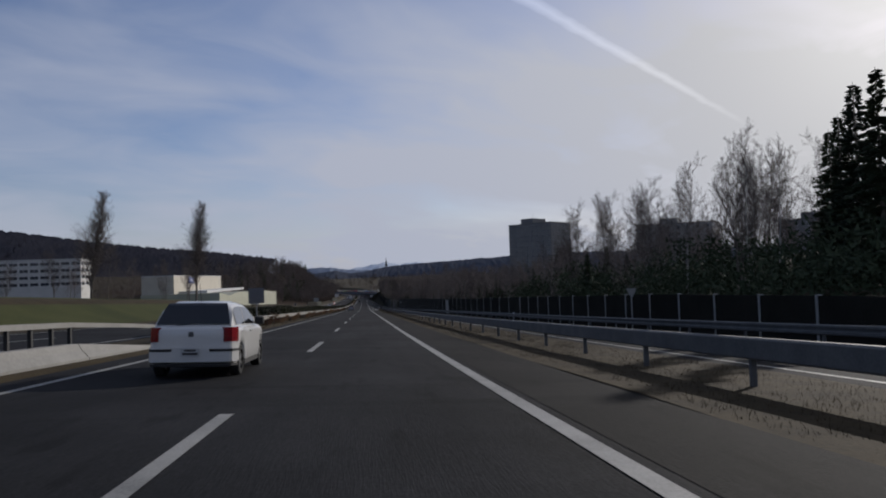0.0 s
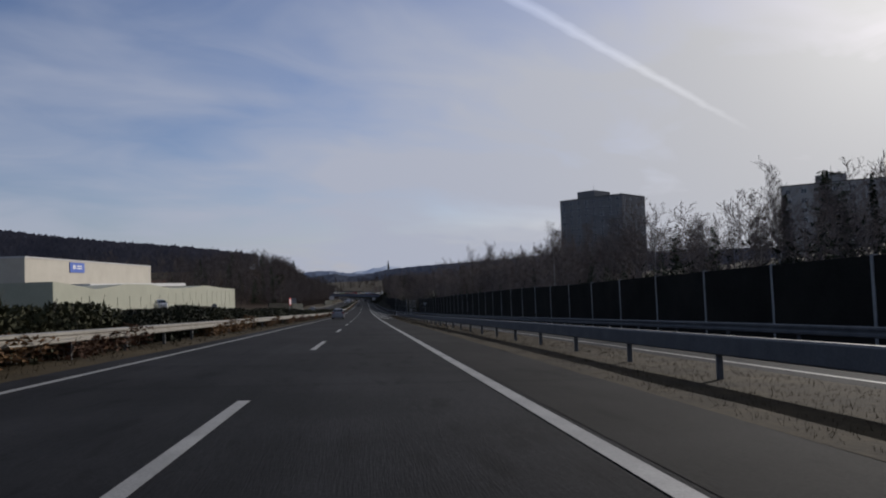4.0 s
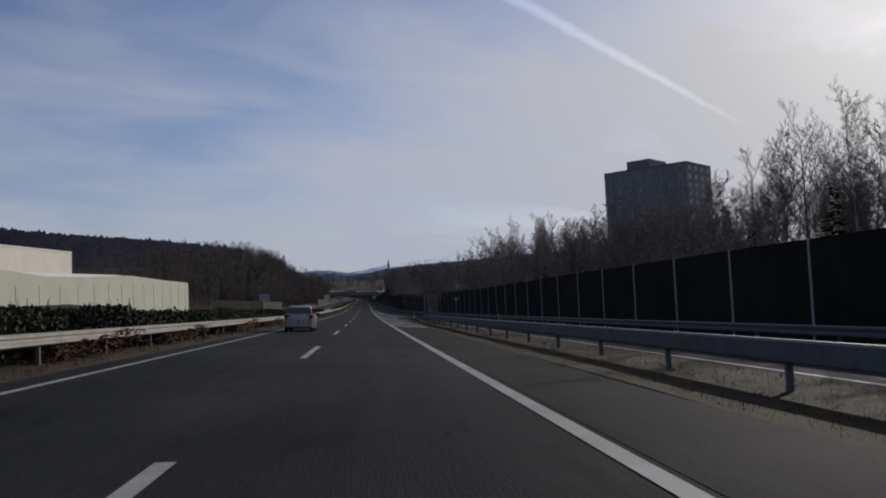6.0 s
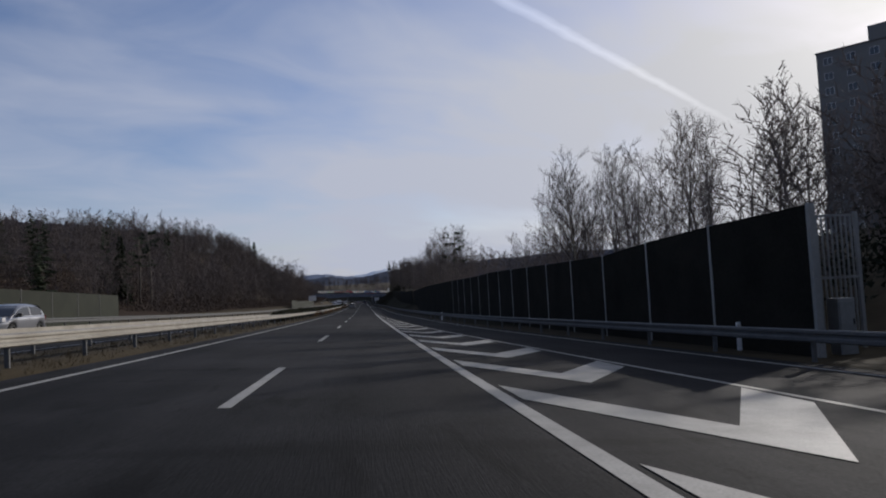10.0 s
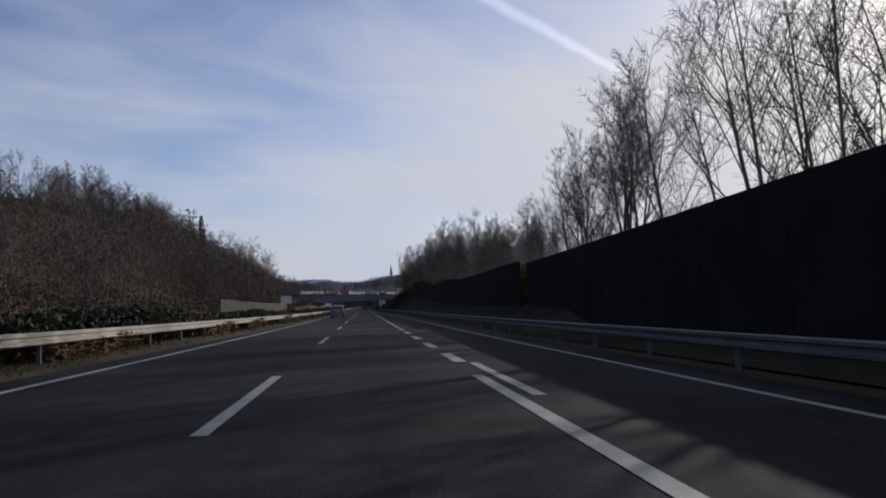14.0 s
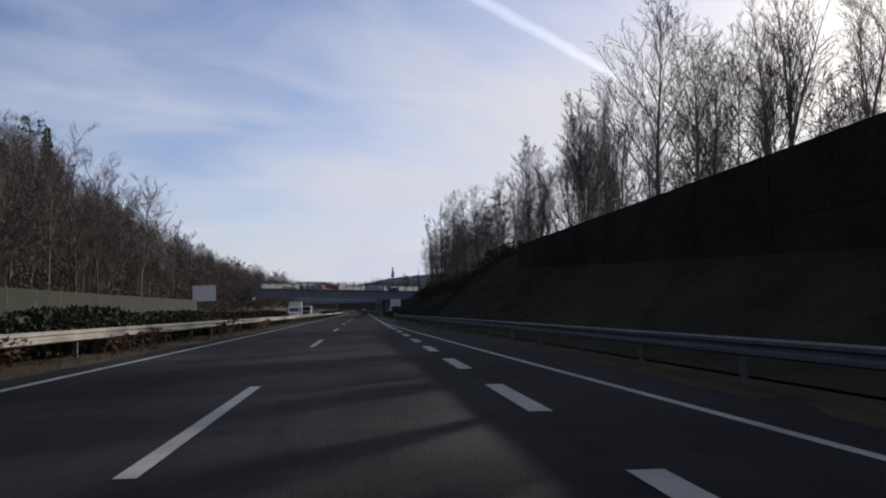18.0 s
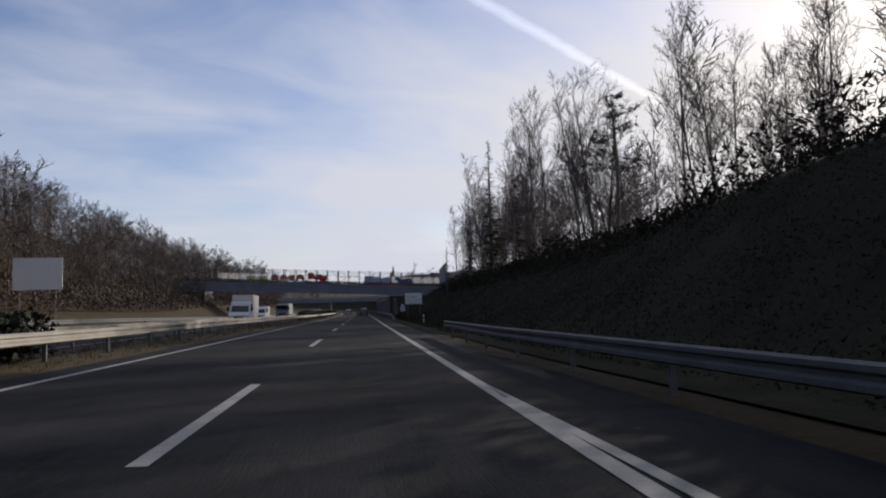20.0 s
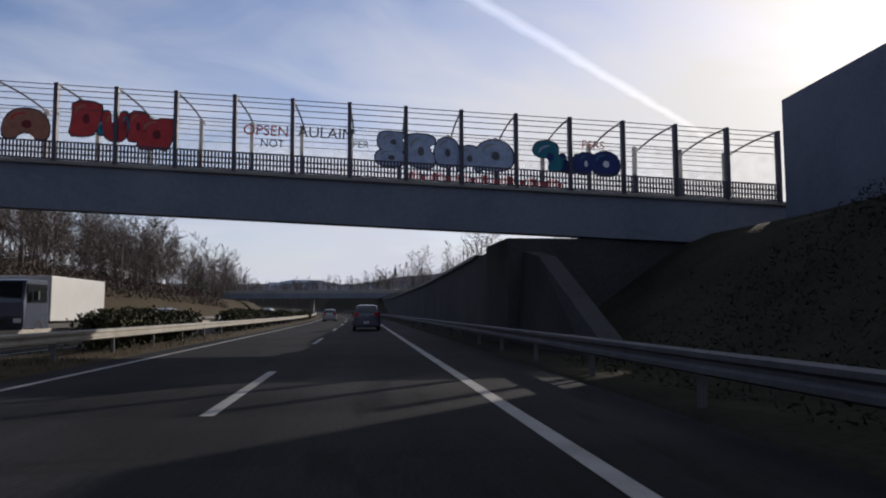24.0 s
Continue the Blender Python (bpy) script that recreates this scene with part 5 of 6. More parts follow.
part("sign_mark", boxes((22, -0.24, 12.9, 23.3, -0.18, 13.8), (24, -0.24, 12.9, 27, -0.18, 13.2), (24, -0.24, 13.45, 27, -0.18, 13.75)), SIGN_WHITE, store)
part("dock", boxes((6, -2.6, 5.5, 24, -0.02, 8.6)), CONC_DARK, store)
part("canopy", boxes((6, -10.0, 8.3, 82, -0.05, 9.2)), ROOF_PALE, store, "pale canopy roof")

# long olive hall with a wavy top edge
hall = thing("wavy_hall", pose(0, 0, 0), "pale olive hall with a wavy roof edge", "hall")
verts, faces = [], []
hy = steps(204, 333, 3)
for yy in hy:
    z = float(np.interp(yy, (200, 205, 219, 232, 246, 260, 276, 292, 312, 333), (-2.0, -2.0, -3.2, -2.4, -2.5, -3.4, -3.4, -2.95, -3.7, -4.3)))
    for x in (-40.0, -62.0):
        verts += [(x, yy, -12.5 + 0.0), (x, yy, z)]
for j in range(len(hy) - 1):
    a = j * 4
    faces += [(a, a + 4, a + 5, a + 1), (a + 2, a + 3, a + 7, a + 6), (a + 1, a + 5, a + 7, a + 3)]
e = len(verts) - 4
faces += [(0, 1, 3, 2), (e, e + 2, e + 3, e + 1)]
solid("cladding", verts, faces, OLIVE, hall)
for yy in range(210, 333, 6):
    part("seam", boxes((-39.99, yy - 0.04, -12.4, -39.95, yy + 0.04, -4.6)), OLIVE, hall)
for x, y, w, d, h, z in ((-96, 372, 14, 10, 4.5, 0), (-84, 392, 12, 9, 4.2, 0), (-112, 402, 14, 10, 5, 2), (-70, 350, 10, 9, 4, 0)):
    zz = land(x, y)
    hs = thing("house", pose(x, y, zz, 0, 0, rng.uniform(-20, 20)), "low house with a brown tiled pitched roof", "house")
    part("wall", boxes((-w / 2, -d / 2, -2, w / 2, d / 2, h)), CREAM, hs)
    solid("roof", [(-w / 2 - 0.4, -d / 2 - 0.4, h), (w / 2 + 0.4, -d / 2 - 0.4, h), (w / 2 + 0.4, d / 2 + 0.4, h), (-w / 2 - 0.4, d / 2 + 0.4, h), (-w / 2 - 0.4, 0, h + 2.6), (w / 2 + 0.4, 0, h + 2.6)], [(0, 1, 5, 4), (2, 3, 4, 5), (0, 4, 3), (1, 2, 5), (0, 3, 2, 1)], ROOF_TILE, hs)

# ---- bridge over the motorway ----


def on_bridge(x):
    return Vector((x, 684.3 - 0.03 * (x - 2.0), -14.35 - 0.0475 * (x - 2.0)))


def along_bridge(x0, x1, y0, y1, z0, z1, d=4.0):
    """Vertices and faces of a bar along the deck."""
    verts, faces = [], []
    xs = steps(x0, x1, d)
    for x in xs:
        o = on_bridge(x)
        for yy, zz in ((y0, z0), (y1, z0), (y1, z1), (y0, z1)):
            verts.append((o.x + 0.03 * yy, o.y + yy, o.z + zz))
    for j in range(len(xs) - 1):
        for i in range(4):
            a, b = j * 4 + i, j * 4 + (i + 1) % 4
            faces.append((a, a + 4, b + 4, b))
    faces += [(0, 1, 2, 3), tuple(range(len(verts) - 4, len(verts)))[::-1]]
    return verts, faces


BX0, BX1 = -44.0, 19.2
bridge = thing("bridge", pose(0, 0, 0), "overpass with dark girders and tall painted safety fences", "bridge")
solid("girder", *along_bridge(BX0, BX1, 0.05, 0.75, -1.56, 0.0), GIRDER, bridge, "dark blue-grey girder")
solid("girder", *along_bridge(BX0, BX1, 3.15, 3.85, -1.1, 0.0), GIRDER, bridge)
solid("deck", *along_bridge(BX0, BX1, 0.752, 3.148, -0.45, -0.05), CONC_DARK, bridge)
solid("kerb", *along_bridge(BX0, BX1, -0.05, 0.5, 0.004, 0.14), CONCRETE, bridge, "pale concrete edge strip")
solid("kerb", *along_bridge(BX0, BX1, 3.4, 3.9, 0.004, 0.14), CONCRETE, bridge)
post_xs = [-8.64 + 2.012 * k for k in range(-17, 14)]
for side, y0 in ((0, 0.0), (1, 3.8)):
    fence = thing("bridge_fence", pose(0, 0, 0), "tall dark steel safety fence with scratched clear panels and graffiti" if side == 0 else "tall dark steel safety fence on the back edge of the bridge", "fence")
    for zz in (2.79, 2.62, 2.42, 2.20, 1.95):
        lean = 0.0
        solid("wire", *along_bridge(post_xs[0], post_xs[-1], y0 - 0.012, y0 + 0.012, zz - 0.012, zz + 0.012), FENCE, fence)
    for zz in (0.78, 0.56, 0.37, 0.18):
        solid("wire", *along_bridge(post_xs[0], post_xs[-1], y0 - 0.02, y0 + 0.02, zz - 0.025, zz + 0.025), FENCE, fence)
    bar = bpy.data.meshes.new("baluster")
    bm = boxes((-0.030, -0.015, 0.16, 0.030, 0.015, 0.80))
    bm.to_mesh(bar)
    bm.free()
    bar.materials.append(FENCE)
    for i, x in enumerate(post_xs):
        o = on_bridge(x)
        bm = boxes((o.x - 0.07, o.y + y0 - 0.10, o.z + 0.1, o.x + 0.07, o.y + y0 + 0.10, o.z + 2.84), bevel=0.012)
        part("post", bm, FENCE, fence)
        if side == 0:
            bm = bmesh.new()
            arc = [Vector((o.x + 0.114 * t, o.y + 3.8 * t, o.z + 2.80 + 0.10 * math.sin(math.pi * t) - 0.12 * t)) for t in (0, 0.2, 0.4, 0.6, 0.8, 1.0)]
            for c0, c1 in zip(arc, arc[1:]):
                rod(bm, c0, c1, 0.035)
            part("rib", bm, FENCE, fence)
        if i == len(post_xs) - 1:
            break
        q = on_bridge(post_xs[i + 1])
        if x > -26:
            solid("panel", [(o.x + 0.09, o.y + y0 + 0.03, o.z + 0.82), (q.x - 0.09, q.y + y0 + 0.03, q.z + 0.82), (q.x - 0.09, q.y + y0 + 0.03, q.z + 1.93), (o.x + 0.09, o.y + y0 + 0.03, o.z + 1.93),
                            (o.x + 0.09, o.y + y0 + 0.042, o.z + 0.82), (q.x - 0.09, q.y + y0 + 0.042, q.z + 0.82), (q.x - 0.09, q.y + y0 + 0.042, q.z + 1.93), (o.x + 0.09, o.y + y0 + 0.042, o.z + 1.93)],
                  [(0, 1, 2, 3), (7, 6, 5, 4), (0, 4, 5, 1), (3, 2, 6, 7), (0, 3, 7, 4), (1, 5, 6, 2)], CLEAR, fence, "clear scratched plastic panel").visible_shadow = False
        if side == 0 and x > -20:
            for k in range(17):
                p = o.lerp(q, (k + 0.5) / 17)
                share("baluster", bar, fence, Matrix.Translation((p.x, p.y, p.z)))
        else:
            vs, fs = [], []
            for k in range(17):
                p = o.lerp(q, (k + 0.5) / 17)
                b0 = len(vs)
                for zz in (0.18, 0.78):
                    for dx, dy in ((-0.02, -0.012), (0.02, -0.012), (0.02, 0.012), (-0.02, 0.012)):
                        vs.append((p.x + dx, p.y + y0 + dy, p.z + zz))
                fs += [(b0 + a, b0 + (a + 1) % 4, b0 + (a + 1) % 4 + 4, b0 + a + 4) for a in range(4)]
            solid("balusters", vs, fs, FENCE, fence)["kind"] = "stuff"


def rounded(points, times=2):
    """Cuts the corners of an outline until it is soft, like sprayed bubble letters."""
    for _ in range(times):
        out = []
        for (ax, az), (bx, bz) in zip(points, points[1:] + points[:1]):
            out += [(ax * 0.75 + bx * 0.25, az * 0.75 + bz * 0.25), (ax * 0.25 + bx * 0.75, az * 0.25 + bz * 0.75)]
        points = out
    return points


BUBBLES = {
    "block": [(0.1, 1.0), (0.95, 0.96), (1.0, 0.7), (0.82, 0.1), (0.5, 0.0), (0.0, 0.02), (0.12, 0.45)],
    "u": [(0.0, 0.95), (0.35, 1.0), (0.4, 0.55), (0.6, 0.55), (0.66, 1.0), (1.0, 0.98), (0.95, 0.2), (0.7, 0.0), (0.2, 0.05), (0.05, 0.35)],
    "n": [(0.12, 1.0), (0.5, 0.9), (0.62, 0.98), (1.0, 0.95), (0.95, 0.5), (0.8, 0.0), (0.5, 0.1), (0.42, 0.02), (0.0, 0.06), (0.14, 0.5)],
    "arch": [(0.0, 0.0), (0.02, 0.6), (0.25, 1.0), (0.75, 1.02), (1.0, 0.65), (1.0, 0.02), (0.7, 0.0), (0.62, 0.2), (0.4, 0.2), (0.3, 0.0)],
    "e": [(0.0, 0.1), (0.02, 0.9), (0.3, 1.02), (0.95, 0.98), (1.0, 0.72), (0.75, 0.62), (0.95, 0.42), (1.0, 0.08), (0.6, -0.02)],
    "o": [(0.0, 0.3), (0.05, 0.8), (0.4, 1.02), (0.8, 0.95), (1.0, 0.6), (0.95, 0.15), (0.6, 0.0), (0.2, 0.02)],
    "hook": [(0.0, 0.62), (0.12, 0.98), (0.55, 1.04), (0.78, 0.86), (0.74, 0.5), (1.0, 0.46), (1.0, 0.2), (0.72, 0.0), (0.42, 0.02), (0.5, 0.45), (0.2, 0.42)],
}
GRAFFITI = thing("graffiti", Matrix(), "spray-painted bubble lettering in red, grey-blue and teal on the fence", "graffiti")


def bubble(x0, x1, z0, z1, kind, mat, edge, inner, streak):
    """One fat sprayed letter: a dark edge, the fill, a counter and a pale streak, each a coat on the last."""
    w, h = x1 - x0, z1 - z0
    base = rounded(BUBBLES[kind], 1 if mat is RED_PAINT else 2)

    def coat(name, pts, lift, m, label=""):
        o = [on_bridge(x0 + px * w) for px, _ in pts]
        vs = [(q.x, q.y - 0.004 - lift, q.z + z0 + pz * h) for q, (_, pz) in zip(o, pts)]
        vs += [(q.x, q.y - lift, q.z + z0 + pz * h) for q, (_, pz) in zip(o, pts)]
        n = len(pts)
        solid(name, vs, [tuple(range(n)), tuple(range(2 * n - 1, n - 1, -1))] + [(i, i + n, (i + 1) % n + n, (i + 1) % n) for i in range(n)], m, GRAFFITI, label)

    coat("outline", [(0.5 + (px - 0.5) * (1 + 0.10 / w), 0.5 + (pz - 0.5) * (1 + 0.10 / h)) for px, pz in base], 0.000, edge, "dark sprayed outline")
    coat("paint_patch", base, 0.006, mat)
    coat("counter", rounded([(0.40, 0.42), (0.44, 0.62), (0.60, 0.64), (0.64, 0.40), (0.52, 0.34)]), 0.012, inner, "dark inner mark")
    coat("streak", rounded([(0.16, 0.62), (0.24, 0.84), (0.50, 0.90), (0.52, 0.86), (0.30, 0.78), (0.21, 0.60)]), 0.012, streak, "pale sprayed highlight")


for x0, x1, z0, z1, kind, mat in (
        (-15.0, -13.5, 0.80, 1.75, "o", BROWN_PAINT), (-13.4, -11.9, 0.80, 1.70, "arch", BROWN_PAINT), (-11.8, -10.5, 0.80, 1.72, "e", BROWN_PAINT), (-10.4, -8.85, 0.82, 1.85, "arch", BROWN_PAINT),
        (-8.22, -7.10, 1.02, 2.28, "block", RED_PAINT), (-7.12, -6.22, 0.90, 1.98, "u", RED_PAINT), (-6.25, -5.55, 0.95, 2.02, "block", RED_PAINT), (-5.95, -4.62, 0.66, 1.84, "n", RED_PAINT)):
    bubble(x0, x1, z0, z1, kind, mat, INK, DARK_RED, BROWN_PAINT if mat is RED_PAINT else RED_PAINT)
bubble(-7.25, -6.98, 1.10, 1.60, "o", TEAL_PAINT, INK, NAVY_PAINT, SILVER_PAINT)
bubble(-6.45, -6.18, 1.25, 1.85, "o", TEAL_PAINT, INK, NAVY_PAINT, SILVER_PAINT)
for x0, x1, z0, z1, kind in ((2.32, 3.45, 0.62, 1.25, "o"), (2.42, 3.50, 1.15, 1.86, "e"), (3.40, 4.50, 0.62, 1.84, "e"), (4.45, 5.40, 0.70, 1.78, "o"), (5.25, 6.20, 0.62, 1.52, "arch"), (5.95, 7.38, 0.66, 1.80, "o")):
    bubble(x0, x1, z0, z1, kind, SILVER_PAINT, INK, STEEL, POST)
bubble(8.05, 9.35, 0.78, 1.86, "hook", TEAL_PAINT, INK, NAVY_PAINT, SILVER_PAINT)
for x0, x1, z0, z1, kind in ((9.05, 9.85, 0.74, 1.45, "u"), (9.75, 10.35, 0.74, 1.55, "block"), (10.25, 11.35, 0.72, 1.62, "o")):
    bubble(x0, x1, z0, z1, kind, NAVY_PAINT, INK, SIGN_WHITE, TEAL_PAINT)
for x0, x1 in ((-19.4, -17.6), (-17.4, -15.6)):
    bubble(x0, x1, 0.80, 1.35, "e", GREEN_PAINT, SILVER_PAINT, GREEN_PAINT, SIGN_WHITE)
# red overspray on the low bars under the grey letters
for k in range(60):
    q = on_bridge(3.55 + 0.094 * k)
    part("overspray", boxes((q.x - 0.026, q.y - 0.020, q.z + 0.19, q.x + 0.026, q.y - 0.016, q.z + 0.35 + 0.16 * (0.5 + 0.5 * math.sin(k * 0.7)))), RED_PAINT, GRAFFITI)


def scrawl(text, x, z, size, mat):
    cu = bpy.data.curves.new("writing", "FONT")
    cu.body, cu.size, cu.extrude = text, size, 0.003
    ob = new("writing", cu)
    o = on_bridge(x)
    ob.matrix_world = Matrix.Translation((o.x, o.y - 0.012, o.z + z)) @ Matrix.Rotation(math.atan2(-0.03, 1), 4, "Z") @ Matrix.Rotation(math.radians(90), 4, "X") @ Matrix.Rotation(math.radians(-2.7), 4, "Z")
    cu.materials.append(mat)
    ob.parent = GRAFFITI


scrawl("OPSEN", -2.32, 1.45, 0.52, RED_PAINT)
scrawl("NOT", -1.72, 1.05, 0.38, INK)
scrawl("AULAIM", -0.42, 1.48, 0.56, INK)
scrawl("PER", 1.52, 1.22, 0.36, INK)
scrawl("PERS", 9.9, 1.72, 0.42, RED_PAINT)
# abutments and retaining wall
ab = thing("retaining_wall", pose(0, 0, 0), "concrete retaining wall under the bridge, with shade put into its colour", "retaining wall")
verts, faces = [], []
wy = steps(676, 960, 6)
for yy in wy:
    top = float(np.interp(yy, (676, 682, 688, 694, 720, 780, 860, 960), (0.3, 3.0, 4.0, 3.9, 3.6, 3.6, 4.0, 4.0)))
    for px, pz in ((7.4, -0.3), (7.7, top), (8.3, top), (8.3, -0.3)):
        verts.append((px, yy, zr(px, yy) + pz))
for j in range(len(wy) - 1):
    for i in range(4):
        faces.append((j * 4 + i, j * 4 + i + 4, j * 4 + (i + 1) % 4 + 4, j * 4 + (i + 1) % 4))
faces += [(0, 1, 2, 3), tuple(range(len(verts) - 4, len(verts)))[::-1]]
solid("wall", verts, faces, CONC_SHADE, ab)
verts, faces = [], []
for yy in wy[3:]:
    top = float(np.interp(yy, (676, 682, 688, 694, 720, 780, 860, 960), (0.3, 3.0, 4.0, 3.9, 3.6, 3.6, 4.0, 4.0)))
    for px, pz in ((7.55, top + 0.004), (8.45, top + 0.004), (8.45, top + 0.16), (7.55, top + 0.16)):
        verts.append((px, yy, zr(px, yy) + pz))
for j in range(len(wy) - 4):
    for i in range(4):
        faces.append((j * 4 + i, j * 4 + i + 4, j * 4 + (i + 1) % 4 + 4, j * 4 + (i + 1) % 4))
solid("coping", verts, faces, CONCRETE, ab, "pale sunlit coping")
ral = thing("railing", pose(0, 0, 0), "thin steel railing on top of the retaining wall", "railing")
bm = bmesh.new()
for yy in steps(694, 900, 1.6):
    top = float(np.interp(yy, (676, 682, 688, 694, 720, 780, 860, 960), (0.3, 3.0, 4.0, 3.9, 3.6, 3.6, 4.0, 4.0)))
    z = zr(8, yy) + top + 0.1
    rod(bm, (8.2, yy, z), (8.2, yy, z + 1.0), 0.025, n=4)
part("post", bm, STEEL, ral)["kind"] = "stuff"
abr = thing("bridge_abutment", pose(0, 0, 0), "concrete abutment carrying the bridge, with shade put into its colour", "abutment")
part("wall", boxes((7.1, 684.2, -21.0, 19.0, 688.3, -16.35)), CONC_SHADE, abr)
abl = thing("bridge_abutment", pose(0, 0, 0), "concrete abutment on the grass slope", "abutment")
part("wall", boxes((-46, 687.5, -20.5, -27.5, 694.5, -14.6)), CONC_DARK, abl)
for k, (xa, xb) in enumerate(((-25.4, -29.5), (-24.2, -20.0))):
    za, zb = (-18.6, -15.8) if k == 0 else (-19.2, -15.9)
    yy = 686.0
    bm = boxes((-0.5, -0.6, -0.15, 0.5, 0.6, 0.15))
    o = part("strut", bm, CONCRETE, abl, "pale slanting concrete strut")
    a, b = Vector((xa, yy - 1, za)), Vector((xb, yy + 1, zb))
    ln = (b - a).length
    o.matrix_local = Matrix.Translation((a + b) / 2) @ (b - a).to_track_quat("Z", "Y").to_matrix().to_4x4() @ Matrix.Diagonal((0.55, 0.5, ln / 0.3, 1))
# the next bridge
b2 = thing("far_bridge", pose(0, 0, 0), "second flat concrete bridge further along the motorway", "bridge")
Z2 = zr(0, 852) + 4.5
part("girder", boxes((-36, 851, Z2, 22, 858, Z2 + 1.3)), GIRDER, b2)
part("parapet", boxes((-36, 850.9, Z2 + 1.304, 22, 851.1, Z2 + 2.2)), CONCRETE, b2)
part("pier", boxes((-12.1, 852, Z2 - 5.5, -11.3, 857, Z2 - 0.004)), CONC_DARK, b2)
for k in range(-35, 22, 3):
    part("post", boxes((k - 0.06, 850.96, Z2 + 2.204, k + 0.06, 851.04, Z2 + 3.6)), POST, b2)

# ---- signs ----
def board(name, label, x, y, z0, w, h, yaw, face, legs=2, back=SIGN_BACK):
    zg = land(x, y)
    s = thing(name, pose(x, y, zg, 0, 0, yaw), label, "sign")
    part("panel", boxes((-w / 2, -0.02, z0, w / 2, 0.02, z0 + h), bevel=0.008), face, s)
    for k in range(legs):
        px = 0 if legs == 1 else (-w * 0.36 + k * w * 0.72)
        bm = bmesh.new()
        rod(bm, (px, 0.07, -0.4), (px, 0.07, z0 + h - 0.05), 0.04, n=8)
        part("leg", bm, SIGN_BACK, s)
    return s


def letters(parent, text, x, z, size, mat, y=-0.026):
    cu = bpy.data.curves.new("writing", "FONT")
    cu.body, cu.size, cu.extrude, cu.align_x = text, size, 0.002, "CENTER"
    cu.materials.append(mat)
    ob = new("writing", cu)
    ob.parent = parent
    ob.matrix_local = Matrix.Translation((x, y, z)) @ Matrix.Rotation(math.pi / 2, 4, "X")
    return ob


bz = zr(8.45, 644.7) + 1.95 - land(8.45, 644.7)
bb = board("direction_sign", "white motorway direction board on two posts", 8.62, 644.7, bz, 2.26, 1.45, -16, SIGN_WHITE)
letters(bb, "Vennes,  Villeneuve", 0.0, bz + 0.50, 0.25, INK)
part("bar", boxes((-0.86, -0.028, bz + 0.86, -0.56, -0.021, bz + 0.99), (-0.42, -0.028, bz + 0.86, 0.44, -0.021, bz + 0.99)), SIGN_DIM, bb)
part("bar", boxes((-0.85, -0.028, bz + 0.10, 0.9, -0.021, bz + 0.125), (-0.7, -0.028, bz + 0.17, 0.9, -0.021, bz + 0.19), (-0.4, -0.028, bz + 0.235, 0.9, -0.021, bz + 0.255)), INK, bb)
tz = zr(8.3, 664.5) - land(8.3, 664.5)
tx = board("taxi_sign", "small white sign with the word TAXIS under a number plate", 8.35, 664.6, tz + 0.95, 0.72, 0.66, -8, SIGN_WHITE, 1)
letters(tx, "TAXIS", 0.0, tz + 1.33, 0.22, INK)
part("bar", boxes((-0.3, -0.027, tz + 1.08, 0.3, -0.021, tz + 1.2)), INK, tx)
part("plate", boxes((-0.26, -0.02, tz + 1.72, 0.26, 0.02, tz + 2.02)), SIGN_WHITE, tx)
letters(tx, "5", 0.04, tz + 1.77, 0.26, INK)


def delineator(x, y, base=land):
    d = thing("delineator", pose(x, y, base(x, y), 0, 0, 0), "white roadside marker post with a black band", "marker post")
    part("post", boxes((-0.06, -0.04, -0.2, 0.06, 0.04, 0.82), bevel=0.012), SIGN_WHITE, d)
    part("band", boxes((-0.063, -0.043, 0.48, 0.063, 0.043, 0.68)), BLACK_TRIM, d, "black band with reflector")
    part("reflector", boxes((-0.02, -0.047, 0.53, 0.02, -0.043, 0.64)), LAMP_CLEAR, d)


for x, y in ((9.0, 266.2), (15.0, 232), (15.0, 60), (13.0, 301), (9.6, 350), (7.2, 614.6)):
    delineator(x, y)
for x, y, z, r in ((17.2, 272.8, 2.3, 0.5), (16.2, 33.5, 1.75, 0.3)):
    s = thing("give_way_sign", pose(x - 0.9, y, zr(x, y), 0, 0, 0), "back of a triangular give-way sign on a grey post", "sign")
    verts = [(-r, 0, z + 1.7 * r), (r, 0, z + 1.7 * r), (0, 0, z)]
    verts += [(a, 0.025, c) for a, _, c in verts]
    solid("plate", verts, [(0, 1, 2), (5, 4, 3), (0, 3, 4, 1), (1, 4, 5, 2), (2, 5, 3, 0)], POST, s, "grey metal back")
    bm = bmesh.new()
    rod(bm, (0, 0.06, -0.3), (0, 0.06, z + 1.3 * r), 0.035, n=8)
    part("post", bm, POST, s)
s = thing("speed_sign", pose(-6.0, 179, land(-6.0, 179), 0, 0, 80), "red-rimmed round traffic sign standing in the median hedge", "sign")
bm = bmesh.new()
bmesh.ops.create_cone(bm, cap_ends=True, segments=32, radius1=0.42, radius2=0.42, depth=0.03, matrix=Matrix.Translation((0, 0, 2.1)) @ Matrix.Rotation(math.pi / 2, 4, "X"))
part("rim", bm, SIGN_RED, s, "red rim")
bm = bmesh.new()
bmesh.ops.create_cone(bm, cap_ends=True, segments=32, radius1=0.30, radius2=0.30, depth=0.04, matrix=Matrix.Translation((0, 0, 2.1)) @ Matrix.Rotation(math.pi / 2, 4, "X"))
part("face", bm, SIGN_WHITE, s)
bm = bmesh.new()
rod(bm, (0, 0.06, -0.3), (0, 0.06, 2.4), 0.035, n=8)
part("post", bm, POST, s)
board("sign_back", "dark back of a square traffic sign in the median", -4.95, 43.6, 1.55, 0.95, 0.95, 4, SIGN_BACK, 1)
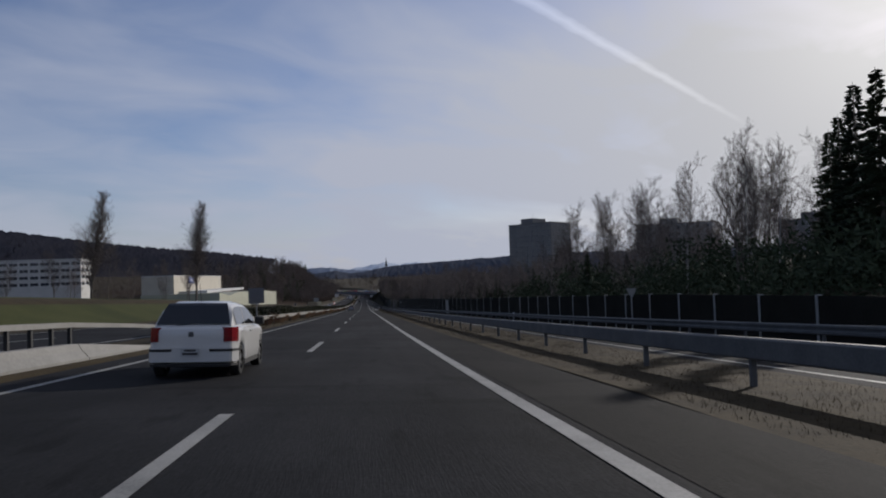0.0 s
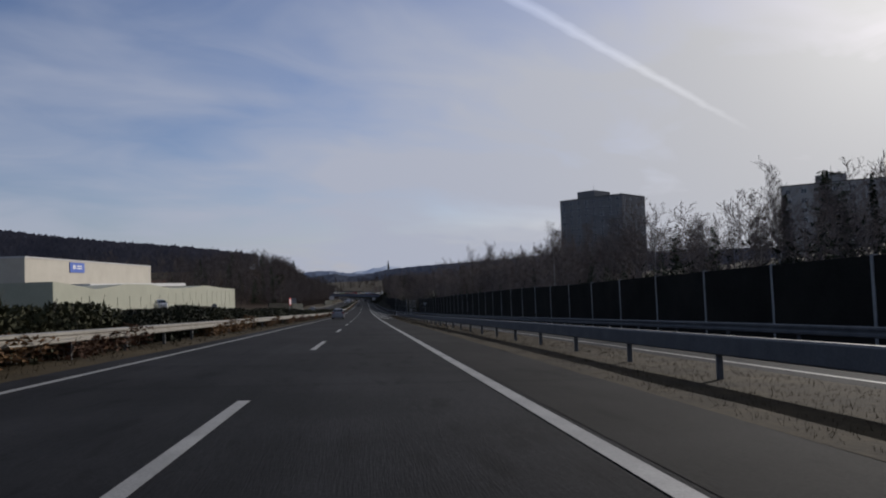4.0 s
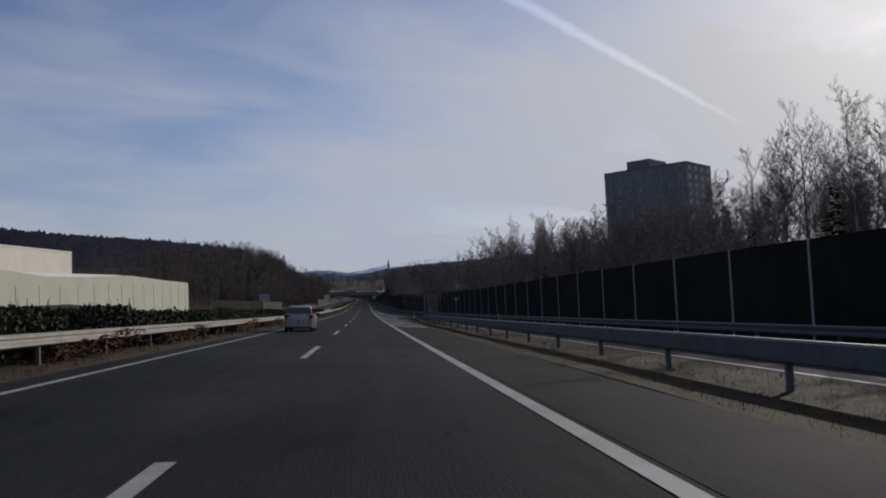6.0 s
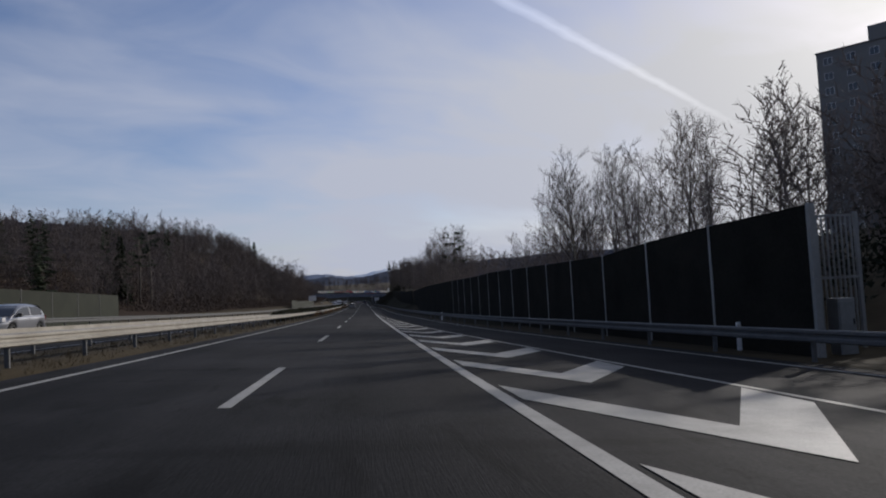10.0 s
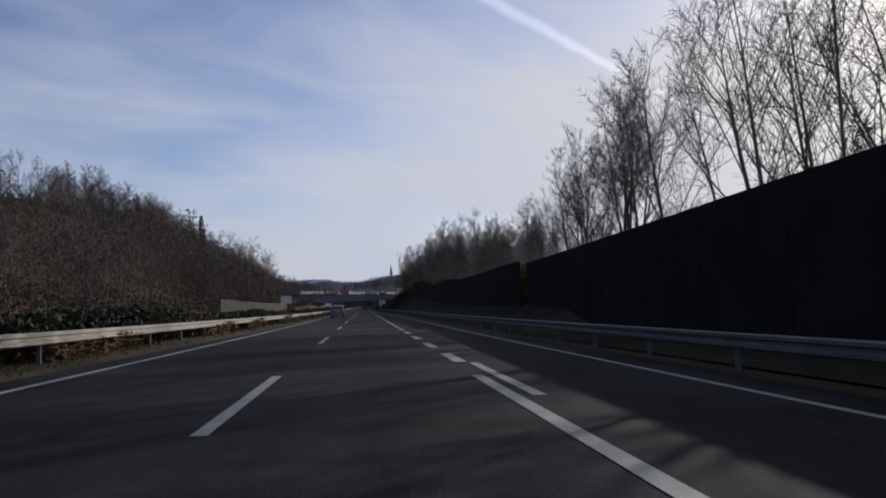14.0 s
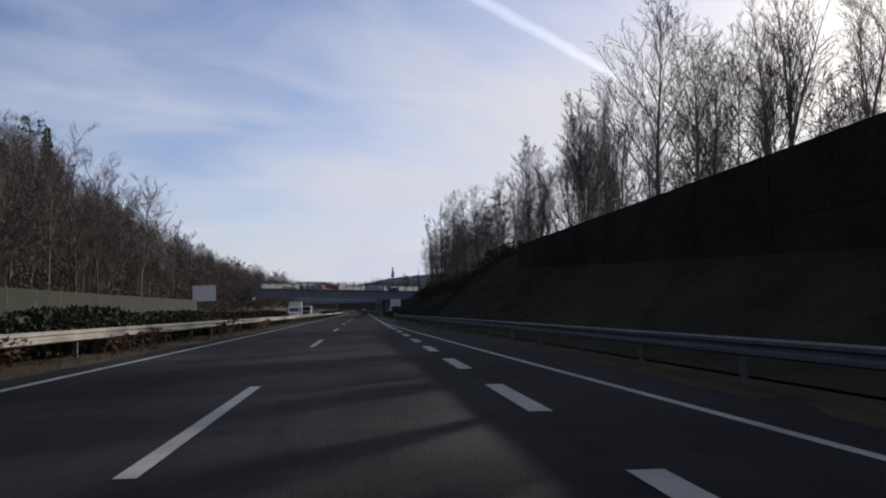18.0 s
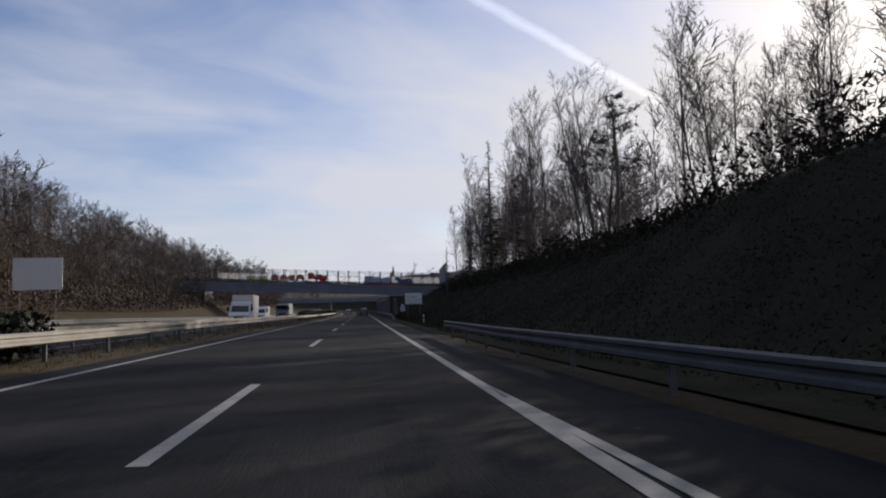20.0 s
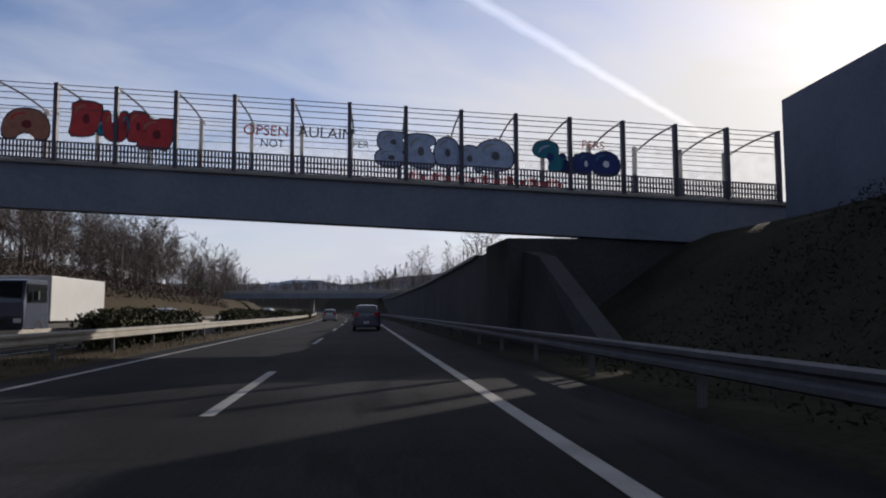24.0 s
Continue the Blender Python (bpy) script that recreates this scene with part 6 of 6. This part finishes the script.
board("traffic_sign", "pale rectangular sign panel beside the oncoming lanes", -22.3, 609, 2.2, 3.4, 2.4, 6, SIGN_WHITE, 2)
board("traffic_sign", "pale back of a sign board beside the oncoming lanes", -20.3, 319, 2.1, 2.2, 1.98, 6, POST, 2)
cabd = thing("steel_door", pose(16.68, 122.6, zr(16.0, 122.6)), "pale steel door panel in the noise wall", "door")
part("leaf", boxes((-0.07, -1.7, 0.0, 0.0, 1.7, 2.5), bevel=0.01), POST, cabd)

# emergency cabinet and lattice screen where the two noise walls meet
zc = zr(14.6, 298.6)
cbx = thing("emergency_cabinet", pose(14.6, 298.6, zc), "grey steel cabinet in the gap of the noise walls", "cabinet")
part("body", boxes((-0.25, -0.2, 0.0, 0.25, 0.2, 1.5), bevel=0.02), POST, cbx)
part("door", boxes((-0.22, -0.23, 0.12, 0.22, -0.202, 1.42), bevel=0.006), POST, cbx)
part("handle", boxes((0.14, -0.26, 0.8, 0.17, -0.232, 0.95)), BLACK_TRIM, cbx)
scr = thing("lattice_screen", pose(15.1, 299.6, zc), "tall pale metal lattice screen behind the cabinet", "screen")
for k in range(2):
    part("post", boxes((-0.95 + 1.8 * k, -0.05, -0.2, -0.85 + 1.8 * k, 0.05, 3.9)), POST, scr)
for k in range(11):
    part("slat", boxes((-0.78 + 0.15 * k, -0.02, 0.3, -0.74 + 0.15 * k, 0.02, 3.8)), POST, scr)
for z in (0.3, 2.0, 3.78):
    part("rail", boxes((-0.85, -0.03, z, 0.85, 0.03, z + 0.06)), POST, scr)

# round sign seen from behind, beyond the oncoming lanes
rs = thing("sign_back", pose(-17.9, 199, land(-17.9, 199)), "dark back of a round traffic sign on a post", "sign")
bm = bmesh.new()
bmesh.ops.create_cone(bm, cap_ends=True, segments=28, radius1=0.33, radius2=0.33, depth=0.03, matrix=Matrix.Translation((0, 0, 1.75)) @ Matrix.Rotation(math.pi / 2, 4, "X"))
part("disc", bm, SIGN_BACK, rs)
bm = bmesh.new()
rod(bm, (0, 0.06, -0.3), (0, 0.06, 1.9), 0.03, n=8)
part("post", bm, POST, rs)

# ---- vehicles ----
LAMP_DARK = gloss("dark_red_lamp", (0.16, 0.010, 0.015), 0.15, 0, 0.6)
def wheel_meshes(r, w, rim_mat, spokes):
    bm = bmesh.new()
    n = 28
    prof = ((r * 0.66, -w / 2), (r * 0.93, -w / 2), (r, -w * 0.36), (r, w * 0.36), (r * 0.93, w / 2), (r * 0.66, w / 2))
    rings = [[bm.verts.new((px, pr * math.cos(k * math.tau / n), pr * math.sin(k * math.tau / n))) for pr, px in prof] for k in range(n)]
    for k in range(n):
        for i in range(len(prof)):
            bm.faces.new((rings[k][i], rings[(k + 1) % n][i], rings[(k + 1) % n][(i + 1) % len(prof)], rings[k][(i + 1) % len(prof)]))
    tyre = bpy.data.meshes.new("tyre")
    bm.to_mesh(tyre)
    bm.free()
    tyre.materials.append(RUBBER)
    bm = bmesh.new()
    bmesh.ops.create_cone(bm, cap_ends=True, segments=24, radius1=r * 0.66, radius2=r * 0.66, depth=w * 0.3, matrix=Matrix.Rotation(math.pi / 2, 4, "Y"))
    for k in range(spokes):
        a = k * math.tau / spokes
        m = Matrix.Rotation(a, 4, "X") @ Matrix.Translation((0, 0, r * 0.36))
        for sx in (-1, 1):
            bmesh.ops.create_cube(bm, size=1, matrix=Matrix.Translation((sx * w * 0.30, 0, 0)) @ m @ Matrix.Diagonal((w * 0.22, r * 0.16, r * 0.56, 1)))
    rim = bpy.data.meshes.new("rim")
    bm.to_mesh(rim)
    bm.free()
    rim.materials.append(rim_mat)
    return tyre, rim


def lerp_profile(pts, t):
    return float(np.interp(t, [a for a, _ in pts], [b for _, b in pts]))


def car(name, label, m, L, W, H, paint, belt, roof, clear, nose, wheels, r=0.31, rim_mat=None, spokes=7, lamp_h=(0.62, 0.95), lamp_w=0.28, lamp_mat=None, plate_z=0.45, strip=False, dark=0.14, group="", inner=0.0):
    """A car with its nose towards +y and its origin under the middle of the rear bumper.
    belt: (y, z) of the shoulder line; roof: (y, z) of the glasshouse top, from the rear."""
    c = thing(name, m, label, "car", group)
    H = max(z for _, z in roof)
    # lower body as a loft of cross sections, rounded at both ends
    ys = [0.0, 0.03, 0.07, 0.12, 0.18, 0.26, 0.36] + [0.46 + (L - 0.92) * k / 34 for k in range(35)] + [L - 0.36, L - 0.24, L - 0.14, L - 0.06, L]

    def plan(y):
        """Half width at y."""
        return W / 2 * (1 - 0.12 * max(0, 1 - y / 0.42) ** 2.2 - 0.26 * max(0, 1 - (L - y) / 0.75) ** 2)

    def section(y):
        hw = plan(y)
        zb = clear + 0.08 * max(0, 1 - y / 0.3) + 0.05 * max(0, 1 - (L - y) / 0.4)
        zt = lerp_profile(belt, y)
        for wy in wheels:
            if abs(y - wy) < r * 1.18:
                zb = max(zb, r * 0.98 + math.sqrt(max(0.0, (r * 1.16) ** 2 - (y - wy) ** 2)))
        zb = min(zb, zt - 0.14)
        d = zt - zb
        half = [(hw * 0.93, zb), (hw * 0.975, zb + d * 0.10), (hw * 0.995, zb + d * 0.35), (hw, zb + d * 0.58), (hw * 0.99, zb + d * 0.80), (hw * 0.965, zt - 0.04), (hw * 0.92, zt - 0.006), (hw * 0.80, zt + 0.012)]
        return half + [(-x, z) for x, z in half[::-1]]

    sec = 16
    verts, faces = [], []
    for back, sx, sz in ((0.062, 0.35, 0.5), (0.055, 0.72, 0.80), (0.035, 0.92, 0.93)):
        ring = section(0.0)
        zc = sum(z for _, z in ring) / sec
        verts += [(x * sx, -back, zc + (z - zc) * sz) for x, z in ring]
    for y in ys:
        verts += [(x, y, z) for x, z in section(y)]
    rows = len(ys) + 3
    for j in range(rows - 1):
        for i in range(sec):
            a, b = j * sec + i, j * sec + (i + 1) % sec
            faces.append((a, b, b + sec, a + sec))
    faces += [tuple(range(sec)), tuple(range((rows - 1) * sec, rows * sec))[::-1]]
    body = solid("body", verts, faces, paint, c, smooth_faces=True)
    body.modifiers.new("edge", "EDGE_SPLIT").split_angle = radians(50)

    def wrap(name, x_in, y_end, z0, z1, proud, mat, label="", s=1):
        """A piece that follows the rounded rear corner, from x_in round to y_end on the flank."""
        pts = [(x_in, -0.060)] + ([(plan(0) * 0.72, -0.055)] if x_in < plan(0) * 0.7 else []) + [(plan(0) * 0.93, -0.036)] + [(plan(y), y) for y in (0.0, 0.04, 0.09, 0.15, 0.22) if y <= y_end]
        out = [(x + (proud * 0.6 if x > 0.01 else 0), y - proud * (0.8 if y < 0.03 else 0.0)) for x, y in pts]
        inn = [(max(0.0, x - 0.05), y + 0.05) for x, y in pts[::-1]]
        ring = [(s * x, y) for x, y in (out + inn)]
        return solid(name, *prism(ring, [z0] * len(ring), [z1] * len(ring)), mat, c, label)

    # glasshouse
    gy = [roof[0][0] + (roof[-1][0] - roof[0][0]) * k / 24 for k in range(25)]
    verts, faces = [], []
    for y in gy:
        zt, zb = lerp_profile(roof, y), lerp_profile(belt, y) - 0.02
        up = max(0.0, (zt - zb) / (H - belt[0][1] + 0.3))
        hb = W / 2 * 0.90 * (1 - 0.05 * max(0, 1 - (y - roof[0][0]) / 0.5) ** 2)
        ht = hb - 0.22 * min(1.2, up * 1.1)
        half = [(hb, zb), (hb - (hb - ht) * 0.75, zb + (zt - zb) * 0.75), (ht - 0.03, zt - 0.06), (ht - 0.15, zt - 0.008)]
        verts += [(x, y, max(zb, z)) for x, z in half + [(-x, z) for x, z in half[::-1]]]
    for j in range(len(gy) - 1):
        for i in range(7):
            a = j * 8 + i
            faces.append((a, a + 1, a + 9, a + 8))
    faces += [tuple(range(8)), tuple(range(len(verts) - 8, len(verts)))[::-1]]
    cabin = solid("cabin", verts, faces, paint, c, smooth_faces=True)
    cabin.modifiers.new("edge", "EDGE_SPLIT").split_angle = radians(32)

    def on_side(y, u, s, off=0.006):
        zt, zb = lerp_profile(roof, y), lerp_profile(belt, y)
        up = max(0.0, (zt - zb + 0.02) / (H - belt[0][1] + 0.3))
        hb = W / 2 * 0.90
        ht = hb - 0.22 * min(1.2, up * 1.1)
        z = zb + (zt - 0.09 - zb) * u
        k = (z - zb + 0.02) / max(0.05, (zt - zb + 0.02))
        x = hb - (hb - ht) * min(1.0, k)
        return (s * (x + off), y, z)

    # side windows, two a side
    y0, y1 = roof[0][0], roof[-1][0]
    top0 = next(a for a, b in roof if b > H - 0.08)
    top1 = [a for a, b in roof if b > H - 0.10][-1]
    edge_f = y1 - 0.42
    spans = ((y0 + 0.34, y0 + (edge_f - y0) * 0.50), (y0 + (edge_f - y0) * 0.50 + 0.08, edge_f))
    for s in (-1, 1):
        for a, b in spans:
            q = 8
            vs = []
            for k in range(q + 1):
                y = a + (b - a) * k / q
                hi = 0.93
                vs += [on_side(y, 0.06, s), on_side(y, hi, s)]
            fs = [(2 * k, 2 * k + 2, 2 * k + 3, 2 * k + 1) if s > 0 else (2 * k, 2 * k + 1, 2 * k + 3, 2 * k + 2) for k in range(q)]
            solid("side_window", vs, fs, CAR_GLASS, c)
        # mirror
        ym = edge_f - 0.1
        x = W / 2 * 0.92
        zb = lerp_profile(belt, ym)
        part("mirror", boxes((s * x if s > 0 else s * x - 0.2, ym - 0.06, zb + 0.0, s * x + 0.2 if s > 0 else s * x, ym + 0.08, zb + 0.16), bevel=0.035), BLACK_TRIM, c)
        for a, b in spans:
            yh = a + 0.12
            zb = lerp_profile(belt, yh) - 0.13
            hw = W / 2 * 0.985
            part("door_handle", boxes((s * hw - 0.012, yh, zb, s * hw + 0.022, yh + 0.17, zb + 0.035), bevel=0.008), paint if paint is not GREY_CAR else BLACK_TRIM, c)
        # sill and side strip
        hw = W / 2 * 0.995
        part("sill", boxes((s * hw * 0.955 - 0.02, wheels[0] + r * 1.3, clear - 0.02, s * hw * 0.955 + 0.02, wheels[1] - r * 1.3, clear + 0.09)), BLACK_TRIM, c)
    # rear and front screens follow the roof line
    for ya, yb, nm, ws in ((roof[0][0], top0, "rear_window", 1), (y1, top1, "windscreen", -1)):
        vs = []
        q = 8
        for k in range(q + 1):
            t = 0.07 + 0.80 * k / q
            y = ya + (yb - ya) * t
            dz = (lerp_profile(roof, y + 0.01) - lerp_profile(roof, y - 0.01)) / 0.02
            nrm = Vector((0, -dz, 1)).normalized() * 0.014
            hwk = (0.84 - 0.21 * t) * (1 - 0.07 * abs(2 * t - 1) ** 6)
            for sx in (-1, -0.5, 0, 0.5, 1):
                vs.append((sx * W / 2 * hwk, y + nrm.y, lerp_profile(roof, y) + nrm.z - 0.006 * abs(sx)))
        solid(nm, vs, [(j * 5 + k, j * 5 + k + 1, j * 5 + k + 6, j * 5 + k + 5) for j in range(q) for k in range(4)], CAR_GLASS, c, smooth_faces=True)
    # lamps, bumper, plate
    z0, z1 = lamp_h
    zbump = clear + 0.36
    for q in (-1, 1):
        wrap("tail_light", plan(0) - lamp_w, 0.22, z0, z1, 0.012, lamp_mat or LAMP_RED, "tail light", q)
        wrap("tail_light_lens", plan(0) - lamp_w * 0.85, 0.09, z0 + (z1 - z0) * 0.12, z0 + (z1 - z0) * 0.34, 0.018, LAMP_DARK, "darker lens strip", q)
        if inner:
            wrap("tail_light_inner", plan(0) - lamp_w - inner, 0.0, z0 + (z1 - z0) * 0.52, z1 - 0.01, 0.008, LAMP_DARK, "narrow inner end of the tail light", q)
        part("headlight", boxes((min(q * 0.45, q * W * 0.42), L - 0.42, z0 - 0.04, max(q * 0.45, q * W * 0.42), L - 0.11, z0 + 0.15), bevel=0.05), LAMP_CLEAR, c)
        wrap("bumper", 0.0, 0.22, clear + 0.10, zbump, 0.035, paint, "", q)
        if strip:
            wrap("bumper_strip", 0.31, 0.22, zbump - 0.075, zbump - 0.03, 0.046, BLACK_TRIM, "", q)
        # thin black strip puts the shade under the bumper into the shape
        wrap("valance", 0.0, 0.22, clear + 0.02, clear + (dark if dark > 0.2 else 0.06), 0.04 if dark > 0.2 else 0.01, BLACK_TRIM, "", q)
    p = part("number_plate", boxes((-0.165, -0.112, plate_z, 0.165, -0.06, plate_z + 0.15)), PLATE, c)
    part("bar", boxes((-0.10, -0.115, plate_z + 0.088, 0.10, -0.1125, plate_z + 0.125), (-0.13, -0.115, plate_z + 0.025, 0.13, -0.1125, plate_z + 0.068)), PLATE_INK, p)
    part("badge", boxes((-0.045, -0.072, lerp_profile(belt, 0) - 0.15, 0.045, -0.05, lerp_profile(belt, 0) - 0.06), bevel=0.01), STEEL, c)
    bm = bmesh.new()
    rod(bm, (-0.30, roof[0][0] + 0.02, roof[0][1] + 0.03), (0.16, roof[0][0] + 0.05, roof[0][1] + 0.06), 0.008, 0.006, 5)
    part("wiper", bm, BLACK_TRIM, c)
    part("grille", boxes((-0.42, L - 0.06, clear + 0.18, 0.42, L - 0.01, clear + 0.40), bevel=0.015), BLACK_TRIM, c)
    bm = bmesh.new()
    rod(bm, (0, top0 + 0.12, H - 0.02), (0, top0 - 0.05, H + 0.32), 0.007, 0.003, 5)
    part("aerial", bm, BLACK_TRIM, c)
    part("underbody", boxes((-W / 2 * 0.78, 0.25, clear - 0.02, W / 2 * 0.78, L - 0.25, clear + 0.22)), BLACK_TRIM, c)
    tyre, rim = wheel_meshes(r, 0.19, rim_mat or RIM, spokes)
    for wy in wheels:
        for s in (-1, 1):
            w = share("wheel", tyre, c, Matrix.Translation((s * (W / 2 - 0.12), wy, r)))
            share("rim", rim, w, Matrix())
    return c


def on_road(x, y, yaw=0.0):
    """A pose standing on the carriageway, tilted with it."""
    a, b, d = Vector((x, y, zr(x, y))), Vector((x, y + 3, zr(x, y + 3))), Vector((x + 1, y, zr(x + 1, y)))
    f, s = (b - a).normalized(), (d - a).normalized()
    u = s.cross(f).normalized()
    s = f.cross(u)
    m = Matrix(((s.x, f.x, u.x, a.x), (s.y, f.y, u.y, a.y), (s.z, f.z, u.z, a.z), (0, 0, 0, 1)))
    return m @ Matrix.Rotation(radians(yaw), 4, "Z")


HATCH = dict(belt=((0, 0.90), (0.12, 0.94), (2.7, 0.93), (3.0, 0.90), (3.7, 0.72), (4.2, 0.62)), roof=((0.06, 0.93), (0.16, 1.04), (0.42, 1.33), (0.54, 1.385), (0.8, 1.415), (1.3, 1.42), (2.0, 1.39), (2.4, 1.22), (2.9, 0.93)))
car("car", "white hatchback with red tail lights and dark rear window", on_road(-1.44, 12.95), 3.72, 1.60, 1.42, WHITE_CAR, HATCH["belt"], HATCH["roof"], 0.20, 0, (0.62, 3.03), 0.29, RIM, 6, (0.66, 0.92), 0.12, None, 0.40, True)
C3 = dict(belt=((0, 0.96), (0.15, 1.0), (2.8, 0.95), (3.1, 0.92), (3.75, 0.74), (4.2, 0.62)), roof=((0.05, 0.99), (0.16, 1.14), (0.36, 1.36), (0.52, 1.44), (0.8, 1.50), (1.5, 1.53), (2.1, 1.48), (2.6, 1.29), (3.25, 0.92)))
car("car", "silver hatchback with dark rear window and alloy wheels", on_road(-2.22, 205.35), 3.94, 1.74, 1.53, SILVER_CAR, C3["belt"], C3["roof"], 0.19, 0, (0.70, 3.17), 0.315, RIM, 8, (0.78, 1.0), 0.13, LAMP_RED, 0.56, False, 0.14, inner=0.17)
SUV = dict(belt=((0, 1.08), (0.12, 1.12), (3.2, 1.08), (3.5, 1.05), (4.3, 0.92), (4.75, 0.75)), roof=((0.06, 1.10), (0.18, 1.32), (0.34, 1.56), (0.46, 1.63), (0.8, 1.675), (1.8, 1.69), (2.6, 1.63), (3.1, 1.42), (3.7, 1.04)))
suv = car("car", "dusty grey sport utility car with roof rails", on_road(-1.74, 481.3), 4.65, 1.80, 1.68, GREY_CAR, SUV["belt"], SUV["roof"], 0.26, 0, (0.90, 3.57), 0.355, STEEL_RIM, 5, (0.95, 1.10), 0.13, LAMP_GREY, 0.86, False, 0.14)
for s in (-1, 1):
    part("roof_rail", boxes((s * 0.50 - 0.02, 0.7, 1.655, s * 0.50 + 0.02, 2.5, 1.70), bevel=0.01), STEEL, suv)
car("car", "dark blue sport utility car ahead in the lane", on_road(2.2, 704.0), 4.6, 1.80, 1.66, BLUE_CAR, SUV["belt"], SUV["roof"], 0.25, 0, (0.90, 3.55), 0.34, RIM, 7, (0.92, 1.16), 0.3)
car("car", "small silver hatchback driving in the overtaking lane", on_road(-2.0, 745.0), 3.94, 1.72, 1.50, SILVER_CAR, C3["belt"], C3["roof"], 0.19, 0, (0.70, 3.17), 0.315, RIM, 7, (0.80, 1.06), 0.3)
for x, y, kind, paint, lab in ((-10.4, 702, C3, GREY_CAR, "grey car in the oncoming lanes behind the truck"), (-10.5, 724, HATCH, WHITE_CAR, "white car in the oncoming lanes"), (-14.0, 312, C3, SILVER_CAR, "silver car in the oncoming lanes"), (-14.0, 648, C3, SILVER_CAR, "silver car near the slanted concrete struts"), (-10.6, 752, SUV, WHITE_CAR, "white car approaching from the far bridge")):
    big = kind is SUV
    car("car", lab, on_road(x, y + 4, 180), 4.5 if big else 3.94, 1.78 if big else 1.72, 1.68 if big else 1.50, paint, kind["belt"], kind["roof"], 0.2, 0, (0.75, 3.3) if big else (0.70, 3.17), 0.33, RIM, 7, (0.9, 1.1) if big else (0.78, 1.0), 0.3, group="oncoming cars")

car("car", "white sport utility car parked beside the olive hall", pose(-35.6, 236, land(-35.6, 236), 0, 0, 205), 4.5, 1.78, 1.68, WHITE_CAR, SUV["belt"], SUV["roof"], 0.2, 0, (0.75, 3.3), 0.33, RIM, 7, (0.9, 1.1), 0.3)


def van(name, label, m, L, W, H, paint, cab_l, cab_h, box_mat, r=0.34, wheels=None, truck=False):
    """A van or box truck with its nose towards +y and its origin under the tail."""
    c = thing(name, m, label, "truck" if truck else "van")
    zb = 0.55 if truck else 0.35
    cy = L - cab_l
    part("box", boxes((-W / 2, 0, zb + 0.3, W / 2, cy - 0.08, H), bevel=0.03), box_mat, c)
    verts = []
    prof = ((cy, zb), (L, zb), (L + 0.02, zb + 0.55), (L - (0.05 if truck else 0.55), zb + (1.1 if truck else 0.85)), (L - (0.25 if truck else 1.15), cab_h - 0.08), (L - (0.5 if truck else 1.4), cab_h), (cy, cab_h))
    for s, k in ((-1, 0), (1, 1)):
        verts += [(s * W / 2 * (0.97 if z < 1.4 else 0.92), y, z) for y, z in prof]
    n = len(prof)
    faces = [tuple(range(n)), tuple(range(n, 2 * n))[::-1]] + [(i, i + n, (i + 1) % n + n, (i + 1) % n) for i in range(n)]
    solid("cab", verts, faces, paint, c)
    a, b = prof[3], prof[4]
    solid("windscreen", [(-W * 0.42, a[0] + 0.012, a[1] + 0.04), (W * 0.42, a[0] + 0.012, a[1] + 0.04), (W * 0.39, b[0] + 0.02, b[1] - 0.06), (-W * 0.39, b[0] + 0.02, b[1] - 0.06)], [(0, 1, 2, 3)], CAR_GLASS, c)
    for s in (-1, 1):
        part("side_window", boxes((s * W / 2 * 0.955 - 0.012, cy + 0.25, a[1] + 0.05, s * W / 2 * 0.955 + 0.012, b[0] - 0.05, b[1] - 0.14)), CAR_GLASS, c)
        part("headlight", boxes((s * W * 0.38 - 0.16, L - 0.06, zb + 0.25, s * W * 0.38 + 0.16, L + 0.035, zb + 0.45), bevel=0.02), LAMP_CLEAR, c)
        part("mirror", boxes((s * (W / 2 + 0.16) - 0.1, L - 0.75, a[1] + 0.15, s * (W / 2 + 0.16) + 0.1, L - 0.62, a[1] + 0.55), bevel=0.03), BLACK_TRIM, c)
    part("grille", boxes((-0.5, L + 0.0, zb + 0.2, 0.5, L + 0.03, zb + 0.42)), BLACK_TRIM, c)
    part("bumper", boxes((-W / 2 * 0.96, L - 0.15, zb - 0.12, W / 2 * 0.96, L + 0.06, zb + 0.12), bevel=0.03), BLACK_TRIM, c)
    part("chassis", boxes((-W / 2 * 0.8, 0.1, zb - 0.1, W / 2 * 0.8, L - 0.2, zb + 0.31)), BLACK_TRIM, c)
    tyre, rim = wheel_meshes(r, 0.24, STEEL_RIM, 5)
    for wy in wheels or (0.9, L - 0.95):
        for s in (-1, 1):
            w = share("wheel", tyre, c, Matrix.Translation((s * (W / 2 - 0.15), wy, r)))
            share("rim", rim, w, Matrix())
    return c


van("van", "white panel van in the oncoming lanes", on_road(-14.0, 668, 180), 5.2, 1.95, 2.2, WHITE_CAR, 2.4, 2.18, WHITE_CAR)
van("box_van", "white box van with a tall cargo body in the oncoming lanes", on_road(-10.6, 632, 180), 6.2, 2.1, 3.0, WHITE_CAR, 2.1, 2.3, WHITE_CAR)
van("truck", "truck with dark cab and white cargo box in the oncoming lanes", on_road(-13.9, 701, 180), 9.2, 2.4, 3.0, BLUE_CAR, 2.4, 2.75, WHITE_CAR, 0.45, (1.6, 7.8), True)
